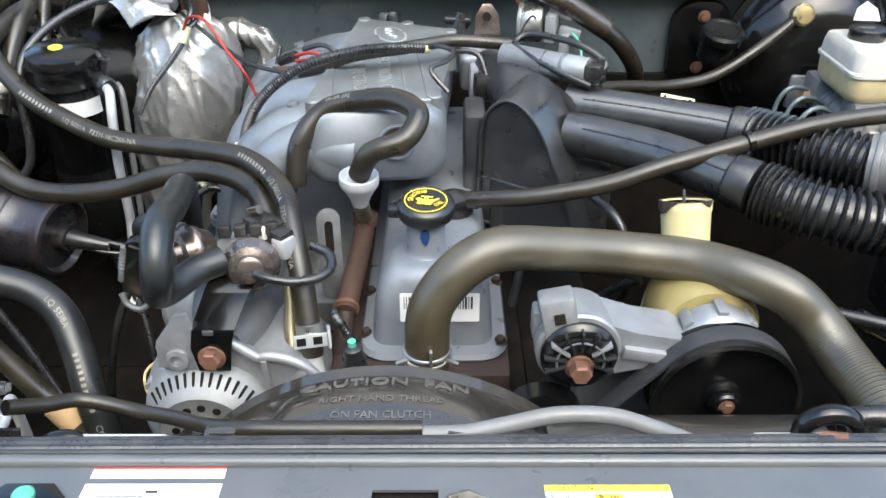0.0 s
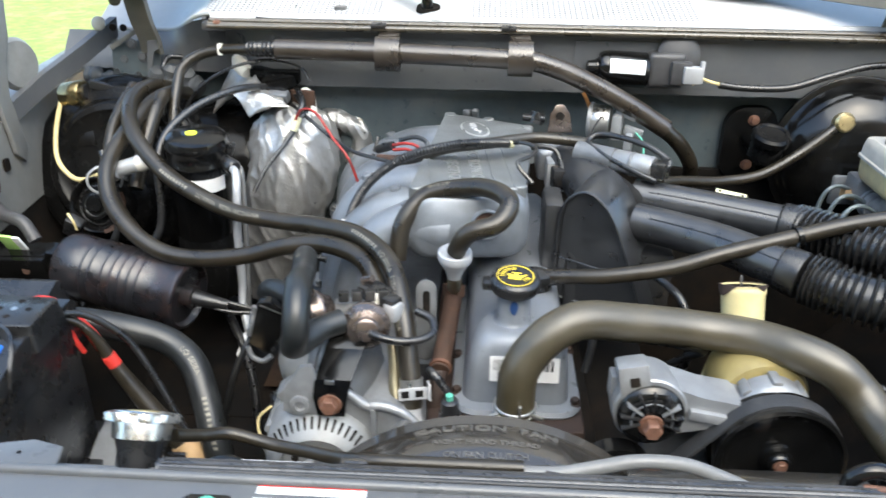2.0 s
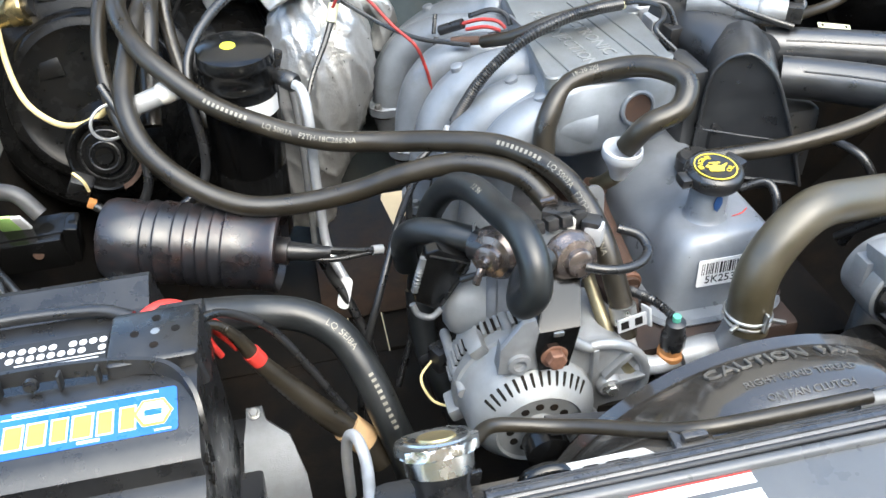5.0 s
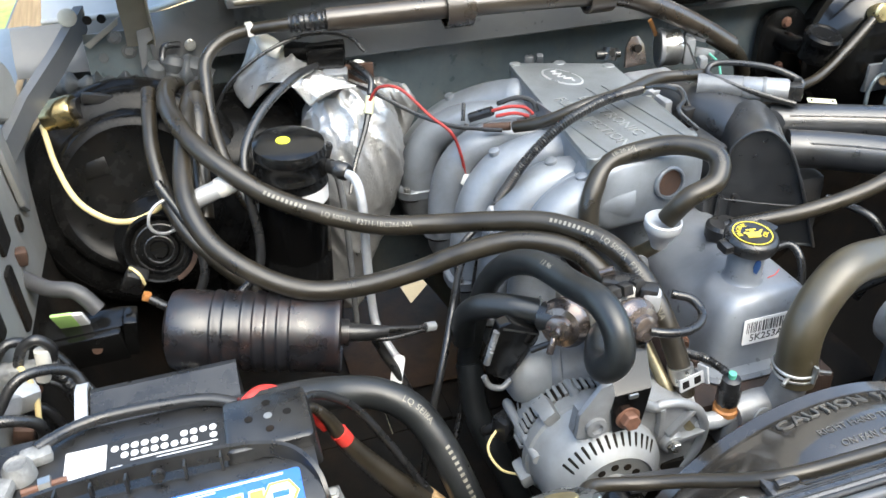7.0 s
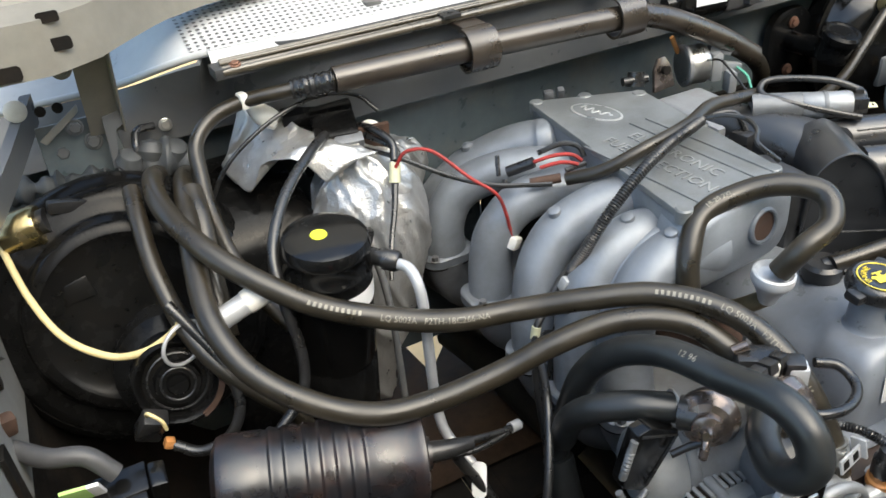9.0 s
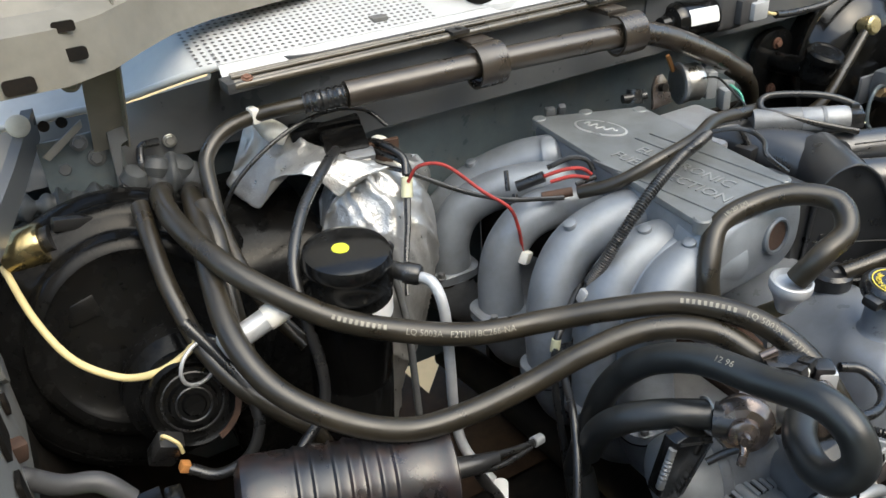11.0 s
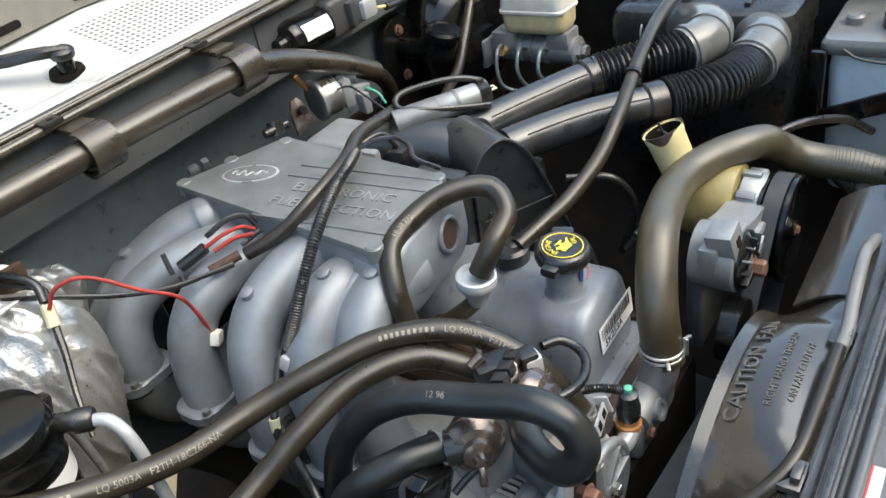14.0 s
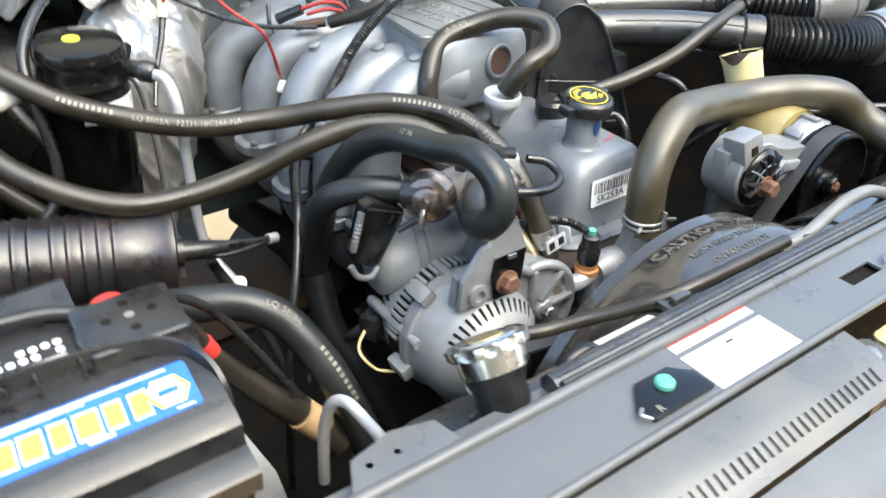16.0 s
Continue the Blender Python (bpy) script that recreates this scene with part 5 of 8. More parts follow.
part("plug", joined(box((0.022, 0.020, 0.022), m @ pose(0, 0, 0.122), 0.003), box((0.010, 0.030, 0.010), m @ pose(0.012, 0.0, 0.126), 0.002)), BLACKP, t)
part("white_clip", box((0.008, 0.012, 0.014), m @ pose(0.010, -0.012, 0.118), 0.002), WHITEP, t)
part("wire_loop", tube([(0.188, 0.948, 1.122), (0.196, 0.958, 1.132), (0.165, 0.985, 1.146), (0.115, 1.025, 1.146), (0.095, 1.018, 1.136), (0.110, 0.990, 1.130), (0.150, 0.955, 1.118), (0.178, 0.938, 1.110)], 0.0042, 10, 6), BLACKP, t)
t = thing("throttle_sensor", (0.085, 1.02, 1.085), "black throttle sensor plug beside the manifold", "sensor")
part("plug_body", joined(box((0.030, 0.024, 0.030), pose(0.060, 1.000, 1.088, 0, 0, 10), 0.004), tube([(0.060, 1.0, 1.1), (0.048, 1.012, 1.125), (0.016, 1.02, 1.127)], 0.0035, 8, 5)), BLACKP, t)


def inlet_duct():
    t = thing("air_inlet_duct", (0.1, 0.92, 1.0), "black moulded plastic air inlet elbow with a domed top", "air duct")
    arch = curve_points([(0.047, 0.892, 0.955), (0.049, 0.888, 1.070), (0.058, 0.881, 1.105), (0.078, 0.867, 1.120), (0.098, 0.857, 1.109), (0.114, 0.849, 1.086), (0.131, 0.842, 1.045), (0.147, 0.836, 1.000), (0.162, 0.831, 0.955)], 5)
    mid = Vector((0.095, 0.862, 1.03))
    inset = lambda k, o: [mid + (p - mid) * k + Vector(o) for p in arch]
    part("dome", loft([inset(0.955, (0.001, 0.004, 0)), inset(0.975, (0, 0.001, 0)), inset(1.0, (0, 0.002, 0)), inset(1.0, (0.036, 0.076, 0.004)), inset(0.97, (0.040, 0.086, 0.0))]), DUCT, t, smooth=50)
    part("raised_rim", tube(inset(0.99, (0, 0.0005, 0)), 0.0022, 8, 1, True, False), DUCT, t)
    part("face_seam", tube([(0.052, 0.8855, 1.020), (0.095, 0.8605, 1.018), (0.138, 0.839, 1.016)], 0.0012, 6, 4), DUCT, t)
    part("neck", loft([[Vector((cx + a * math.cos(q), cy, cz + b * math.sin(q))) for q in (2 * math.pi * i / 20 for i in range(20))] for cx, cy, cz, a, b in ((0.120, 0.93, 1.075, 0.045, 0.040), (0.105, 0.965, 1.085, 0.040, 0.034), (0.085, 1.02, 1.090, 0.034, 0.030), (0.072, 1.065, 1.088, 0.030, 0.028))]), DUCT, t)
    part("side_box", span(0.030, 0.056, 0.895, 0.965, 0.955, 1.090, 0.008), DUCT, t)
    part("lower_box", span(0.060, 0.205, 0.880, 0.960, 0.92, 1.030, 0.012), DUCT, t)


inlet_duct()


TUBE1 = [(0.150, 0.905, 1.066), (0.195, 0.880, 1.066), (0.245, 0.842, 1.067), (0.290, 0.797, 1.066), (0.322, 0.768, 1.063)]
TUBE2 = [(0.155, 0.958, 1.080), (0.205, 0.938, 1.080), (0.262, 0.915, 1.079), (0.318, 0.890, 1.078), (0.352, 0.872, 1.077)]
for pts, words in ((TUBE1, "smooth black plastic intake tube with a cuff"), (TUBE2, "smooth black plastic intake tube beside its twin")):
    q = tagged(part("intake_tube", tube(pts, 0.0245, 26, 10), DUCT), words, "air duct")
    line = curve_points(pts, 12)
    way = line[-1] - line[-4]
    part("cuff", lathe([(0.0247, -0.024), (0.0280, -0.021), (0.0287, 0.0), (0.0280, 0.003), (0.0247, 0.004)], axis_pose(line[-2], way), 32), BLACKP, q)
    part("mould_seam", tube([p + Vector((-0.010, -0.0155, 0.0165)) for p in line[6:-6:6]], 0.0011, 6, 4), BLACKP, q)
CORR1 = [(0.326, 0.766, 1.062), (0.352, 0.744, 1.060), (0.395, 0.718, 1.057), (0.440, 0.706, 1.053), (0.488, 0.703, 1.048)]
CORR2 = [(0.346, 0.878, 1.077), (0.375, 0.846, 1.080), (0.410, 0.810, 1.082), (0.448, 0.778, 1.081)]
random.seed(2)
def corrugated(label, pts, r, nrib):
    t = thing("corrugated_duct", pts[0], label, "air duct", "corrugated intake ducts")
    part("sleeve", tube(pts, r - 0.0062, 22, 10), BLACKP, t)
    line = curve_points(pts, 40)
    fr = frames(line)
    for i in range(nrib):
        j = int((i + 0.5) / nrib * (len(line) - 1))
        c, (d, a, b) = line[j], fr[j]
        part("rib", lathe([(r - 0.0070, -0.0026), (r - 0.0010, -0.0015), (r + 0.0006, 0), (r - 0.0010, 0.0015), (r - 0.0070, 0.0026)], axis_pose(c, d), 26), BLACKP, t)
corrugated("black ribbed flexible intake duct, nearer one", CORR1, 0.0312, 22)
corrugated("black ribbed flexible intake duct, shorter rear one", CORR2, 0.0300, 18)
def elbow(label, pts, r):
    t = thing("duct_elbow", pts[0], label, "air duct", "duct elbows")
    part("bend", tube(pts, lambda s: r + 0.002 * s, 30, 8), ELBOW, t)
    line = curve_points(pts, 10)
    for j in (3, 16):
        d = line[j + 1] - line[j]
        part("collar", lathe([(r, -0.004), (r + 0.0030, -0.003), (r + 0.0034, 0), (r + 0.0030, 0.003), (r, 0.004)], axis_pose(line[j], d), 30), ELBOW, t)


elbow("grey plastic duct elbow into the air box", [(0.478, 0.703, 1.049), (0.510, 0.700, 1.053), (0.545, 0.700, 1.055), (0.578, 0.712, 1.050), (0.610, 0.735, 1.040), (0.64, 0.76, 1.02)], 0.0345)
elbow("grey plastic duct elbow behind its twin", [(0.440, 0.784, 1.081), (0.468, 0.768, 1.084), (0.500, 0.765, 1.085), (0.535, 0.782, 1.080), (0.570, 0.810, 1.068), (0.61, 0.84, 1.05)], 0.0325)
t = thing("air_box", (0.66, 0.80, 0.85), "black plastic air cleaner box with a sloping lid", "air box")
part("lower_half", span(0.585, 0.742, 0.672, 0.955, 0.80, 1.03, 0.015), BLACKP, t)
part("lid", loft([[Vector((x, y, z)) for x, y in rounded(0.580 + g, 0.745 - g, 0.668 + g, 0.958 - g, 0.02)] for g, z in ((0, 1.03), (0, 1.060), (0.006, 1.078), (0.016, 1.084))]), BLACKP, t)
part("ridge", span(0.61, 0.72, 0.74, 0.75, 1.083, 1.090, 0.002), BLACKP, t)
for y in (0.70, 0.90):
    part("clip", tube([(0.579, y, 1.00), (0.573, y, 1.04), (0.583, y, 1.062), (0.595, y, 1.058)], 0.0018, 8, 5), STEEL, t)


def steering_pump():
    t = thing("power_steering_pump", (0.256, 0.66, 0.95), "aged amber power steering reservoir with open filler neck", "pump")
    ax = Matrix.Translation((0.256, 0.0, 0.972)) @ pose(0, 0, 0, -90)
    part("reservoir", lathe([(0.030, 0.642), (0.046, 0.646), (0.050, 0.655), (0.050, 0.700), (0.046, 0.712), (0.02, 0.716), (0, 0.716)], ax, 44), AMBER, t, "amber translucent reservoir body")
    nk = axis_pose((0.248, 0.702, 0.976), (-0.004, 0.036, 0.090))
    part("filler_neck", lathe([(0.022, 0), (0.0232, 0.06), (0.0240, 0.085), (0.0252, 0.088), (0.0252, 0.094), (0.0240, 0.0955), (0.0228, 0.0950)], nk, 36, cap=False), CREAM, t)
    part("neck_wall", lathe([(0.0228, 0.0946), (0.0222, 0.070), (0.0218, 0.040)], nk, 36, cap=False), DARK, t, "dark oily inside of the neck")
    part("neck_inside", lathe([(0.0217, 0.040), (0.0212, 0.042), (0, 0.042)], nk, 28), DARK, t)
    part("neck_rim", lathe([(0.0242, 0.0945), (0.0260, 0.0950), (0.0260, 0.0965), (0.0242, 0.0965), (0.0242, 0.0945)], nk, 36, cap=False), CREAM, t)
    for a0, a1, d in ((-40, 60, 0.012), (95, 150, 0.006), (190, 290, 0.009)):
        part("oil_stain", loft([[nk @ Vector((r * math.cos(radians(a)), r * math.sin(radians(a)), z)) for r, z in ((0.0262, 0.0972 - d * math.sin(math.pi * (a - a0) / (a1 - a0)) ** 2), (0.0264, 0.0968), (0.0262, 0.0976), (0.0238, 0.0976))] for a in range(a0, a1 + 1, 5)]), GRIME, t, "dark oil crust on the rim")
    part("dipstick", joined(box((0.003, 0.003, 0.045), nk @ pose(0.002, 0, 0.085), 0.001), box((0.036, 0.004, 0.003), nk @ pose(0.0, 0, 0.092, 0, 0, 40), 0.001)), BLACKP, t)
    part("pump_body", lathe([(0.018, 0.606), (0.034, 0.612), (0.040, 0.620), (0.040, 0.640), (0.030, 0.645)], ax, 40), CAST, t, "pale cast pump housing")
    for a in range(0, 360, 45):
        part("fin", box((0.010, 0.022, 0.012), Matrix.Translation((0.256, 0.631, 0.972)) @ Matrix.Rotation(radians(a), 4, "Y") @ pose(0, 0, 0.038), 0.002), CAST, t)
    return t


PUMP = steering_pump()


def pulley():
    t = thing("steering_pulley", (0.258, 0.595, 0.942), "black steel power steering pulley with a rusty hub bolt", "pulley")
    ax = Matrix.Translation((0.258, 0, 0.942)) @ pose(0, 0, 0, 90)
    # the turned profile runs towards the viewer, from the belt track to the dished face
    part("rim", lathe([(0.058, -0.618), (0.066, -0.616), (0.066, -0.612), (0.0625, -0.610), (0.0625, -0.588), (0.067, -0.586), (0.067, -0.581), (0.0630, -0.580), (0.0600, -0.584), (0.050, -0.590), (0.030, -0.592), (0.018, -0.592), (0.0165, -0.588), (0.0, -0.588)], Matrix.Translation((0.258, 0, 0.942)) @ pose(0, 0, 0, -90) @ Matrix.Diagonal((1, 1, -1, 1)), 56), GLOSSB, t)
    part("hub", lathe([(0.015, -0.590), (0.015, -0.584), (0.012, -0.583), (0.012, -0.580), (0.010, -0.578), (0, -0.578)], Matrix.Translation((0.258, 0, 0.942)) @ pose(0, 0, 0, -90) @ Matrix.Diagonal((1, 1, -1, 1)), 32), GLOSSB, t)
    hexbolt("bolt", (0.258, 0.580, 0.942), (0, -1, 0), 0.006, 0.006, BOLTRUST, t)


pulley()


def belt():
    c = [(0.258, 0.942, 0.0645), (0.055, 0.70, 0.07)]
    pts = []
    d = Vector((c[1][0] - c[0][0], c[1][1] - c[0][1]))
    base = math.atan2(d.y, d.x)
    al = math.acos((c[0][2] - c[1][2]) / d.length)
    for i in range(41):
        a = base + al + (2 * math.pi - 2 * al) * i / 40
        pts.append((c[0][0] + c[0][2] * math.cos(a), c[0][1] + c[0][2] * math.sin(a)))
    for i in range(41):
        a = base - al + 2 * al * i / 40
        pts.append((c[1][0] + c[1][2] * math.cos(a), c[1][1] + c[1][2] * math.sin(a)))
    rings = []
    n = len(pts)
    for i in range(n):
        p, a, b = Vector(pts[i]), Vector(pts[i - 1]), Vector(pts[(i + 1) % n])
        tg = (b - a).normalized()
        o = Vector((tg.y, -tg.x))
        rings.append([Vector((p.x + o.x * h, y, p.y + o.y * h)) for y, h in ((0.589, 0), (0.609, 0), (0.609, 0.0032), (0.589, 0.0032))])
    bm = loft(rings + [rings[0]], False)
    bmesh.ops.remove_doubles(bm, verts=bm.verts, dist=1e-6)
    tagged(part("drive_belt", bm, SEAL), "black ribbed drive belt round the steering pulley", "belt")


belt()
p, q = Vector((-0.228, 0, 0.900)), Vector((0.06, 0, 0.846))
bm = bmesh.new()
o = Vector((q.z - p.z, 0, p.x - q.x)).normalized() * -0.0035
vs = [[bm.verts.new(c + Vector((0, y, 0)) + k) for y, k in ((0.587, Vector()), (0.609, Vector()), (0.609, o), (0.587, o))] for c in (p, p.lerp(q, 0.5), q)]
for a, b in zip(vs, vs[1:]):
    for j in range(4):
        bm.faces.new((a[j], a[(j + 1) % 4], b[(j + 1) % 4], b[j]))
bm.faces.new(vs[0][::-1])
bm.faces.new(vs[-1])
tagged(part("drive_belt", bm, SEAL), "flat black drive belt run to the alternator pulley", "belt")


def tensioner():
    t = thing("belt_tensioner", (0.126, 0.62, 0.95), "cast aluminium belt tensioner with a black spring cap", "tensioner")
    fy = pose(0, 0, 0, -90)
    M = lambda x, y, z: axis_pose((x, y, z), (0, -1, 0.03))
    part("body", lathe([(0.036, -0.05), (0.0385, -0.02), (0.0385, -0.002), (0.0365, 0)], M(0.126, 0.603, 0.985), 40), CAST, t)
    part("lug", joined(box((0.032, 0.030, 0.040), pose(0.108, 0.618, 1.016, -8, -12, 0), 0.004), box((0.016, 0.020, 0.03), pose(0.094, 0.63, 1.00, 0, 0, 0), 0.003)), CAST, t)
    part("square_hole", box((0.010, 0.004, 0.010), pose(0.107, 0.604, 1.020, -8, -12, 0), 0.0008), DARK, t)
    part("arm", joined(loft([[Vector((x, y, z)) for x, y, z in ((xx, 0.606, z0), (xx, 0.606, z1), (xx, 0.650, z1), (xx, 0.650, z0))] for xx, z0, z1 in ((0.150, 0.955, 1.012), (0.180, 0.962, 1.002), (0.215, 0.968, 0.996), (0.235, 0.960, 0.992))]), box((0.05, 0.03, 0.012), pose(0.190, 0.615, 0.980, 0, 10, 0), 0.003)), CAST, t)
    cp = part("spring_cap", lathe([(0.0345, 0), (0.0345, 0.005), (0.0300, 0.010), (0.0240, 0.012), (0, 0.012)], M(0.126, 0.604, 0.983), 44), GLOSSB, t, "black ribbed spring cap")
    for i in range(9):
        a = radians(-20 + i * 27.5)
        part("cap_rib", box((0.0024, 0.012, 0.020), Matrix.Translation((0.126, 0.5945, 0.983)) @ Matrix.Rotation(-a + radians(90), 4, "Y") @ pose(0, 0, 0.022), 0.0006), CAST if i % 4 == 2 else BLACKP, cp)
    part("cap_hoop", tube([(0.126 + 0.021 * math.cos(radians(a)), 0.5905, 0.983 + 0.021 * math.sin(radians(a))) for a in range(-20, 201, 12)], 0.0011, 8, 1, True, False), CASTGREY, cp)
    hexbolt("bolt", (0.126, 0.594, 0.976), (0, -1, 0.05), 0.0098, 0.016, BOLTRUST, t, label="rusty hexagon bolt")
    part("idler", lathe([(0.012, -0.01), (0.034, -0.012), (0.038, -0.010), (0.038, 0.010), (0.034, 0.012), (0.010, 0.012), (0.009, 0.016), (0, 0.016)], axis_pose((0.098, 0.602, 0.905), (0, -1, 0)), 40), GLOSSB, t, "black idler wheel")
    part("bracket_plate", span(0.135, 0.235, 0.652, 0.672, 0.82, 0.965, 0.010, 3), CASTGREY, t)


tensioner()


def alternator():
    t = thing("alternator", (-0.235, 0.66, 0.84), "grey cast alternator with slotted vents", "alternator")
    C = Vector((-0.228, 0, 0.873))
    fr = Matrix.Translation(C) @ pose(0, 0, 0, -90)          # local z runs towards the firewall
    part("rear_housing", lathe([(0.020, 0.762), (0.046, 0.758), (0.058, 0.750), (0.066, 0.730), (0.068, 0.700), (0.068, 0.684)], fr, 56), ALU, t)
    part("front_housing", lathe([(0.0695, 0.684), (0.0695, 0.676), (0.0675, 0.672), (0.0665, 0.650), (0.0625, 0.636), (0.0500, 0.622), (0.0440, 0.617), (0.0420, 0.620), (0.018, 0.622), (0.016, 0.614), (0, 0.614)], fr, 64), ALU, t)
    for i in range(22):
        a = radians(38 + i * 8.2 if i < 14 else 118 + i * 8.2)
        part("vent_slot", box((0.0034, 0.021, 0.006), Matrix.Translation((C.x, 0.6300, C.z)) @ Matrix.Rotation(radians(90) - a, 4, "Y") @ pose(0, 0, 0.0535, 46), 0.001), DARK, t)
    for i in range(18):
        a = radians(10 + i * 9.5)
        part("vent_slot", box((0.0034, 0.018, 0.006), Matrix.Translation((C.x, 0.738, C.z)) @ Matrix.Rotation(radians(90) - a, 4, "Y") @ pose(0, 0, 0.0615, -20), 0.001), DARK, t)
    for i in range(12):
        a = radians(i * 30)
        part("face_hole", lathe([(0.0042, 0), (0.0042, 0.0016), (0, 0.0016)], Matrix.Translation((C.x + 0.029 * math.cos(a), 0.6216, C.z + 0.029 * math.sin(a))) @ pose(0, 0, 0, 90), 12), DARK, t)
    for a in (35, 100, 165):
        part("through_bolt", lathe([(0.006, 0), (0.006, 0.09), (0.004, 0.094)], Matrix.Translation((C.x + 0.067 * math.cos(radians(a)), 0.665, C.z + 0.067 * math.sin(radians(a)))) @ pose(0, 0, 0, -90), 12), ALU, t)
    part("vent_band", lathe([(0.0690, 0.698), (0.0700, 0.699), (0.0700, 0.715), (0.0665, 0.717)], fr, 64), DARK, t, "dark vents between the cooling ribs")
    for i in range(26):
        a = radians(20 + i * 6.2)
        part("cooling_rib", box((0.0040, 0.019, 0.0060), Matrix.Translation((C.x, 0.7065, C.z)) @ Matrix.Rotation(radians(90) - a, 4, "Y") @ pose(0, 0, 0.0695), 0.0008), ALU, t)
    part("rim_band", lathe([(0.0690, 0.692), (0.0725, 0.690), (0.0725, 0.680), (0.0690, 0.677)], fr, 64), ALU, t)
    for a in (50, 128, 200, 300):
        part("mounting_ear", box((0.018, 0.030, 0.016), Matrix.Translation((C.x, 0.690, C.z)) @ Matrix.Rotation(radians(90 - a), 4, "Y") @ pose(0, 0, 0.074), 0.004), ALU, t)
    part("drive_pulley", lathe([(0.012, 0.614), (0.022, 0.606), (0.022, 0.586), (0.012, 0.580), (0, 0.580)], fr, 36), GLOSSB, t)
    part("terminal", joined(box((0.03, 0.022, 0.03), pose(-0.296, 0.745, 0.868, 0, 0, 25), 0.004), tube([(-0.30, 0.75, 0.865), (-0.315, 0.76, 0.85), (-0.31, 0.78, 0.83)], 0.006, 10, 5)), BLACKP, t)
    part("yellow_wire", tube([(-0.306, 0.745, 0.868), (-0.325, 0.73, 0.855), (-0.318, 0.71, 0.840), (-0.300, 0.70, 0.834)], 0.0016, 6, 6), YWIRE, t)
    return t


alternator()


def alternator_bracket():
    t = thing("alternator_bracket", (-0.19, 0.64, 0.93), "ribbed cast aluminium alternator bracket", "bracket")
    up = Matrix(((1, 0, 0, 0), (0, 0, 1, 0.648), (0, 1, 0, 0), (0, 0, 0, 1)))
    c = (-0.165, 0.890)
    r = 0.056
    arc = [(c[0] + r * math.cos(radians(a)), c[1] + r * math.sin(radians(a))) for a in range(-60, 106, 8)]
    web = [(-0.264, 0.936), (-0.260, 0.966), (-0.236, 0.974), (-0.200, 0.962)] + arc[::-1] + [(-0.160, 0.846), (-0.186, 0.890), (-0.210, 0.926)]
    part("web", prism(web, 0.010, up), CAST, t, "recessed cast web", smooth=30)
    edge = [(-0.236, 0.976), (-0.200, 0.964)] + arc[::-1]
    part("rim", tube([(x, 0.646, z) for x, z in edge], 0.0055, 12, 3), CAST, t)
    part("barrel", lathe([(r - 0.002, 0.656), (r, 0.662), (r - 0.001, 0.72), (r - 0.006, 0.742), (0.03, 0.750), (0, 0.750)], Matrix.Translation((c[0], 0, c[1])) @ pose(0, 0, 0, -90), 44), CAST, t)
    for a in (5, 48, 92, 135):
        ca, sa = math.cos(radians(a)), math.sin(radians(a))
        part("rib", prism([(c[0] + 0.016 * ca - 0.003 * sa, c[1] + 0.016 * sa + 0.003 * ca), (c[0] + 0.016 * ca + 0.003 * sa, c[1] + 0.016 * sa - 0.003 * ca), (c[0] + 0.054 * ca + 0.003 * sa, c[1] + 0.054 * sa - 0.003 * ca), (c[0] + 0.054 * ca - 0.003 * sa, c[1] + 0.054 * sa + 0.003 * ca)], 0.009, Matrix.Translation((0, -0.0085, 0)) @ up, 0.0012), CAST, t)
    c = (-0.147, 0.887)
    part("lower_edge", tube([(x, 0.644, z) for x, z in ((-0.262, 0.938), (-0.225, 0.924), (-0.200, 0.906), (-0.176, 0.872), (-0.160, 0.848))], 0.0045, 10, 5), CAST, t)
    # the thin fin that stands up beside the black strap
    part("fin", prism([(-0.266, 0.940), (-0.264, 0.970), (-0.243, 1.000), (-0.231, 1.002), (-0.224, 0.975), (-0.224, 0.938)], 0.006, Matrix.Translation((0, -0.012, 0)) @ up, 0.0012), CAST, t, "thin raised fin")
    part("eye", lathe([(0.012, 0), (0.011, 0.008), (0.0062, 0.009), (0.0062, 0.004), (0, 0.004)], axis_pose((-0.246, 0.640, 0.951), (0, -1, 0.05)), 24), CAST, t)
    part("boss", lathe([(0.014, 0), (0.013, 0.010), (0.011, 0.012)], axis_pose((c[0], 0.652, c[1]), (0, -1, 0)), 24), CAST, t)
    part("arm", tube([(-0.205, 0.656, 0.950), (-0.19, 0.70, 0.945), (-0.185, 0.745, 0.94)], 0.020, 18, 4), CASTGREY, t)
    part("strap", loft([[Vector((cx - w, y, z)), Vector((cx + w, y, z)), Vector((cx + w, y + 0.004, z + 0.002)), Vector((cx - w, y + 0.004, z + 0.002))] for cx, y, z, w in ((-0.212, 0.634, 0.938, 0.015), (-0.212, 0.633, 0.965, 0.019), (-0.208, 0.636, 0.985, 0.020), (-0.200, 0.665, 1.005, 0.021), (-0.192, 0.690, 1.012, 0.024))]), GLOSSB, t, "black painted steel strap")
    part("clip", box((0.010, 0.003, 0.005), pose(-0.211, 0.630, 0.986), 0.001), STEEL, t)
    hexbolt("bolt", (-0.2125, 0.635, 0.955), (0, -1, 0.1), 0.0098, 0.013, BOLTRUST, t, label="rusty bolt with washer")
    hexbolt("bolt", (c[0], 0.642, c[1]), (0, -1, 0.1), 0.0066, 0.009, STEEL, t)
    part("pipe", tube([(-0.153, 0.722, 0.985), (-0.149, 0.705, 0.965), (-0.145, 0.675, 0.942), (-0.135, 0.655, 0.915), (-0.12, 0.652, 0.89)], 0.0068, 12, 6), OLIVE, t, "yellow-plated pipe")


alternator_bracket()


def valve_disc(name, label, at, way, r, base_r):
    t = thing(name, at, label, "valve")
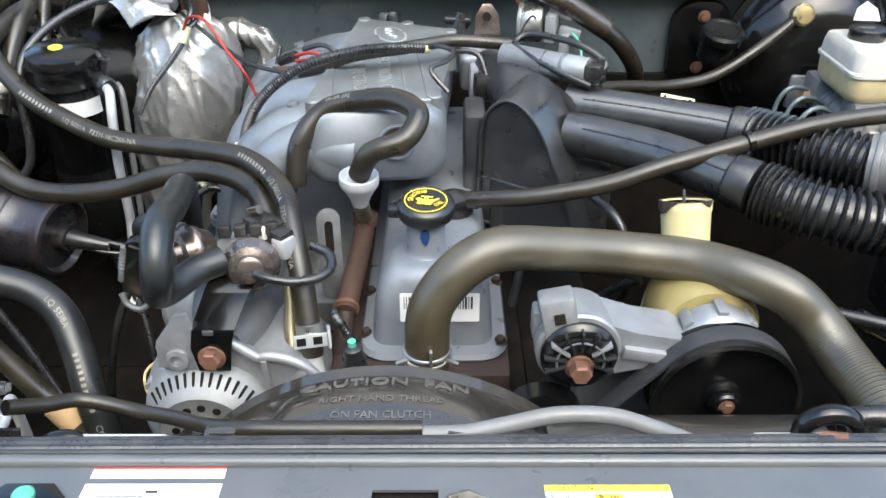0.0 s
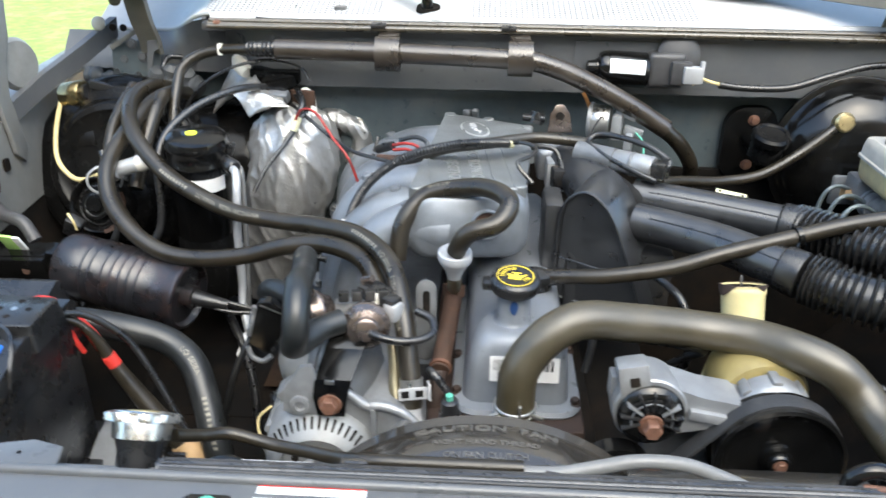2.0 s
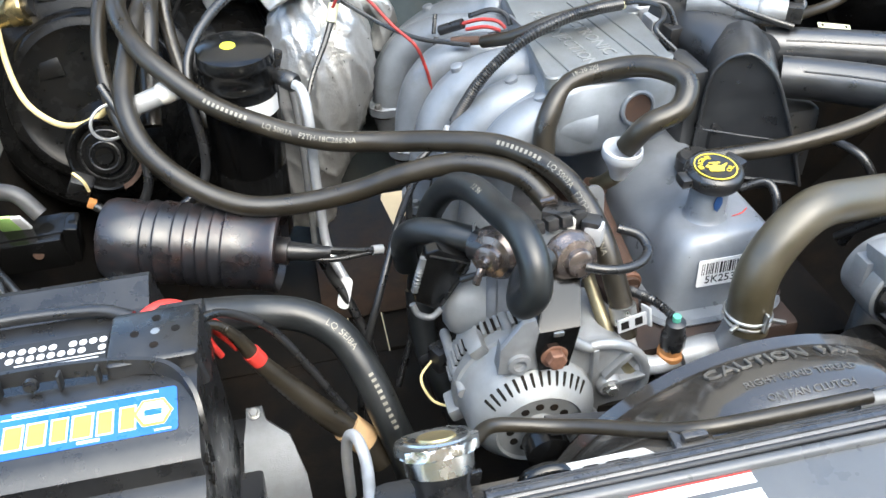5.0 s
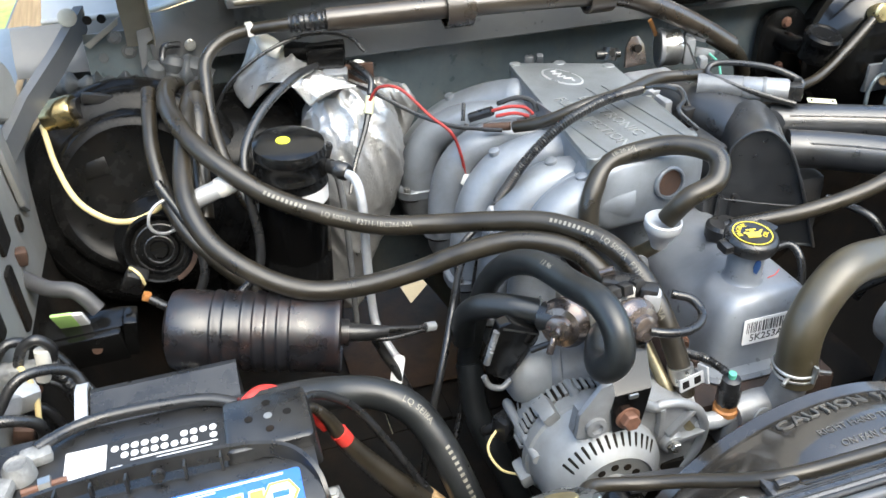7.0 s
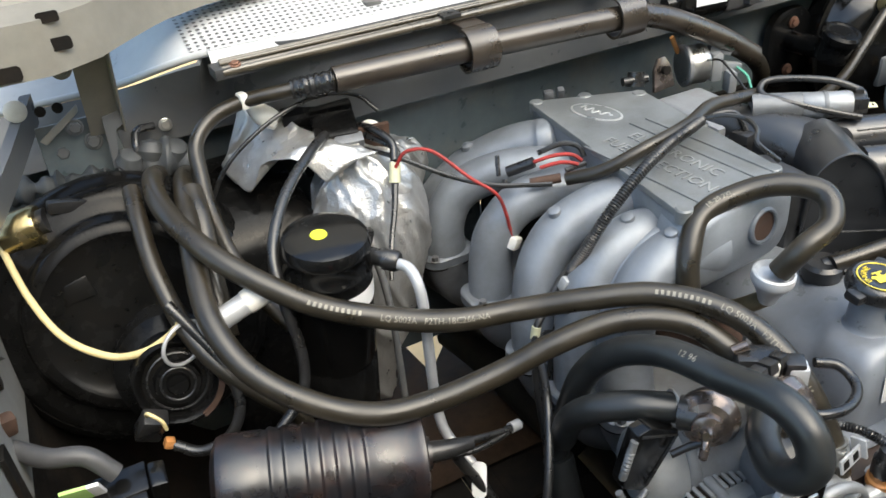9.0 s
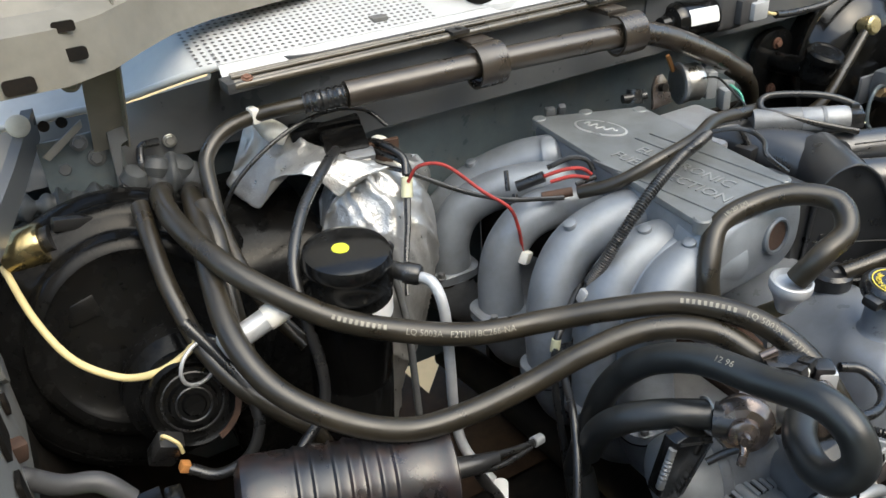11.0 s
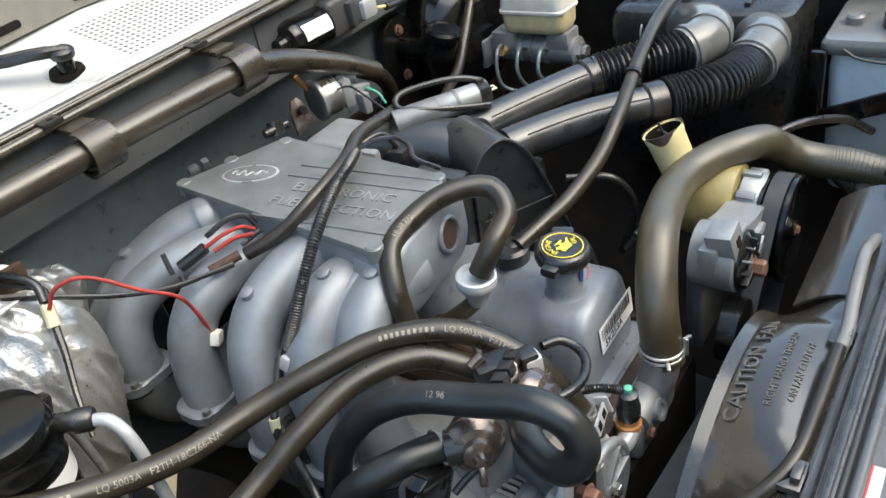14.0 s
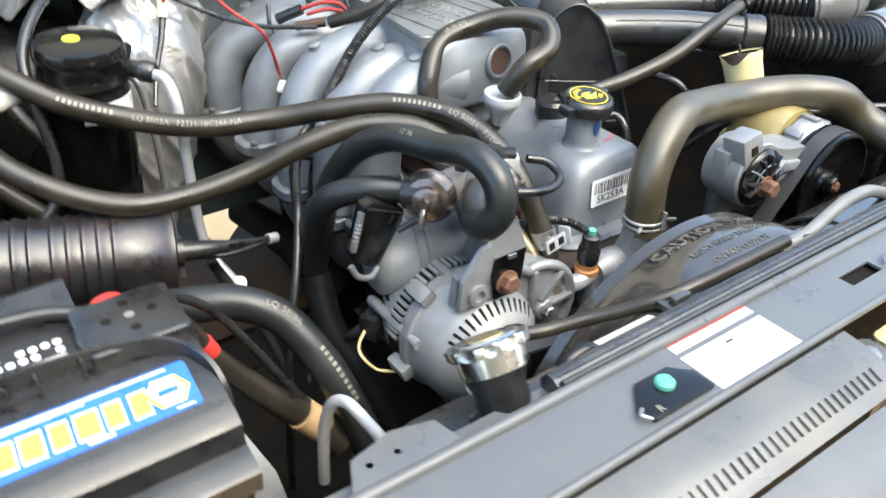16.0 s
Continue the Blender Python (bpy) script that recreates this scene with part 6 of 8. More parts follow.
    m = axis_pose(at, way)
    part("shell", lathe([(r * 0.7, -0.030), (r * 0.80, -0.022), (r, -0.014), (r * 1.04, -0.010), (r * 1.04, -0.007), (r * 0.95, -0.004), (r * 0.80, 0.004), (r * 0.55, 0.006), (r * 0.50, 0.012), (r * 0.34, 0.014), (0, 0.014)], m, 40), BRONZE, t)
    return t, m


t, m = valve_disc("diverter_valve", "bronze-plated vacuum diverter valve with a nipple", (-0.178, 0.686, 1.022), (0.15, -0.95, 0.25), 0.0262, 0.02)
part("nipple", tube([(-0.172, 0.674, 1.022), (-0.156, 0.668, 1.020), (-0.135, 0.668, 1.017), (-0.114, 0.676, 1.016), (-0.103, 0.690, 1.018), (-0.106, 0.706, 1.024), (-0.124, 0.716, 1.028)], 0.0048, 12, 6), BLACKP, t, "thin black vacuum elbow")
part("body", joined(lathe([(0.020, -0.06), (0.022, -0.03), (0.020, -0.022)], m, 28), box((0.05, 0.04, 0.03), m @ pose(-0.01, 0, -0.05), 0.006)), CAST, t)
for i in range(4):
    part("housing_lug", box((0.012, 0.012, 0.014), m @ pose(-0.024 + i * 0.015, 0.030, -0.028), 0.002), BLACKP, t)
t, m = valve_disc("air_valve", "bronze-plated bowl-shaped air valve", (-0.252, 0.712, 1.022), (-0.60, -0.62, 0.18), 0.0262, 0.02)
part("stem", joined(lathe([(0.0065, 0.010), (0.006, 0.018), (0.0045, 0.022), (0, 0.022)], m, 16), tube([(-0.262, 0.702, 1.024), (-0.268, 0.696, 1.017), (-0.272, 0.694, 1.006)], 0.0038, 10, 4)), BRONZE, t)
part("outlet", tube([(-0.245, 0.712, 1.024), (-0.262, 0.735, 1.021)], 0.016, 20, 4), BLACKP, t)
bx = axis_pose((-0.292, 0.768, 0.932), (0.11, -0.03, 0.0))
part("lower_drum", lathe([(0.0, 0), (0.026, 0.002), (0.037, 0.010), (0.041, 0.022), (0.041, 0.046), (0.0400, 0.048)], bx, 40), ALU, t, "pale cast end of the pump")
part("drum_body", lathe([(0.0400, 0.048), (0.0415, 0.050), (0.0415, 0.058), (0.0390, 0.060), (0.0390, 0.112), (0.03, 0.118), (0, 0.118)], bx, 40), CASTGREY, t)
part("hose_clip", tube([(-0.262 + 0.0155 * math.cos(a) * 0.3, 0.742 + 0.0155 * math.cos(a), 1.021 + 0.0155 * math.sin(a)) for a in (2 * math.pi * i / 24 for i in range(25))], 0.0013, 6, 1, False, False), STEEL, t)
t = thing("vacuum_solenoid", (-0.165, 0.735, 1.03), "black vacuum solenoid with white band and bronze plug", "solenoid")
part("body", joined(box((0.040, 0.026, 0.024), pose(-0.172, 0.738, 1.034, 0, 0, -35), 0.004), box((0.018, 0.018, 0.020), pose(-0.152, 0.715, 1.036, 0, 0, -35), 0.003)), BLACKP, t)
part("white_band", box((0.008, 0.027, 0.012), pose(-0.165, 0.728, 1.0395, 0, 0, -35), 0.001), WHITEP, t)
part("vacuum_plug", tube([(-0.190, 0.752, 1.046), (-0.178, 0.746, 1.052)], 0.0050, 12, 3), BRONZE, t)
part("grey_cap", box((0.018, 0.018, 0.022), pose(-0.150, 0.712, 1.030, 0, 0, -35), 0.004), GREYPIPE, t)
t = thing("vacuum_box", (-0.30, 0.76, 0.98), "small flat black vacuum box with a white nozzle", "vacuum box")
flat = Matrix(((1, 0, 0, 0), (0, 0, 1, 0.728), (0, 1, 0, 0), (0, 0, 0, 1)))
part("box_body", prism([(-0.312, 1.024), (-0.300, 1.026), (-0.268, 1.008), (-0.270, 0.996), (-0.298, 0.954), (-0.306, 0.952), (-0.326, 0.966), (-0.327, 0.974)], 0.016, flat, 0.002), GLOSSB, t)
part("lid_rim", tube([(x, 0.728, z) for x, z in ((-0.309, 1.021), (-0.270, 1.004), (-0.300, 0.957))], 0.0016, 8, 1, True, False), BLACKP, t)
part("edge_pipe", tube([(-0.315, 0.730, 1.018), (-0.320, 0.730, 1.000), (-0.326, 0.730, 0.978)], lambda s: 0.0036 + 0.0006 * math.sin(s * 60), 12, 10), CASTGREY, t, "pale ribbed nozzle along the edge")
part("nozzle", tube([(-0.329, 0.730, 0.962), (-0.324, 0.727, 0.950), (-0.311, 0.725, 0.945), (-0.300, 0.727, 0.952)], 0.0034, 14, 5), CASTGREY, t)
part("drain_hose", tube([(-0.280, 0.722, 0.990), (-0.268, 0.716, 0.998), (-0.258, 0.708, 1.006)], 0.0036, 10, 5), BLACKP, t)

t = thing("breather_valve", (-0.084, 0.812, 1.0), "white-capped breather valve on a rusty steel tube", "valve")
m = axis_pose((-0.0845, 0.812, 1.022), (0.02, -0.10, 1))
part("cap", lathe([(0.0085, 0), (0.0115, 0.010), (0.0170, 0.021), (0.0205, 0.026), (0.0215, 0.029), (0.0215, 0.034), (0.0200, 0.037), (0.0170, 0.0365), (0.0150, 0.034), (0.0, 0.034)], m, 40), GREYPIPE, t)
part("cap_ring", lathe([(0.0172, 0.0365), (0.0190, 0.0385), (0.0212, 0.0375)], m, 40, cap=False), GREYPIPE, t)
part("tube", tube([(-0.0846, 0.814, 1.024), (-0.085, 0.838, 1.000), (-0.086, 0.866, 0.976)], 0.0092, 18, 5), OLIVE, t)
part("nut", lathe([(0.0150, -0.008), (0.0150, 0.008)], axis_pose((-0.086, 0.866, 0.974), (-0.03, -0.2, -0.9)), 6), RUST, t)
part("rusty_pipe", tube([(-0.086, 0.868, 0.972), (-0.088, 0.845, 0.958), (-0.091, 0.800, 0.952), (-0.094, 0.760, 0.948), (-0.097, 0.726, 0.940)], 0.0118, 18, 6), RUST, t)
part("flare", lathe([(0.0118, -0.003), (0.0140, -0.002), (0.0140, 0.002), (0.0118, 0.003)], axis_pose((-0.0965, 0.732, 0.9415), (-0.07, -0.85, -0.2)), 20), BOLTRUST, t)
part("lower_pipe", tube([(-0.097, 0.728, 0.940), (-0.101, 0.712, 0.915), (-0.104, 0.705, 0.88)], 0.0100, 16, 4), GRIME, t)

t = thing("lifting_eye", (-0.118, 0.79, 0.93), "flat steel lifting eye with an oval hole", "bracket")
eye = Matrix.Translation((-0.118, 0.792, 0.978)) @ pose(0, 0, 0, 82, 0, 8)
part("plate", prism(rounded(-0.0125, 0.0125, -0.060, 0.048, 0.012), 0.0045, eye, 0.001), CASTGREY, t)
part("slot", prism(rounded(-0.0045, 0.0045, -0.004, 0.034, 0.0044), 0.0008, eye @ pose(0, 0, 0.0043)), DARK, t)


def thermostat():
    t = thing("thermostat_housing", (-0.03, 0.645, 0.88), "cast aluminium thermostat housing with water outlet", "housing")
    part("outlet", tube([(-0.012, 0.643, 0.945), (-0.014, 0.646, 0.92), (-0.020, 0.655, 0.89), (-0.03, 0.67, 0.86)], 0.0195, 26, 6), CAST, t)
    part("casting", joined(span(-0.085, 0.02, 0.64, 0.68, 0.855, 0.905, 0.010, 3), tube([(-0.072, 0.650, 0.902), (-0.045, 0.652, 0.905), (-0.02, 0.655, 0.90)], 0.016, 16, 5)), CAST, t)
    hexbolt("bolt", (-0.066, 0.637, 0.888), (0, -1, 0), 0.006, 0.006, BOLTRUST, t)
    part("eye", lathe([(0.012, 0), (0.012, 0.006), (0.007, 0.006), (0.007, 0.003), (0, 0.003)], axis_pose((-0.045, 0.637, 0.900), (0, -1, 0.3)), 20), CAST, t)
    s = thing("temperature_sensor", (-0.08, 0.652, 0.91), "black temperature sensor plug on a brass collar", "sensor")
    m = axis_pose((-0.080, 0.653, 0.905), (-0.04, -0.05, 1))
    part("collar", lathe([(0.0135, 0), (0.0135, 0.006), (0.0115, 0.008), (0.0115, 0.014)], m, 20), ORANGE, s, "coppery collar")
    part("plug", lathe([(0.011, 0.012), (0.0125, 0.016), (0.0125, 0.032), (0.010, 0.036), (0.010, 0.048), (0.006, 0.050), (0, 0.050)], m, 10), BLACKP, s)
    part("tip", lathe([(0.0042, 0.050), (0.0042, 0.056), (0, 0.057)], m, 12), GREENM, s)
    part("conduit", tube(curve_points([(-0.080, 0.655, 0.953), (-0.095, 0.675, 0.962), (-0.105, 0.70, 0.955), (-0.11, 0.735, 0.935)], 30), lambda q: 0.0045 + 0.0007 * math.sin(q * 200), 10, 1, True, False), BLACKP, s)


thermostat()

# ---- fan shroud and radiator ----
def fan_shroud():
    t = thing("fan_shroud", (-0.043, 0.52, 0.9), "black plastic fan shroud with a moulded warning", "fan shroud")
    XC, ZC, R = -0.043, 0.789, 0.207
    def ring(x):
        d = R * R - (x - XC) ** 2
        return ZC + (math.sqrt(d) if d > 0.012 else math.sqrt(0.012) - (abs(x - XC) - math.sqrt(R * R - 0.012)) * 1.6)
    def f(x, v):
        y = 0.478 + 0.078 * v
        e = v * v * (3 - 2 * v)
        zr = max(ring(x), 0.70)
        return Vector((x, y, 0.996 + (zr - 0.996) * e + 0.010 * math.sin(v * math.pi) * (1 if zr > 0.98 else 0.3)))
    part("dome", sheet(f, steps(-0.36, 0.31, 67), steps(0, 1, 14), 0.003), SHROUD, t, smooth=60)
    part("ring_edge", loft([[Vector((XC + (R + a) * math.cos(q), 0.556 + b, ZC + (R + a) * math.sin(q))) for a, b in ((-0.003, 0), (0.002, 0), (0.003, 0.012), (-0.004, 0.012))] for q in (radians(d) for d in range(20, 161, 4))]), SHROUD, t)
    part("side_shelf", sheet(lambda u, v: Vector((u, 0.480 + 0.060 * v, 0.9985 - 0.030 * v * v)), steps(0.085, 0.300, 16), steps(0, 1, 6), 0.003), SHROUD, t)
    part("rail", span(-0.37, 0.335, 0.463, 0.482, 0.975, 0.999, 0.003), SHROUD, t)
    part("front_wall", span(-0.37, 0.335, 0.482, 0.487, 0.62, 0.985, 0.002), SHROUD, t)
    def put(x, v, co, size):
        p = f(x + co.x, v)
        q = f(x + co.x, v + 0.02)
        r = f(x + co.x + 0.002, v)
        up = (q - p).normalized()
        ns = (r - p).cross(up).normalized()
        return p + up * co.y + ns * (0.0004 + max(co.z, 0) * 2.6)
    part("lettering", joined(writing("CAUTION  FAN", 0.0200, None, 0.0008, spacing=1.0, bend=lambda co: put(-0.043, 0.84, co, 1)), writing("RIGHT HAND THREAD", 0.0098, None, 0.0002, spacing=1.0, bend=lambda co: put(-0.043, 0.52, co, 1)), writing("ON FAN CLUTCH", 0.0098, None, 0.0002, spacing=1.0, bend=lambda co: put(-0.043, 0.31, co, 1))), SHROUDMARK, t, "moulded warning words")
    for x in (-0.158, 0.018):
        part("clip", joined(span(x - 0.016, x + 0.016, 0.472, 0.492, 0.999, 1.006, 0.002), span(x - 0.010, x + 0.010, 0.474, 0.482, 1.006, 1.013, 0.002)), SHROUD, t)
        part("clip_slot", span(x - 0.006, x + 0.006, 0.4705, 0.4735, 1.001, 1.0045), DARK, t)


fan_shroud()


def radiator():
    t = thing("radiator", (0, 0.48, 0.7), "dark finned radiator behind the support panel", "radiator")
    part("core", span(-0.39, 0.33, 0.465, 0.4825, 0.45, 0.974, 0.004), DARK, t)
    part("side_tank", span(-0.40, -0.33, 0.484, 0.535, 0.45, 0.955, 0.010), BLACKP, t)
    part("side_tank", span(0.335, 0.41, 0.465, 0.535, 0.45, 0.965, 0.010), BLACKP, t)
    m = axis_pose((-0.353, 0.448, 0.974), (0.02, 0.58, 0.82))
    part("filler_neck", lathe([(0.022, -0.012), (0.020, 0.0), (0.020, 0.050), (0.023, 0.058), (0.0245, 0.062), (0.0245, 0.068)], m, 36), BLACKP, t)
    part("neck_tab", box((0.016, 0.004, 0.05), pose(-0.330, 0.492, 0.975, 0, 8, 10), 0.001), BLACKP, t)
    part("top_edge", tube([(-0.30, 0.470, 0.985), (-0.25, 0.468, 0.995), (-0.22, 0.468, 0.995), (-0.15, 0.467, 0.998)], 0.004, 8, 4), GREYPIPE, t)
    part("hook", tube([(-0.295, 0.472, 0.985), (-0.288, 0.474, 1.004), (-0.268, 0.474, 1.008), (-0.255, 0.472, 0.998)], 0.0065, 12, 6), GLOSSB, t)

    return t


RADIATOR = radiator()
m = axis_pose((-0.352, 0.485, 1.029), (0.02, 0.60, 0.80))
poly = []
for i in range(48):
    a = 2 * math.pi * i / 48
    r = 0.0300 + 0.0016 * math.sin(a * 10) + (0.004 if abs(math.sin(a + 0.5)) > 0.94 else 0)
    poly.append((r * math.cos(a), r * math.sin(a)))
cp = part("cap", prism(poly, 0.008, m @ pose(0, 0, 0.009), 0.0018, 2), CHROME, RADIATOR, "chromed pressure cap")
part("bell", lathe([(0.0245, -0.006), (0.0255, 0.006), (0.0255, 0.010)], m, 40), CHROME, cp)
part("top_disc", lathe([(0.0250, 0.0172), (0.0235, 0.0185), (0.016, 0.0180), (0.015, 0.0174), (0, 0.0174)], m, 40), CHROME, cp)
part("centre", lathe([(0.0145, 0.0176), (0.0135, 0.0190), (0.004, 0.0194), (0, 0.0188)], m, 32), BRASS, cp, "brass-coloured centre disc")
hose("overflow_tube", "black rubber overflow tube from the radiator neck", [(-0.332, 0.505, 1.010), (-0.315, 0.528, 0.992), (-0.294, 0.547, 0.980), (-0.249, 0.542, 0.972), (-0.215, 0.526, 0.980), (-0.191, 0.509, 0.990), (-0.168, 0.492, 1.002), (-0.14, 0.482, 1.010), (-0.08, 0.480, 1.0115), (-0.01, 0.480, 1.0115)], 0.0062)
hose("overflow_tube", "dark grey overflow tube arching out of its clip", [(-0.02, 0.480, 1.006), (0.02, 0.479, 1.008), (0.055, 0.482, 1.014), (0.09, 0.484, 1.021), (0.13, 0.486, 1.018), (0.165, 0.485, 1.006), (0.20, 0.484, 0.990)], 0.0064, PALEHOSE)
t = thing("radiator_mount", (0.295, 0.455, 1.02), "black rubber radiator mount with a bolt", "mount")
part("hook", tube([(0.268, 0.474, 1.008), (0.270, 0.474, 1.022), (0.282, 0.473, 1.031), (0.297, 0.472, 1.030), (0.306, 0.471, 1.020), (0.306, 0.470, 1.008)], 0.0075, 12, 6), GLOSSB, t)
part("bolt", tube([(0.275, 0.462, 1.020), (0.292, 0.455, 1.024)], 0.005, 8, 3), BOLTRUST, t)
part("plate", span(0.20, 0.31, 0.452, 0.470, 1.009, 1.0135, 0.001), GREYPIPE, t)
hose("overflow_tube", "grey-green hose at the corner of the support", [(0.30, 0.49, 1.01), (0.33, 0.485, 1.018), (0.37, 0.48, 1.015), (0.42, 0.475, 1.00)], 0.0085, BLACKP)

# ---- passenger side of the bay ----
def accumulator():
    t = thing("accumulator", (-0.477, 1.045, 0.86), "gloss black refrigerant accumulator can with a yellow dot", "canister")
    m = axis_pose((-0.483, 1.052, 0.85), (0.012, -0.026, 0.28))
    part("can", lathe([(0.030, 0), (0.043, 0.010), (0.0445, 0.02), (0.0445, 0.115), (0.0430, 0.118), (0.0430, 0.124), (0.0445, 0.127), (0.0445, 0.205), (0.0452, 0.207), (0.0452, 0.224), (0.0440, 0.2255), (0.0440, 0.238), (0.0462, 0.240), (0.0462, 0.243), (0.0446, 0.245), (0.0446, 0.262), (0.0458, 0.264), (0.0458, 0.269), (0.0430, 0.2775), (0.035, 0.2805), (0, 0.2815)], m, 52), GLOSSB, t)
    part("paint_dot", lathe([(0.0088, 0.2814), (0.0082, 0.2824), (0, 0.2826)], m @ pose(-0.006, 0.002, 0), 24), LIME, t, "yellow paint dot")
    bm = bmesh.new()
    rows = [[m @ Vector((0.0455 * math.cos(radians(a)), 0.0455 * math.sin(radians(a)), z)) for z in (0.2045, 0.2265)] for a in turned(m, (0.45, -1, 0), 44)]
    vs = [[bm.verts.new(p) for p in r] for r in rows]
    for a, b in zip(vs, vs[1:]):
        bm.faces.new((a[0], b[0], b[1], a[1]))
    part("label", bm, PAPER, t)
    pr = part("port", tube([(-0.440, 1.030, 1.094), (-0.425, 1.012, 1.092), (-0.410, 0.996, 1.090)], 0.0095, 16, 5), BLACKP, t)
    part("cap", lathe([(0.0115, 0), (0.0115, 0.014), (0.009, 0.017), (0, 0.017)], axis_pose((-0.420, 1.006, 1.091), (0.7, -0.7, -0.1)), 10), BLACKP, pr)
    part("switch", joined(box((0.016, 0.014, 0.020), pose(-0.428, 1.035, 1.105, 0, 20, 0), 0.003)), BLACKP, t)
    return t


accumulator()
hose("refrigerant_pipe", "bare grey aluminium refrigerant pipe", [(-0.414, 0.998, 1.089), (-0.403, 0.980, 1.086), (-0.400, 0.965, 1.060), (-0.402, 0.957, 1.00), (-0.402, 0.955, 0.93), (-0.400, 0.94, 0.89), (-0.385, 0.91, 0.86)], 0.0058, GREYPIPE, "pipe")
hose("refrigerant_pipe", "second grey pipe behind the accumulator", [(-0.425, 1.060, 1.07), (-0.415, 1.045, 1.06), (-0.412, 1.03, 1.0), (-0.414, 1.02, 0.90), (-0.416, 1.01, 0.82)], 0.0042, ELBOW, "pipe")
t = thing("evaporator_case", (-0.47, 1.2, 0.8), "black plastic evaporator case against the firewall", "evaporator case")
part("case", loft([[Vector((x, y, z)) for x, y in rounded(-0.59 + g, -0.425 - g, 1.185 + h, 1.370, 0.02)] for g, h, z in ((0, -0.02, 0.78), (0, -0.02, 1.03), (0.006, -0.005, 1.060), (0.02, 0.05, 1.095))]), MOTOR, t)
part("relay", joined(box((0.052, 0.040, 0.034), pose(-0.390, 1.204, 1.150, 25, 0, -12), 0.005), box((0.085, 0.022, 0.022), pose(-0.400, 1.236, 1.166, 10, 0, -8), 0.004), box((0.03, 0.03, 0.05), pose(-0.415, 1.225, 1.122, 15, 0, -10), 0.004)), MOTOR, t)
part("relay_bracket", box((0.05, 0.006, 0.05), pose(-0.352, 1.196, 1.128, 10, 0, -8), 0.001), RUST, t)
part("relay_plug", box((0.034, 0.016, 0.016), pose(-0.383, 1.178, 1.146, 25, 0, -12), 0.003), CASTGREY, t)
part("plug_slot", box((0.018, 0.002, 0.007), pose(-0.383, 1.1705, 1.1425, 25, 0, -12), 0.0005), AGED, t)


def foil_duct():
    t = thing("heat_shield", (-0.37, 1.2, 0.85), "crumpled silver foil wrapped round the heater case", "heat shield")
    def wrap(path, rad, seed, nu=110, nv=84, squash=1.0):
        line = curve_points(path, nu // (len(path) - 1))
        fr = frames(line)
        rings = []
        for i, (c, (d, a, b)) in enumerate(zip(line, fr)):
            s = i / (len(line) - 1)
            ring = []
            for j in range(nv):
                q = 2 * math.pi * j / nv
                o = a * math.cos(q) + b * math.sin(q) * squash
                p = c + o * rad(s)
                v = Vector((p.x + 0.30 * p.z, p.y, p.z * 0.22))
                crease = (1 - abs(noise.noise(v * 24 + Vector((seed, 0, 0))))) ** 7 * 0.0075 + (1 - abs(noise.noise(v * 60 + Vector((0, seed, 0))))) ** 6 * 0.0030
                ring.append(p + o * (crease + noise.noise(v * 13) * 0.007 - 0.006))
            rings.append(ring)
        return loft(rings)
    part("main_wrap", wrap([(-0.392, 1.235, 1.085), (-0.384, 1.220, 1.080), (-0.376, 1.206, 1.070), (-0.369, 1.192, 1.045), (-0.373, 1.182, 1.005), (-0.394, 1.180, 0.93), (-0.412, 1.178, 0.86), (-0.418, 1.176, 0.79)], lambda s: 0.036 + 0.038 * min(1, s * 3.0) ** 0.8 - 0.026 * max(0, s - 0.62) / 0.38, 3, 160, 130), FOIL, t, smooth=180)
    part("top_fold", wrap([(-0.396, 1.215, 1.085), (-0.370, 1.200, 1.102), (-0.342, 1.198, 1.110), (-0.320, 1.205, 1.100), (-0.308, 1.205, 1.05)], lambda s: 0.014 + 0.006 * math.sin(s * 3), 31, 60, 40, 0.6), FOIL, t, smooth=180)
    left = curve_points([(-0.482, 1.282, 1.176), (-0.505, 1.277, 1.132), (-0.517, 1.278, 1.110), (-0.503, 1.206, 1.104), (-0.484, 1.196, 1.138), (-0.450, 1.168, 1.142), (-0.425, 1.150, 1.115)], 8)
    right = curve_points([(-0.462, 1.284, 1.181), (-0.450, 1.262, 1.172), (-0.436, 1.238, 1.164), (-0.422, 1.216, 1.156), (-0.406, 1.196, 1.150), (-0.388, 1.176, 1.144), (-0.360, 1.152, 1.135)], 8)
    def upper(u, v):
        i = int(u * 48)
        a, b = left[i], right[i]
        p = a.lerp(b, v)
        q = Vector((p.x, p.y, p.z * 0.7))
        crease = (1 - abs(noise.noise(q * 30))) ** 6 * 0.004 + (1 - abs(noise.noise(q * 70))) ** 5 * 0.0012
        return p + Vector((0, -0.5, 0.86)) * (crease + 0.008 * math.sin(math.pi * v) + 0.003 * noise.noise(q * 15))
    part("upper_strip", sheet(upper, steps(0, 1, 48), steps(0, 1, 36), 0.0012), FOIL, t, smooth=180)
    part("rear_fold", wrap([(-0.350, 1.285, 1.070), (-0.312, 1.285, 1.078), (-0.276, 1.283, 1.066), (-0.266, 1.280, 1.040), (-0.280, 1.275, 1.000)], lambda s: 0.030 + 0.004 * math.sin(s * 5), 43, 80, 60, 0.7), FOIL, t, smooth=180)
    part("torn_hole", prism(rounded(-0.007, 0.007, -0.010, 0.010, 0.006, 3), 0.003, Matrix.Translation((-0.305, 1.251, 1.062)) @ pose(0, 0, 0, 90, 0, 10)), DARK, t, "dark torn hole")
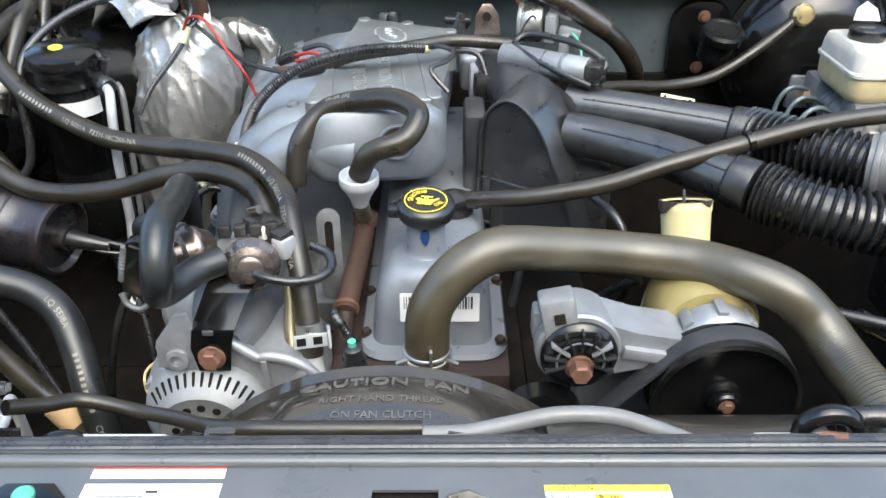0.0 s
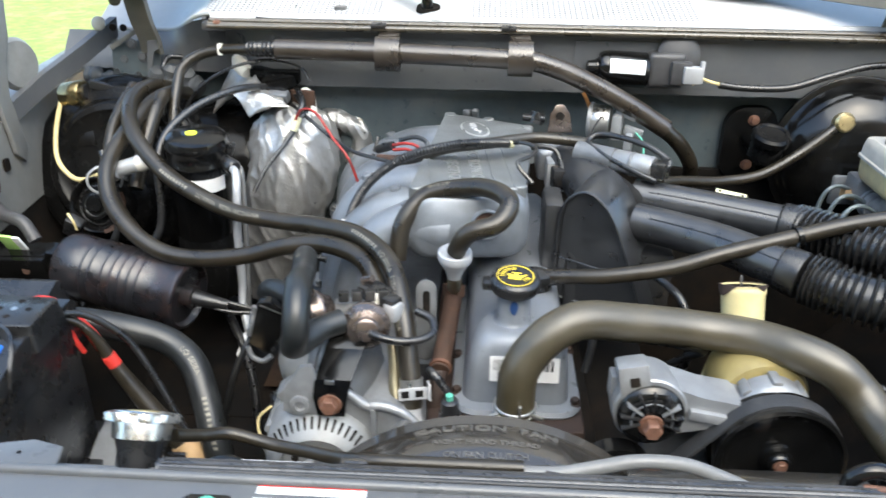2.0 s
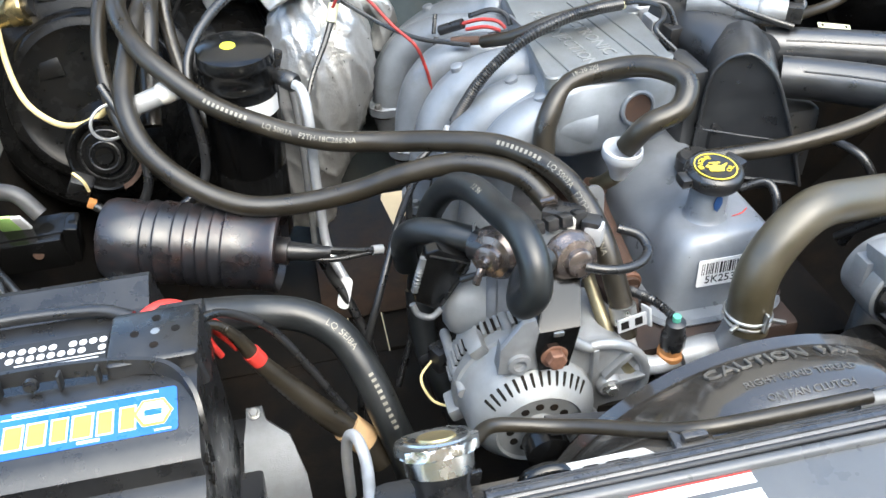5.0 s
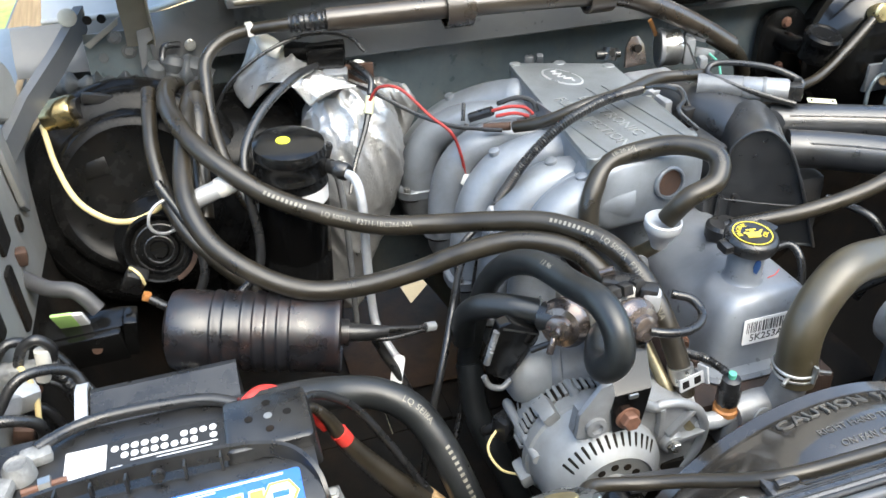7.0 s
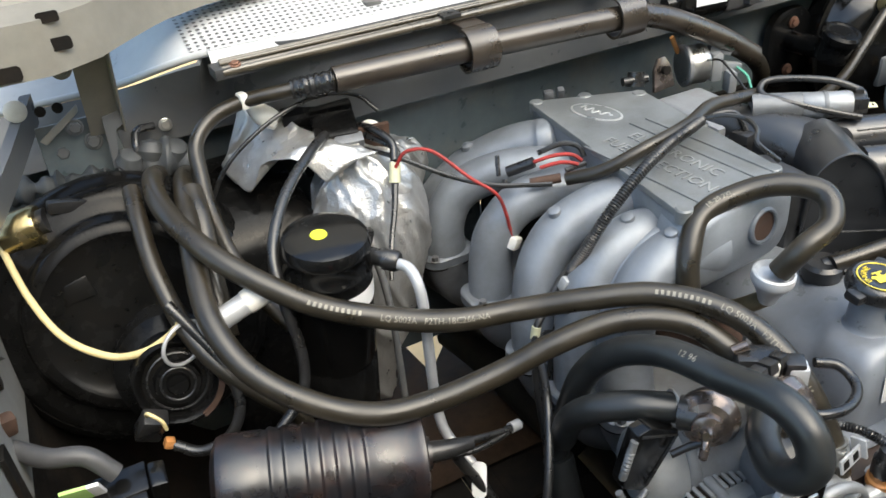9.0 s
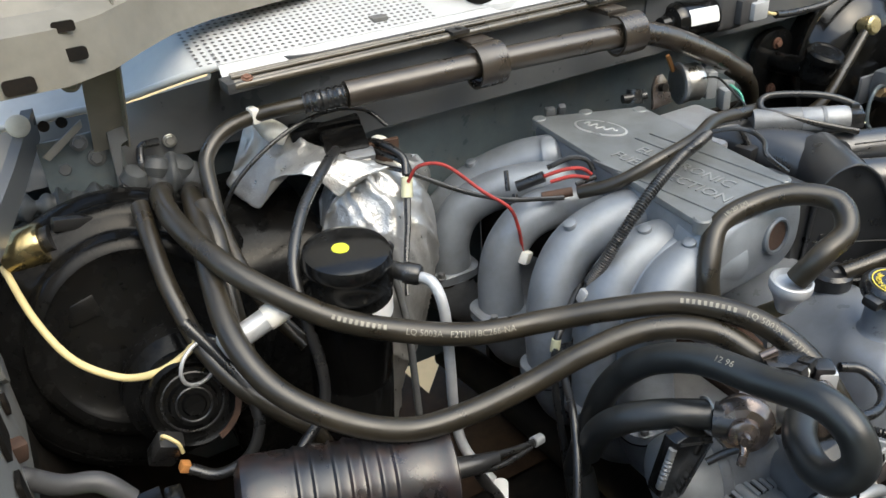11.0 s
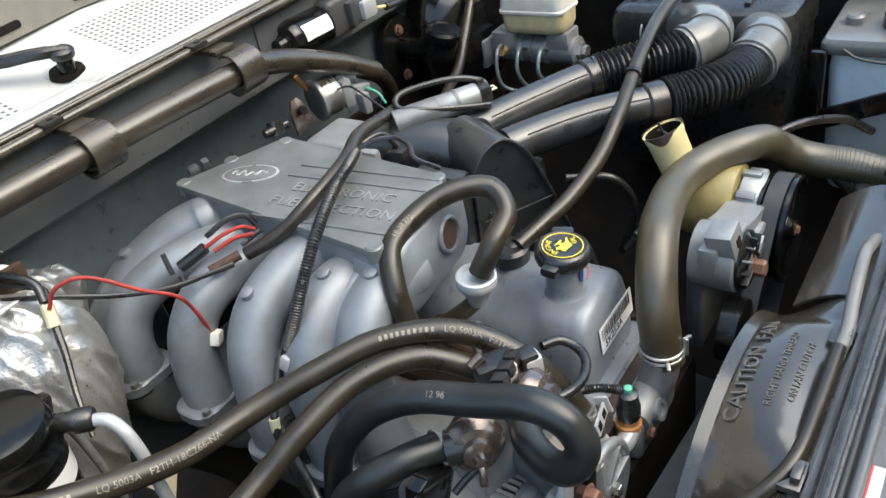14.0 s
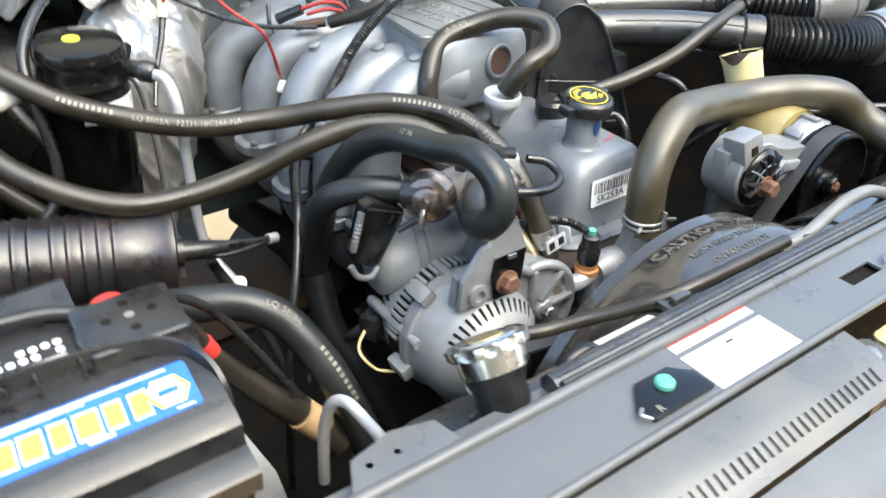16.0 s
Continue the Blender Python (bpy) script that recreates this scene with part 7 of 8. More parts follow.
    part("side_wrap", wrap([(-0.352, 1.235, 1.088), (-0.330, 1.230, 1.082), (-0.318, 1.222, 1.055), (-0.332, 1.216, 1.005), (-0.352, 1.208, 0.95)], lambda s: 0.028 - 0.006 * s, 17, 60, 40, 0.8), FOIL, t, smooth=180)


foil_duct()
tagged(part("rag_wrap", tube([(-0.472, 1.258, 1.188), (-0.462, 1.245, 1.178), (-0.448, 1.235, 1.168)], lambda s: 0.007 + 0.006 * math.sin(s * 2.6), 16, 8), WHITEP), "white foam wrap round the pipe joint", "wrap")
tagged(part("foam_seal", joined(tube([(-0.75, 1.300, 1.140), (-0.725, 1.292, 1.141), (-0.700, 1.294, 1.136), (-0.678, 1.290, 1.136), (-0.650, 1.292, 1.130), (-0.625, 1.286, 1.134), (-0.605, 1.284, 1.140), (-0.575, 1.282, 1.138), (-0.545, 1.275, 1.126)], lambda q: 0.013 + 0.004 * math.sin(q * 31) + 0.003 * math.sin(q * 73 + 1) + 0.009 * (1 if q > 0.62 else 0), 14, 10), *[lathe([(0.0, -0.014), (0.012, -0.010), (0.0165, 0), (0.012, 0.011), (0, 0.015)], pose(x, 1.276, z, a, 20, 0), 12) for x, z, a in ((-0.618, 1.150, 20), (-0.592, 1.156, -15), (-0.566, 1.148, 30))]), SEALANT), "lumpy dark grey sealer where hoses enter the firewall", "seal")


def blower():
    t = thing("blower_motor", (-0.65, 1.1, 0.85), "black blower motor housing with a domed hub", "blower")
    m = axis_pose((-0.668, 1.168, 1.020), (-0.04, -0.93, 0.36))
    part("drum", lathe([(0.158, -0.16), (0.158, -0.03), (0.152, -0.018), (0.145, -0.012)], m, 64), MOTOR, t)
    part("flange", lathe([(0.150, -0.030), (0.147, -0.016), (0.140, -0.008), (0.130, -0.005), (0.117, -0.004), (0.112, 0.000), (0.109, 0.010), (0.103, 0.015), (0.094, 0.016), (0.088, 0.012), (0.066, 0.011), (0, 0.011)], m, 72), MOTOR, t)
    hb = m @ pose(0.028, -0.060, 0)
    part("motor", lathe([(0.066, 0.0), (0.062, 0.060), (0.052, 0.070), (0.047, 0.074), (0.045, 0.112), (0.042, 0.116), (0.037, 0.112), (0.035, 0.106), (0.024, 0.107), (0.022, 0.116), (0.012, 0.117), (0.010, 0.121), (0, 0.121)], hb, 52), MOTOR, t)
    for r, z in ((0.030, 0.1075), (0.017, 0.1175)):
        part("motor_ring", tube([hb @ Vector((r * math.cos(a), r * math.sin(a), z)) for a in (2 * math.pi * i / 30 for i in range(31))], 0.0013, 6, 1, False, False), BLACKP, t)
    part("crescent", loft([[hb @ Vector((r * math.cos(radians(a)), r * math.sin(radians(a)), z)) for r, z in ((0.040, 0.112), (0.046, 0.112), (0.046, 0.117), (0.040, 0.117))] for a in range(-70, 31, 5)]), RUST, t, "rusty edge of the motor can")
    for a in (20, 150, 215, 300):
        part("screw", lathe([(0.006, 0), (0.005, 0.004), (0, 0.005)], m @ pose(0.098 * math.cos(radians(a)), 0.098 * math.sin(radians(a)), 0.002), 12), RUST, t)
    part("vent_tab", prism([(0, 0), (0.034, 0.004), (0.028, 0.028), (0.004, 0.022)], 0.010, m @ pose(-0.060, 0.030, 0.004), 0.002), MOTOR, t)
    part("warning_mark", prism([(0, 0), (0.016, 0), (0.008, 0.013)], 0.0008, m @ pose(-0.078, 0.006, 0.0060)), GREYINK, t, "pale triangular mark")
    return t


blower()
t = thing("blower_plug", (-0.66, 1.02, 0.98), "black blower plug with cream and red wires", "connector")
part("plug", box((0.026, 0.020, 0.034), pose(-0.683, 1.030, 0.972, 20, 30, 0), 0.004), BLACKP, t)
part("orange_clip", box((0.010, 0.010, 0.010), pose(-0.672, 1.014, 0.956, 0, 30, 0), 0.002), ORANGE, t)
part("lead", tube([(-0.668, 1.012, 0.952), (-0.645, 0.998, 0.944), (-0.615, 0.992, 0.955), (-0.597, 0.995, 0.985), (-0.597, 1.008, 1.020), (-0.610, 1.03, 1.05), (-0.632, 1.06, 1.085)], 0.0058, 12, 6), BLACKP, t)
part("cream_loop", tube([(-0.684, 1.028, 0.985), (-0.682, 1.018, 0.998), (-0.672, 1.010, 0.990), (-0.670, 1.012, 0.975)], 0.0020, 8, 5), YWIRE, t)
hose("cream_wire", "cream insulated wire hanging over the blower", [(-0.770, 1.222, 1.115), (-0.757, 1.165, 1.078), (-0.735, 1.115, 1.050), (-0.700, 1.082, 1.034), (-0.668, 1.066, 1.036), (-0.640, 1.058, 1.050), (-0.626, 1.052, 1.066)], 0.0038, YWIRE, "wire")
hose("wire_ring", "grey wire loop round the hose", [(-0.628 + 0.022 * math.cos(a), 1.045 + 0.012 * math.cos(a), 1.045 + 0.022 * math.sin(a)) for a in (2 * math.pi * i / 14 for i in range(15))], 0.0020, GREYPIPE, "wire")
t = thing("dashpot", (-0.75, 1.28, 1.11), "yellow-zinc cylinder with a black bracket", "cylinder")
part("can", lathe([(0.018, 0), (0.0225, 0.003), (0.0225, 0.040), (0.020, 0.044), (0, 0.044)], axis_pose((-0.765, 1.235, 1.120), (0.85, -0.25, 0.2)), 32), DULLBRASS, t)
part("bracket", joined(box((0.05, 0.012, 0.014), pose(-0.690, 1.225, 1.140, 0, 15, 8), 0.003), lathe([(0.014, 0), (0.014, 0.010), (0, 0.010)], axis_pose((-0.726, 1.225, 1.130), (0.85, -0.25, 0.2)), 20)), BLACKP, t)
t = thing("pressure_switch", (-0.567, 1.013, 1.078), "grey and white pressure switch connector", "connector")
m = axis_pose((-0.610, 1.022, 1.066), (0.95, 0.05, 0.30))
part("body", lathe([(0.009, 0), (0.014, 0.003), (0.014, 0.016), (0.0115, 0.018), (0.0115, 0.052)], m, 20), GREYPIPE, t)
part("white_end", lathe([(0.0125, 0.050), (0.0130, 0.054), (0.0130, 0.072), (0.010, 0.074)], m, 20), WHITEP, t)
part("ring", lathe([(0.0145, 0.004), (0.0155, 0.005), (0.0155, 0.010), (0.0145, 0.011)], m, 24), CHROME, t)
hose("wiring_conduit", "thin ribbed black conduit round the accumulator", [(-0.400, 1.200, 1.155), (-0.440, 1.140, 1.165), (-0.490, 1.085, 1.150), (-0.522, 1.040, 1.120), (-0.528, 1.010, 1.08), (-0.525, 0.995, 1.02), (-0.535, 0.985, 0.98), (-0.57, 0.97, 0.955), (-0.61, 0.95, 0.93), (-0.64, 0.91, 0.88)], 0.0058, BLACKP, "wiring")


def canister():
    t = thing("vacuum_canister", (-0.54, 0.91, 0.91), "black ribbed vacuum canister, dusty underneath", "canister")
    a, b = Vector((-0.640, 0.925, 0.962)), Vector((-0.455, 0.880, 0.942))
    m = axis_pose(a, b - a)
    L = (b - a).length
    prof = [(0.030, -0.006), (0.044, 0.0), (0.0465, 0.006)]
    for i in range(7):
        z = 0.046 + i * 0.0135 + (0.006 if i > 1 else 0)
        prof += [(0.0465, z - 0.0050), (0.0452, z - 0.0025), (0.0452, z + 0.0005), (0.0475, z + 0.003), (0.0475, z + 0.005), (0.0468, z + 0.006)]
    prof += [(0.0468, L - 0.008), (0.0482, L - 0.006), (0.0482, L), (0.044, L + 0.002), (0.040, L - 0.006), (0.016, L - 0.006), (0.016, L + 0.01), (0, L + 0.01)]
    part("shell", lathe(prof, m, 56), ENAMEL, t)
    lead = part("plug", tube([(-0.455, 0.880, 0.942), (-0.425, 0.875, 0.938), (-0.40, 0.876, 0.932)], lambda s: 0.012 - 0.005 * s, 14, 5), BLACKP, t)
    for dz, dy in ((0.006, 0), (-0.002, 0.006), (-0.006, -0.004)):
        part("wire", tube([(-0.44, 0.878 + dy, 0.940 + dz), (-0.40, 0.876 + dy, 0.930 + dz), (-0.365, 0.880 + dy * 0.4, 0.922 + dz * 0.4), (-0.335, 0.888, 0.916)], 0.0034, 10, 5), BLACKP, t)
    part("pale_tip", tube([(-0.350, 0.884, 0.919), (-0.338, 0.887, 0.916)], 0.006, 12, 2), GREYPIPE, t)
    part("bracket", joined(span(-0.70, -0.62, 0.86, 0.90, 0.86, 0.92, 0.01), tube([(-0.60, 0.87, 0.90), (-0.64, 0.84, 0.86), (-0.68, 0.80, 0.80)], 0.02, 12, 4)), BLACKP, t)
    return t


canister()
tagged(part("paper_tag", prism(rounded(-0.008, 0.008, -0.020, 0.020, 0.006), 0.002, pose(-0.388, 0.890, 0.856, 60, 0, -35), 0.0006), PAPER), "small white tag on a wire", "tag")
hose("wiring_conduit", "dark conduit below the white tag", [(-0.41, 0.905, 0.90), (-0.40, 0.90, 0.875), (-0.385, 0.885, 0.845), (-0.37, 0.86, 0.80), (-0.36, 0.83, 0.74)], 0.006, BLACKP, "wiring")


def battery():
    t = thing("battery", (-0.66, 0.6, 0.83), "black car battery with a blue and yellow label", "battery")
    x0, x1 = -0.815, -0.522
    part("case", span(x0, x1, 0.517, 0.705, 0.835, 0.990, 0.006, 2), BLACKP, t)
    # lid: front step, sloping label face, flat rear deck
    def section(x):
        return [Vector((x, y, z)) for y, z in ((0.512, 0.982), (0.510, 1.000), (0.514, 1.003), (0.532, 1.006), (0.535, 1.022), (0.541, 1.027), (0.552, 1.030), (0.557, 1.0315), (0.592, 1.0432), (0.606, 1.044), (0.612, 1.042), (0.615, 1.036), (0.700, 1.036), (0.708, 1.030), (0.708, 0.982))]
    part("lid", loft([section(x) for x in (x0 - 0.003, x0, (x0 + x1) / 2, x1, x1 + 0.003)]), BLACKP, t, smooth=30)
    # carrying strap: a thin upright band arched over the lid and folded down at its end
    line = curve_points([(-0.800, 0.600, 1.040), (-0.749, 0.611, 1.043), (-0.702, 0.617, 1.045), (-0.652, 0.619, 1.046), (-0.601, 0.617, 1.046), (-0.560, 0.611, 1.045), (-0.536, 0.600, 1.043), (-0.521, 0.578, 1.036), (-0.5165, 0.560, 1.020), (-0.516, 0.552, 0.995)], 6)
    rows = []
    for i, p in enumerate(line):
        d = (line[min(i + 1, len(line) - 1)] - line[max(i - 1, 0)])
        o = Vector((d.y, -d.x, 0)).normalized()
        h = 0.011
        rows.append([p + o * 0.0018, p + o * 0.0018 + Vector((0, 0.004, h)), p - o * 0.0018 + Vector((0, 0.004, h)), p - o * 0.0018])
    hd = part("carrying_strap", loft(rows), BLACKP, t, "black plastic carrying strap")
    for x in (-0.742, -0.716, -0.690, -0.664, -0.620, -0.592):
        part("strap_rib", box((0.0022, 0.010, 0.013), pose(x, 0.6115, 1.050, -12, 0, 0), 0.0006), BLACKP, hd)
    part("strap_boss", lathe([(0.006, 0), (0.005, 0.004), (0.003, 0.004), (0, 0.002)], axis_pose((-0.641, 0.612, 1.050), (0, -1, 0.3)), 18), BLACKP, hd)
    for z in (1.008, 0.996, 0.984):
        part("side_slot", box((0.002, 0.008, 0.005), pose(-0.5180, 0.545, z), 0.0005), DARK, t)
    # sloping label: blue field, white panel, yellow blocks for the trade name
    up = Vector((0, 0.035, 0.0117)).normalized()
    ns = Vector((1, 0, 0)).cross(up)
    lm = Matrix(((-1, 0, 0, -0.66), (0, -up.y, ns.y, 0.5745), (0, -up.z, ns.z, 1.0374), (0, 0, 0, 1)))
    lb = part("label", prism(rounded(-0.126, 0.146, -0.0180, 0.0180, 0.003), 0.0007, lm @ pose(0, 0, 0.0001)), BLUE, t, "glossy blue label")
    part("white_panel", prism([(0.028, -0.014), (0.034, -0.006), (0.029, 0.004), (0.036, 0.015), (0.145, 0.016), (0.145, -0.016), (0.06, -0.017)], 0.0003, lm @ pose(0, 0, 0.0008)), PAPER, lb, "torn white sticker")
    part("white_square", prism(rounded(0.046, 0.138, -0.013, 0.011, 0.002), 0.0003, lm @ pose(0, 0, 0.0012)), PAPER, lb)
    part("torn_edge", prism([(0.004, -0.018), (0.006, -0.004), (0.004, 0.006), (0.008, 0.018), (0.010, 0.018), (0.007, 0.006), (0.009, -0.004), (0.007, -0.018)], 0.0003, lm @ pose(0, 0, 0.0009)), PAPER, lb, "white tear in the label")
    for i, ww in enumerate((0.011, 0.011, 0.014, 0.011, 0.013, 0.013)):
        m2 = lm @ pose(-0.090 + i * 0.0162, 0.0025, 0.0008)
        part("letter_back", prism([(-ww * 0.60, -0.0098), (ww * 0.52, -0.0098), (ww * 0.60, 0.0098), (-ww * 0.52, 0.0098)], 0.0003, m2), PAPER, lb, "pale outline of a trade name block")
        part("letter_bar", prism([(-ww * 0.50, -0.0086), (ww * 0.42, -0.0086), (ww * 0.50, 0.0086), (-ww * 0.42, 0.0086)], 0.0004, m2 @ pose(0, 0, 0.0002)), YELLOW, lb, "yellow block of the trade name")
    mk = lambda a, b: [(-a, 0), (-a * 0.55, -b), (a * 0.55, -b), (a, 0), (a * 0.55, b), (-a * 0.55, b)]
    part("trade_mark", prism(mk(0.0145, 0.0105), 0.0004, lm @ pose(-0.1085, 0.001, 0.0008)), YELLOW, lb, "yellow six-sided mark")
    part("trade_mark_field", prism(mk(0.0118, 0.0084), 0.0003, lm @ pose(-0.1085, 0.001, 0.0012)), PAPER, lb)
    part("trade_mark_bar", moved(bars([(0, 0, 0.013, 0.005)], 0.0003), lm @ pose(-0.1085, 0.001, 0.0016)), BLUE, lb)
    part("small_print", moved(bars([(-0.060, -0.0155, 0.105, 0.0016), (-0.030, -0.0130, 0.06, 0.0009), (-0.115, 0.0155, 0.012, 0.0012), (-0.062, 0.0150, 0.016, 0.0022)], 0.0003), lm @ pose(0, 0, 0.0010)), PAPER, lb)
    # rear deck: rating label with rows of dots
    top = part("rating_label", span(-0.684, -0.594, 0.634, 0.676, 1.0362, 1.0369), INK, t, "black rating label with white dots")
    part("white_square", span(-0.717, -0.6845, 0.630, 0.674, 1.0362, 1.0370), PAPER, t)
    for i in range(11):
        for j in range(2):
            if (i * 7 + j * 3) % 9:
                part("dot", prism(rounded(-0.0031, 0.0031, -0.0034, 0.0034, 0.003, 3), 0.0003, pose(-0.678 + i * 0.0080, 0.657 + j * 0.0095, 1.0370)), PAPER, top)
    part("small_print", moved(bars([(0.006, 0.002, 0.07, 0.0013), (0.014, -0.002, 0.045, 0.0011), (-0.004, -0.0090, 0.040, 0.0035), (0.032, -0.0090, 0.016, 0.003), (-0.040, -0.0065, 0.009, 0.009)], 0.0003), Matrix.Translation((-0.636, 0.648, 1.0371))), PAPER, top)
    # positive terminal cover
    cv = part("terminal_cover", loft([[Vector((x, y, z)) for x, y in rounded(-0.588 + g, -0.516 - g, 0.612 + g, 0.676 - g, 0.005, 3)] for g, z in ((-0.003, 1.022), (0, 1.044), (0.0012, 1.0525), (0.003, 1.054))]), BLACKP, t)
    for dx, dy in ((0, 0.016), (-0.016, 0), (0, 0), (0.016, 0), (0, -0.016)):
        part("cover_hole", lathe([(0.0036, 0), (0.0036, 0.0006), (0, 0.0006)], pose(-0.551 + dx, 0.646 + dy, 1.0538), 14), DARK if dx or dy else STEEL, cv)
    # negative terminal with its crusted clamp
    ng = part("negative_clamp", joined(lathe([(0.013, 0), (0.012, 0.014), (0.009, 0.018), (0.007, 0.016), (0, 0.016)], pose(-0.750, 0.660, 1.034), 24), box((0.024, 0.016, 0.012), pose(-0.738, 0.673, 1.043, 6, 8, 20), 0.004), box((0.016, 0.024, 0.011), pose(-0.760, 0.642, 1.042, 0, -6, -10), 0.004)), LEAD, t, "crusted grey lead clamp")
    part("clamp_bolt", tube([(-0.745, 0.634, 1.043), (-0.712, 0.640, 1.041)], 0.0036, 8, 3), BOLTRUST, ng)
    part("clamp_nut", lathe([(0.0075, 0), (0.0075, 0.009)], axis_pose((-0.732, 0.637, 1.042), (1, 0.15, 0)), 6), STEEL, ng)
    for i in range(12):
        part("grip_rib", box((0.006, 0.006, 0.012), pose(-0.70 + i * 0.011, 0.5085, 0.992), 0.001), BLACKP, t)
    # sloping box behind the battery
    part("vent_box", loft([[Vector((x, y, z)) for y, z in ((0.712, 0.93), (0.712, 0.996), (0.718, 1.003), (0.768, 1.020), (0.776, 1.018), (0.802, 0.955), (0.802, 0.93))] for x in (-0.708, -0.706, -0.576, -0.573)]), BLACKP, t, smooth=30)
    part("vent_strap", loft([[Vector((-0.720, y, z)), Vector((-0.709, y, z)), Vector((-0.709, y, z + 0.004)), Vector((-0.720, y, z + 0.004))] for y, z in ((0.706, 0.93), (0.708, 0.998), (0.720, 1.008), (0.766, 1.023), (0.780, 1.020), (0.804, 0.965))]), GREYPIPE, t)
    return t


battery()
tagged(part("battery_tray", span(-0.83, -0.50, 0.50, 0.74, 0.815, 0.833, 0.004), BLACKP), "black plastic battery tray", "tray")
t = thing("battery_cable", (-0.5, 0.69, 0.95), "thick black taped battery cable with red ends", "cable")
part("red_sleeve", joined(tube([(-0.572, 0.690, 1.030), (-0.556, 0.704, 1.030), (-0.540, 0.714, 1.016), (-0.513, 0.716, 0.982), (-0.499, 0.712, 0.962)], 0.0068, 14, 6), tube([(-0.524, 0.69, 1.01), (-0.520, 0.694, 0.985), (-0.516, 0.700, 0.965)], 0.0035, 10, 5)), REDW, t)
part("loom", tube([(-0.530, 0.685, 1.020), (-0.512, 0.694, 1.008), (-0.498, 0.701, 0.982), (-0.484, 0.704, 0.945), (-0.460, 0.702, 0.905), (-0.430, 0.697, 0.862), (-0.400, 0.692, 0.827), (-0.38, 0.68, 0.79)], lambda s: 0.0045 + 0.0095 * min(1, max(0, s - 0.18) * 1.7) + 0.0004 * math.sin(s * 300), 16, 14), RUBBER, t)
part("side_wire", tube([(-0.532, 0.675, 1.030), (-0.505, 0.700, 1.016), (-0.470, 0.716, 0.975), (-0.440, 0.712, 0.920), (-0.412, 0.70, 0.865), (-0.39, 0.688, 0.83)], 0.0042, 10, 6), BLACKP, t)
part("red_tape", tube([(-0.4895, 0.7030, 0.960), (-0.4835, 0.7038, 0.946)], 0.0088, 16, 3), REDW, t)
part("tan_wrap", tube([(-0.412, 0.694, 0.842), (-0.394, 0.690, 0.818)], 0.0165, 18, 3), TAN, t)
hose("battery_cable", "black negative cable behind the battery", [(-0.575, 0.685, 1.040), (-0.600, 0.696, 1.043), (-0.640, 0.702, 1.043), (-0.685, 0.703, 1.043), (-0.712, 0.696, 1.044), (-0.730, 0.684, 1.046), (-0.738, 0.678, 1.046)], 0.0056, BLACKP, "cable")
t = thing("battery_clamp", (-0.49, 0.62, 0.85), "grey galvanised battery hold-down bracket", "bracket")
part("plate", loft([[Vector((xa, y, z)), Vector((xb, y, z)), Vector((xb, y + 0.005, z - 0.004)), Vector((xa, y + 0.005, z - 0.004))] for xa, xb, y, z in ((-0.518, -0.455, 0.620, 0.775), (-0.520, -0.458, 0.655, 0.825), (-0.516, -0.470, 0.690, 0.850), (-0.512, -0.492, 0.708, 0.858), (-0.511, -0.495, 0.724, 0.862))]), CASTGREY, t)
part("foot", span(-0.515, -0.43, 0.56, 0.625, 0.768, 0.774, 0.002), CASTGREY, t)
hexbolt("bolt", (-0.503, 0.716, 0.862), (0, -0.3, 1), 0.005, 0.005, STEEL, t)
part("hole", lathe([(0.008, 0), (0.008, 0.001), (0, 0.001)], axis_pose((-0.500, 0.640, 0.8045), (0, -0.8, 0.6)), 16), DARK, t)
hose("prop_rod", "bent pale grey steel rod beside the radiator", [(-0.418, 0.64, 0.80), (-0.416, 0.635, 0.87), (-0.411, 0.625, 0.908), (-0.404, 0.610, 0.918), (-0.400, 0.585, 0.914), (-0.402, 0.545, 0.92), (-0.404, 0.51, 0.925), (-0.405, 0.465, 0.95)], 0.0055, GREYPIPE, "rod")
t = thing("side_wiring", (-0.79, 0.85, 0.97), "tangle of connectors and looped black cables", "wiring")
for i, (p, m2) in enumerate(((((-0.80, 0.78, 1.0), (-0.77, 0.80, 1.03), (-0.73, 0.82, 1.01), (-0.72, 0.80, 0.97)), BLACKP), (((-0.82, 0.84, 0.99), (-0.79, 0.86, 1.03), (-0.755, 0.87, 1.0), (-0.73, 0.86, 0.95), (-0.70, 0.83, 0.92)), BLACKP), (((-0.82, 0.74, 1.02), (-0.78, 0.73, 1.04), (-0.75, 0.74, 1.02), (-0.76, 0.75, 0.98), (-0.80, 0.75, 0.96)), BLACKP), (((-0.80, 0.87, 0.98), (-0.785, 0.85, 1.01), (-0.772, 0.83, 0.99), (-0.775, 0.82, 0.96)), YWIRE))):
    part("cable", tube(p, 0.0055 if m2 is BLACKP else 0.003, 10, 6), m2, t)
part("terminal", joined(box((0.03, 0.025, 0.03), pose(-0.785, 0.83, 0.985, 20, 10, 30), 0.006), box((0.05, 0.02, 0.02), pose(-0.80, 0.80, 1.00, 0, 30, 60), 0.005)), GREYPIPE, t)
part("rusty_lug", box((0.02, 0.02, 0.025), pose(-0.785, 0.80, 0.965, 10, 20, 0), 0.006), RUST, t)
part("crusted_clamp", joined(box((0.044, 0.016, 0.013), pose(-0.780, 0.850, 1.003, 6, 8, 4), 0.004), box((0.016, 0.020, 0.024), pose(-0.800, 0.848, 1.000, 8, 0, 12), 0.004)), LEAD, t, "crusted grey clamp")
part("tape", tube([(-0.758, 0.848, 1.024), (-0.760, 0.847, 1.006), (-0.766, 0.848, 0.988)], 0.0075, 12, 4), AGED, t, "cream tape wrap")
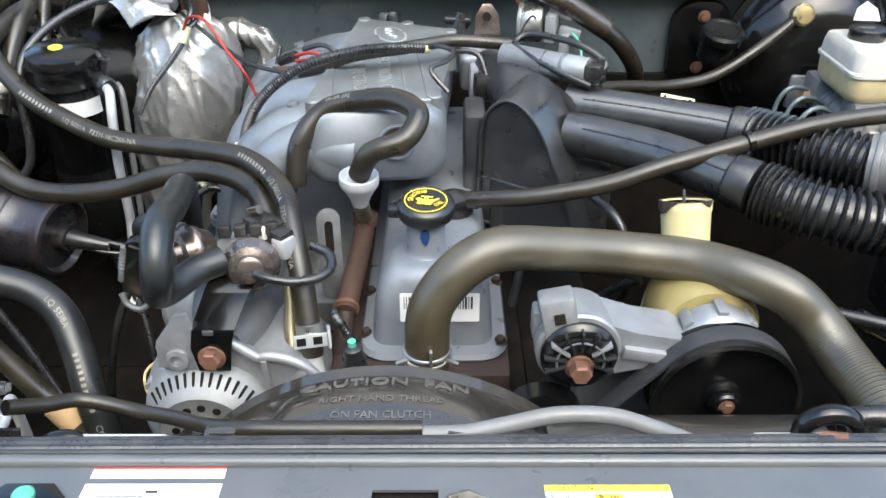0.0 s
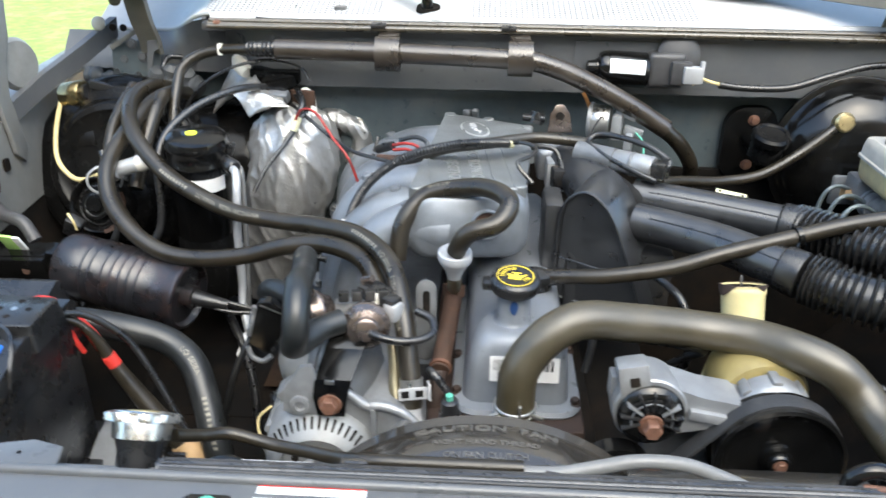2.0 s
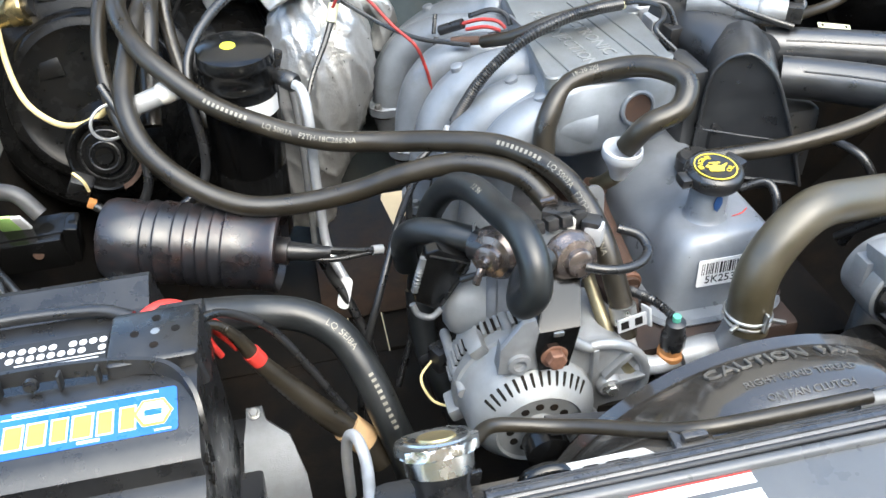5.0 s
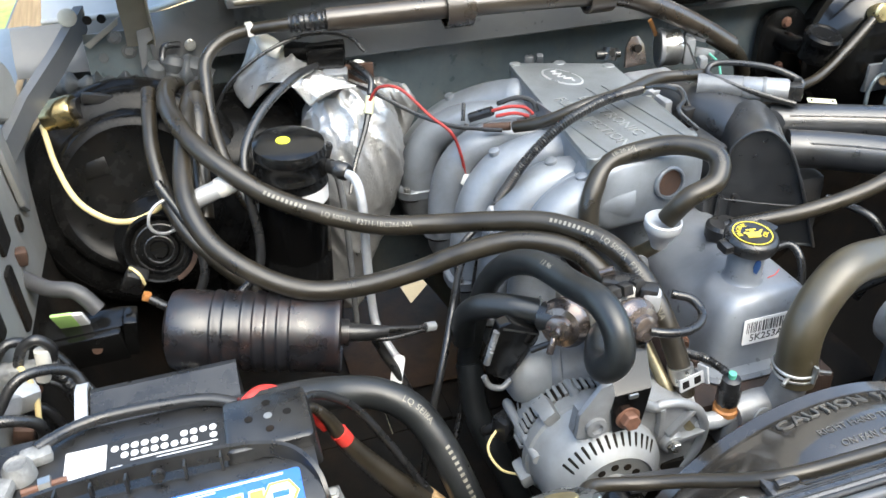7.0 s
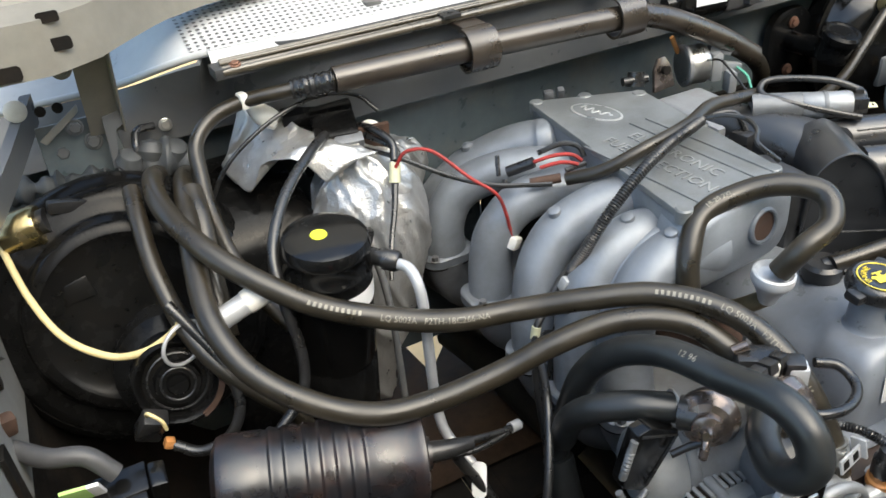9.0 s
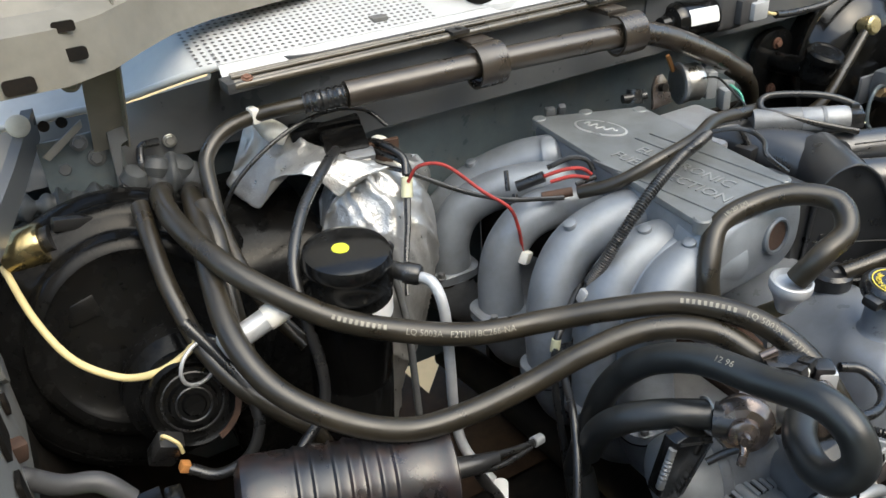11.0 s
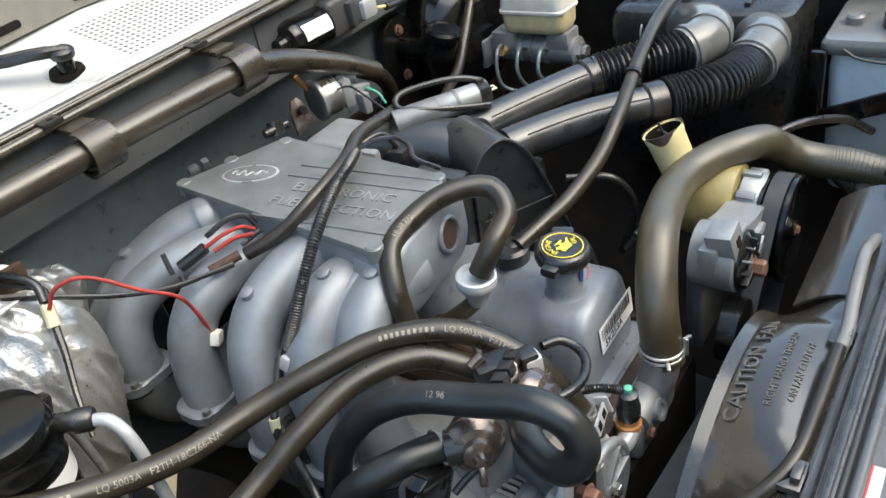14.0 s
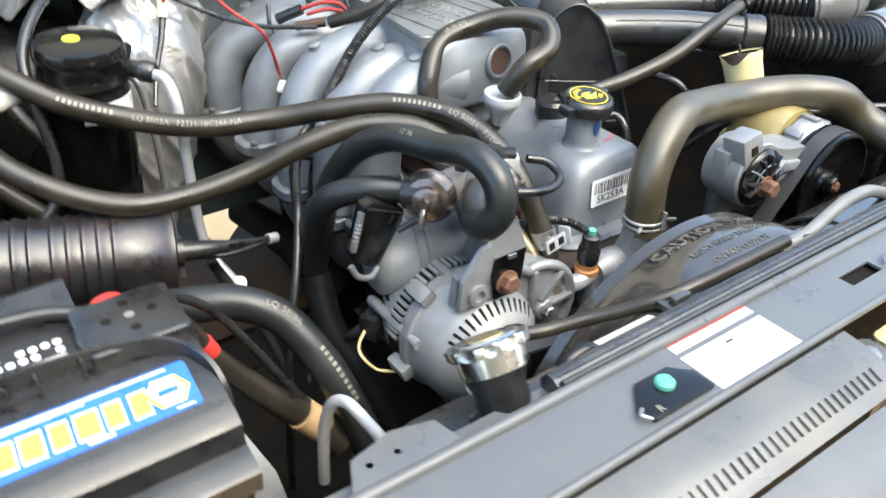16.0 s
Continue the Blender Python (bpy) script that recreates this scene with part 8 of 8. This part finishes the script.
part("rusty_nut", lathe([(0.0, 0), (0.0085, 0.001), (0.0085, 0.010), (0.0045, 0.011), (0.0045, 0.020), (0, 0.020)], axis_pose((-0.790, 0.852, 0.975), (0.9, -0.3, 0.1)), 6), BOLTRUST, t)
part("washer", lathe([(0.004, 0), (0.012, 0.0), (0.012, 0.003), (0.004, 0.003)], axis_pose((-0.794, 0.853, 0.975), (0.9, -0.3, 0.1)), 20), AGED, t)
for r, p in ((0.0055, ((-0.786, 0.852, 0.99), (-0.784, 0.850, 1.008), (-0.774, 0.848, 1.030), (-0.759, 0.848, 1.037), (-0.749, 0.850, 1.022), (-0.754, 0.852, 1.004))), (0.0060, ((-0.835, 0.850, 0.940), (-0.820, 0.850, 0.956), (-0.797, 0.850, 0.961), (-0.776, 0.850, 0.946), (-0.768, 0.852, 0.919), (-0.770, 0.86, 0.88))), (0.0036, ((-0.772, 0.850, 0.987), (-0.752, 0.850, 0.971), (-0.745, 0.850, 0.939), (-0.752, 0.855, 0.91), (-0.765, 0.87, 0.86)))):
    part("cable_loop", tube(p, r, 10, 7), BLACKP, t)
part("corrugated_sleeve", tube(curve_points([(-0.755, 0.852, 1.012), (-0.747, 0.852, 0.975), (-0.735, 0.852, 0.950), (-0.722, 0.850, 0.930)], 30), lambda s: 0.0060 + 0.0008 * math.sin(s * 260), 10, 1, True, False), BLACKP, t)
t = thing("headlight_bracket", (-0.74, 0.99, 0.94), "black steel bracket with a green and white tag", "bracket")
part("shelf", box((0.10, 0.016, 0.046), pose(-0.752, 0.975, 0.922, 10, -4, -4), 0.003), GLOSSB, t)
part("side_plate", box((0.016, 0.030, 0.056), pose(-0.694, 0.978, 0.935, 10, 10, 0), 0.003), GLOSSB, t)
part("top_flange", box((0.10, 0.034, 0.004), pose(-0.750, 0.990, 0.948, 10, -4, -4), 0.001), GLOSSB, t)
part("bolt_hole", lathe([(0.0036, 0.001), (0.0062, 0.001), (0.0062, 0.0025), (0.0036, 0.0025)], axis_pose((-0.735, 0.967, 0.926), (0, -1, 0.17)), 18), RUST, t)
part("white_tag", box((0.012, 0.004, 0.034), pose(-0.745, 0.982, 0.962, 30, 0, -8), 0.001), PAPER, t, "white half of the tag")
part("tag", box((0.024, 0.004, 0.038), pose(-0.762, 0.984, 0.962, 30, 0, -8), 0.001), GREENTAG, t)
part("arm", tube([(-0.83, 1.04, 1.02), (-0.80, 1.03, 1.0), (-0.775, 1.01, 0.995), (-0.745, 1.0, 0.99), (-0.725, 0.99, 0.965)], 0.010, 10, 5), GEARBOX, t)
part("rusty_nut", box((0.018, 0.016, 0.022), pose(-0.80, 1.035, 1.03, 10, 10, 20), 0.005), RUST, t)
t = thing("ground_lead", (-0.577, 1.30, 1.16), "short black ground lead with a ring terminal", "wire")
part("lead", tube([(-0.606, 1.272, 1.140), (-0.606, 1.278, 1.165), (-0.600, 1.292, 1.178), (-0.580, 1.302, 1.176)], 0.0048, 10, 5), BLACKP, t)
hexbolt("terminal", (-0.566, 1.306, 1.172), (0, -1, 0.15), 0.006, 0.005, STEEL, t)

# ---- injector wiring over the runners ----
t = thing("injector_wiring", (-0.2, 1.08, 1.1), "spliced red and black wires with taped joints", "wiring")
for p, r, mm in (
    (((-0.348, 1.130, 1.122), (-0.335, 1.125, 1.140), (-0.310, 1.108, 1.140), (-0.280, 1.080, 1.110), (-0.257, 1.060, 1.090), (-0.245, 1.060, 1.060), (-0.236, 1.064, 1.022)), 0.0021, DARKRED),
    (((-0.365, 1.185, 1.130), (-0.335, 1.150, 1.122), (-0.290, 1.115, 1.100), (-0.250, 1.080, 1.090), (-0.215, 1.060, 1.088), (-0.19, 1.045, 1.088)), 0.0030, BLACKP),
    (((-0.380, 1.225, 1.150), (-0.355, 1.185, 1.142), (-0.335, 1.155, 1.130), (-0.348, 1.135, 1.118)), 0.0036, BLACKP),
    (((-0.222, 1.100, 1.080), (-0.230, 1.085, 1.050), (-0.236, 1.070, 1.026)), 0.0032, BLACKP),
    (((-0.222, 1.115, 1.078), (-0.217, 1.126, 1.100)), 0.0030, BLACKP),
    (((-0.190, 1.085, 1.100), (-0.170, 1.072, 1.108), (-0.152, 1.062, 1.108), (-0.142, 1.055, 1.100)), 0.0024, DARKRED),
    (((-0.188, 1.075, 1.096), (-0.166, 1.062, 1.102), (-0.150, 1.050, 1.100)), 0.0024, DARKRED),
):
    part("wire", tube(p, r, 8, 6), mm, t)
part("splice", tube([(-0.215, 1.105, 1.086), (-0.190, 1.085, 1.100)], 0.0068, 12, 3), BLACKP, t)
part("splice", tube([(-0.210, 1.062, 1.088), (-0.178, 1.046, 1.092)], 0.0056, 12, 3), RUST, t, "rust-brown taped joint")
part("connector", box((0.016, 0.012, 0.016), pose(-0.234, 1.062, 1.014, 10, 20, 30), 0.003), WHITEP, t)
part("fork", joined(tube([(-0.180, 1.092, 1.106), (-0.155, 1.080, 1.116), (-0.138, 1.070, 1.112), (-0.134, 1.062, 1.100)], 0.0034, 8, 4), tube([(-0.165, 1.055, 1.094), (-0.140, 1.05, 1.098)], 0.003, 8, 3)), BLACKP, t)
t = thing("inline_connector", (-0.35, 1.13, 1.11), "pale yellow inline connector on a thin wire", "connector")
part("body", tube([(-0.345, 1.138, 1.124), (-0.352, 1.128, 1.104)], 0.0068, 10, 3), CONN, t)
part("lead", tube([(-0.352, 1.128, 1.104), (-0.365, 1.105, 1.085), (-0.385, 1.075, 1.06), (-0.40, 1.05, 1.03)], lambda s: 0.0045 - 0.002 * s, 8, 5), BLACKP, t)
part("upper_lead", tube([(-0.345, 1.140, 1.126), (-0.34, 1.155, 1.142), (-0.352, 1.185, 1.152), (-0.365, 1.21, 1.150)], 0.0046, 10, 5), BLACKP, t)
tagged(part("white_hook", tube([(-0.358, 1.215, 1.140), (-0.345, 1.208, 1.148), (-0.334, 1.200, 1.138), (-0.330, 1.190, 1.115)], 0.0052, 12, 6), WHITEP), "bent white plastic hook", "clip")
tagged(part("wire_marker", tube([(-0.292, 0.926, 0.985), (-0.288, 0.928, 0.998)], 0.0052, 12, 2), CONN), "pale yellow tape band on a cable", "tape")
hose("relay_wire", "thin black wire arching over the foil", [(-0.555, 1.20, 1.10), (-0.52, 1.20, 1.15), (-0.46, 1.205, 1.185), (-0.40, 1.215, 1.195), (-0.355, 1.215, 1.185), (-0.335, 1.20, 1.165)], 0.0026, BLACKP, "wire")

# ---- driver's side of the bay ----
t = thing("brake_booster", (0.55, 1.24, 1.0), "black brake booster drum with a tan check valve", "brake booster")
m = axis_pose((0.555, 1.235, 1.055), (0, -1, 0.06))
part("drum", lathe([(0.118, -0.03), (0.128, 0), (0.130, 0.012), (0.124, 0.016), (0.118, 0.030), (0.095, 0.058), (0.060, 0.070), (0.03, 0.072), (0, 0.072)], m, 60), GLOSSB, t)
part("seam", lathe([(0.130, 0.006), (0.1335, 0.008), (0.1335, 0.014), (0.130, 0.016)], m, 60), GLOSSB, t)
part("check_valve", lathe([(0.012, -0.012), (0.0155, 0), (0.0155, 0.010), (0.012, 0.014), (0, 0.015)], axis_pose((0.506, 1.166, 1.131), (0, -1, 0.25)), 24), BRASS, t)


def master_cylinder():
    t = thing("master_cylinder", (0.555, 1.08, 1.0), "brake master cylinder with aged white reservoir", "brake cylinder")
    part("body", joined(tube([(0.555, 1.175, 1.020), (0.555, 1.00, 1.020)], 0.022, 24, 2), box((0.045, 0.045, 0.03), pose(0.548, 1.13, 1.042), 0.005), box((0.045, 0.04, 0.03), pose(0.556, 1.03, 1.042), 0.005), box((0.09, 0.014, 0.05), pose(0.555, 1.165, 1.02), 0.005)), CAST, t)
    for y in (1.005, 1.055, 1.085, 1.105):
        part("body_rib", lathe([(0.0222, -0.004), (0.0245, -0.003), (0.0245, 0.003), (0.0222, 0.004)], axis_pose((0.555, y, 1.020), (0, 1, 0)), 28), CAST, t)
    part("end_plug", lathe([(0.016, 0), (0.016, 0.008), (0.011, 0.010), (0.011, 0.016), (0, 0.016)], axis_pose((0.555, 1.001, 1.020), (0, -1, 0)), 6), STEEL, t)
    part("reservoir", loft([[Vector((0.555 + x, 1.070 + y, z)) for x, y in rounded(-a, a, -b, b, 0.016)] for a, b, z in ((0.020, 0.046, 1.054), (0.028, 0.054, 1.059), (0.031, 0.058, 1.068), (0.032, 0.059, 1.090))]), FLUID, t, "amber lower half of the reservoir")
    part("reservoir_top", loft([[Vector((0.555 + x, 1.070 + y, z)) for x, y in rounded(-a, a, -b, b, 0.016)] for a, b, z in ((0.032, 0.059, 1.090), (0.035, 0.062, 1.092), (0.035, 0.062, 1.096), (0.033, 0.060, 1.098), (0.032, 0.059, 1.112), (0.030, 0.056, 1.122), (0.028, 0.040, 1.126))]), AGED, t)
    cp = part("cap", lathe([(0.021, 0), (0.023, 0.003), (0.023, 0.015), (0.019, 0.018), (0, 0.018)], pose(0.555, 1.070, 1.124), 36), BLACKP, t)
    part("cap_tag", prism([(-0.018, -0.003), (0.020, -0.006), (0.016, 0.010), (0.002, 0.020), (-0.012, 0.012)], 0.002, pose(0.553, 1.082, 1.150, 65, 0, 10), 0.0005), WHITEP, cp)
    part("level_sensor", lathe([(0.009, 0), (0.009, 0.025), (0.011, 0.027), (0.011, 0.050), (0.007, 0.054), (0, 0.054)], axis_pose((0.600, 1.045, 1.020), (0.1, 0, 1)), 18), GREYPIPE, t)
    part("sensor_cap", box((0.018, 0.018, 0.026), pose(0.606, 1.045, 1.086, 0, 5, 0), 0.003), BLACKP, t)
    part("blue_plug", tube([(0.615, 1.045, 1.082), (0.635, 1.045, 1.084)], 0.008, 12, 2), mat("blue_plug_plastic", (0.02, 0.26, 0.55), 0.4, vary=0.1, bump=0.03), t)
    for i in range(3):
        y = 1.13 - i * 0.04
        part("brake_line", tube([(0.538, y, 1.025), (0.510, y - 0.005, 1.040), (0.488, y - 0.01, 1.036), (0.478, y - 0.012, 1.010), (0.480 + 0.01 * i, y - 0.02, 0.98), (0.50, y - 0.05, 0.965 - 0.01 * i), (0.54, y - 0.09, 0.96)], 0.0034, 10, 6), LINE, t)
    part("union", lathe([(0.010, 0), (0.010, 0.02)], axis_pose((0.535, 1.13, 1.025), (-1, 0, 0.2)), 6), TAN, t)


master_cylinder()
t = thing("clutch_grommet", (0.40, 1.25, 1.08), "black steering shaft boot on the firewall", "boot")
part("plate", loft([[Vector((0.397 + x, y, 1.075 + z)) for x, z in rounded(-a, a, -b, b, 0.035)] for a, b, y in ((0.046, 0.066, 1.262), (0.044, 0.064, 1.252), (0.036, 0.054, 1.250))]), GLOSSB, t)
part("cup", lathe([(0.026, 0), (0.026, 0.030), (0.030, 0.032), (0.030, 0.042), (0.026, 0.046), (0.022, 0.046), (0.020, 0.044), (0, 0.044)], axis_pose((0.396, 1.170, 1.083), (0.05, -0.3, 0.95)), 30), MOTOR, t)
part("cup_neck", tube([(0.398, 1.250, 1.088), (0.397, 1.215, 1.090), (0.396, 1.170, 1.095)], 0.017, 18, 5), MOTOR, t)
for z in (1.118, 1.040):
    hexbolt("bolt", (0.398, 1.250, z), (0, -1, 0), 0.007, 0.007, BOLTRUST, t)
t.location += Vector((0, -0.002, -0.012))
t = thing("wiper_motor", (0.2, 1.21, 1.19), "black wiper motor with a blank white label", "motor")
m = axis_pose((0.122, 1.199, 1.195), (1, 0.02, -0.05))
part("can", lathe([(0.010, -0.012), (0.012, 0.0), (0.014, 0.001), (0.014, 0.004), (0.023, 0.006), (0.0270, 0.013), (0.0270, 0.019), (0.0282, 0.020), (0.0282, 0.080), (0.025, 0.084)], m, 36), GLOSSB, t)
bm = bmesh.new()
vs = [[bm.verts.new(m @ Vector((0.0286 * math.cos(radians(a)), 0.0286 * math.sin(radians(a)), z))) for z in (0.020, 0.076)] for a in turned(m, (0, -0.93, 0.36), 23)]
for p, q in zip(vs, vs[1:]):
    bm.faces.new((p[0], q[0], q[1], p[1]))
ref = part("label", bm, PAPER, t)
part("gearbox", joined(span(0.205, 0.262, 1.180, 1.225, 1.168, 1.222, 0.008, 3), lathe([(0.034, 0), (0.034, 0.028), (0.028, 0.033), (0, 0.033)], axis_pose((0.252, 1.222, 1.212), (0, -1, 0.2)), 36)), GEARBOX, t)
part("plug_seat", span(0.238, 0.270, 1.168, 1.186, 1.176, 1.212, 0.004), GEARBOX, t)
part("plug", joined(span(0.256, 0.284, 1.160, 1.178, 1.180, 1.206, 0.003), box((0.006, 0.008, 0.034), pose(0.284, 1.166, 1.198), 0.001)), GREYPIPE, t)
part("screw", lathe([(0.012, 0), (0.012, 0.003), (0.006, 0.005), (0, 0.005)], axis_pose((0.285, 1.215, 1.172), (0, -1, 0.2)), 20), BRASS, t)
part("yellow_wire", tube([(0.282, 1.165, 1.190), (0.300, 1.168, 1.183), (0.320, 1.172, 1.178)], 0.0026, 8, 5), YWIRE, t)
t.location.y += 0.022
hose("wiring_loom", "black loom from the wiper motor along the cowl", [(0.315, 1.192, 1.178), (0.36, 1.192, 1.174), (0.42, 1.185, 1.178), (0.48, 1.19, 1.196), (0.55, 1.20, 1.212), (0.62, 1.21, 1.206), (0.70, 1.22, 1.18)], 0.0055, BLACKP, "wiring")
tagged(part("mounting_plate", sheet(lambda u, v: Vector((u, 1.236 - 0.004 * v, 1.10 + 0.135 * v - (0.02 * math.sin((u - 0.1) * 9) if v < 0.2 else 0))), steps(0.09, 0.33, 16), steps(0.45, 1, 5), 0.003), GREYPAINT), "grey painted steel plate behind the wiper motor", "body panel")
t = thing("metal_tag", (0.31, 1.035, 1.06), "small yellow-green metal tag with holes", "tag")
part("strip", box((0.044, 0.010, 0.002), pose(0.312, 1.036, 1.057, 20, 6, -16), 0.0006), CONN, t)
for d in (-0.016, 0.016):
    part("hole", lathe([(0.002, 0), (0.002, 0.0016), (0, 0.0016)], pose(0.312, 1.036, 1.057, 20, 6, -16) @ pose(d, 0, 0), 10), DARK, t)
t = thing("coolant_bottle", (0.66, 0.52, 0.85), "pale blue translucent coolant bottle with a grey lid", "bottle")
part("tank", loft([[Vector((x, y, z)) for x, y in rounded(0.585 + g, 0.742 - g, 0.400 + g, 0.622 - g, 0.024)] for g, z in ((0.012, 0.80), (0.004, 0.83), (0.002, 0.93), (0, 1.00), (0.002, 1.030))]), BOTTLE, t)
part("lid", loft([[Vector((x, y, z)) for x, y in rounded(0.574 + g, 0.744 - g, 0.395 + g, 0.632 - g, 0.012)] for g, z in ((0.002, 1.030), (0, 1.033), (0, 1.046), (0.004, 1.052))]), ELBOW, t)
part("cap", lathe([(0.028, 0), (0.028, 0.018), (0.024, 0.022), (0, 0.022)], pose(0.640, 0.535, 1.052), 32), BLACKP, t)
part("stud", lathe([(0.013, 0), (0.013, 0.010), (0.010, 0.013), (0, 0.013)], pose(0.645, 0.600, 1.052), 20), ELBOW, t)
part("lid_clip", tube([(0.573, 0.60, 1.040), (0.566, 0.575, 1.030), (0.566, 0.52, 1.026), (0.573, 0.48, 1.030)], 0.0022, 8, 5), BLACKP, t)
part("stay", joined(box((0.008, 0.16, 0.030), pose(0.566, 0.545, 0.965, -22, 0, 3), 0.002), box((0.014, 0.020, 0.11), pose(0.566, 0.630, 0.985), 0.002)), GLOSSB, t)
hexbolt("bolt", (0.560, 0.480, 0.945), (-1, 0, 0.2), 0.006, 0.005, STEEL, t)
hose("wiring_loom", "black ribbed loom behind the radiator hose", [(0.30, 0.72, 0.97), (0.38, 0.66, 0.985), (0.45, 0.62, 0.985), (0.52, 0.58, 0.96), (0.57, 0.55, 0.92)], 0.0062, BLACKP, "wiring")
hose("brake_hose", "long black hose curving down the driver's side", [(0.40, 0.66, 0.98), (0.46, 0.64, 0.95), (0.50, 0.60, 0.90), (0.505, 0.55, 0.85), (0.50, 0.50, 0.82)], 0.010, BLACKP)
# cream tabs added in place of bright ground showing through gaps
for x, y, z, a in ((0.222, 0.728, 0.945, 20), (0.305, 0.700, 0.945, -10)):
    part("ground_gap_tab", box((0.022, 0.003, 0.048), pose(x, y, z, 10, 0, a), 0.0006), CREAM, PUMP, "cream tab standing for bright ground in a gap")
for p in ([(0.17, 0.76, 0.93), (0.19, 0.73, 0.97), (0.20, 0.70, 1.0), (0.15, 0.70, 1.01), (0.11, 0.72, 1.0)], [(0.20, 0.78, 0.90), (0.205, 0.76, 0.97), (0.19, 0.78, 1.02), (0.16, 0.83, 1.03)], [(0.06, 0.80, 0.99), (0.085, 0.79, 1.0), (0.09, 0.77, 0.98), (0.08, 0.75, 0.93)]):
    hose("vacuum_line", "thin black line beside the valve cover", p, 0.0048, BLACKP, "wire")
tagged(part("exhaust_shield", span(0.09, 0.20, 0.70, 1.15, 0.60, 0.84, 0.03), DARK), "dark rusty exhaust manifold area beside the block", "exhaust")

# ---- ribbed conduit over the manifold lid ----
t = thing("wiring_conduit", (-0.1, 0.96, 1.14), "ribbed black conduit crossing the manifold lid", "wiring")
part("ribbed_sleeve", tube(curve_points([(-0.018, 0.998, 1.137), (-0.060, 0.974, 1.1445), (-0.096, 0.960, 1.145), (-0.146, 0.940, 1.138), (-0.182, 0.930, 1.120), (-0.208, 0.928, 1.096), (-0.225, 0.932, 1.068), (-0.235, 0.942, 1.042)], 80), lambda s: 0.0061 + 0.0007 * math.sin(s * 520), 10, 1, True, False), BLACKP, t)
part("lower_lead", tube([(-0.235, 0.942, 1.045), (-0.245, 0.938, 1.01), (-0.262, 0.930, 0.98), (-0.272, 0.925, 0.94), (-0.275, 0.92, 0.89)], 0.0042, 10, 6), BLACKP, t)
part("clip", box((0.014, 0.012, 0.016), pose(-0.243, 0.938, 1.030, 10, 20, 0), 0.003), GREYPIPE, t)
part("tape", tube([(-0.022, 1.000, 1.137), (-0.012, 1.006, 1.135)], 0.0072, 12, 2), CONN, t, "pale tape band")
part("vacuum_line", tube([(-0.014, 1.004, 1.136), (0.004, 0.985, 1.143), (0.018, 0.966, 1.142), (0.010, 0.940, 1.140), (-0.008, 0.920, 1.136), (0.012, 0.905, 1.115)], 0.0030, 8, 6), BLACKP, t)
part("hanging_cable", tube([(-0.264, 0.930, 0.978), (-0.284, 0.925, 0.984), (-0.304, 0.893, 0.979), (-0.322, 0.856, 0.970), (-0.338, 0.828, 0.947), (-0.355, 0.804, 0.915), (-0.371, 0.788, 0.878), (-0.386, 0.776, 0.82), (-0.395, 0.77, 0.75), (-0.40, 0.77, 0.65)], 0.0044, 10, 6), BLACKP, t, "thin black cable hanging beside the engine")
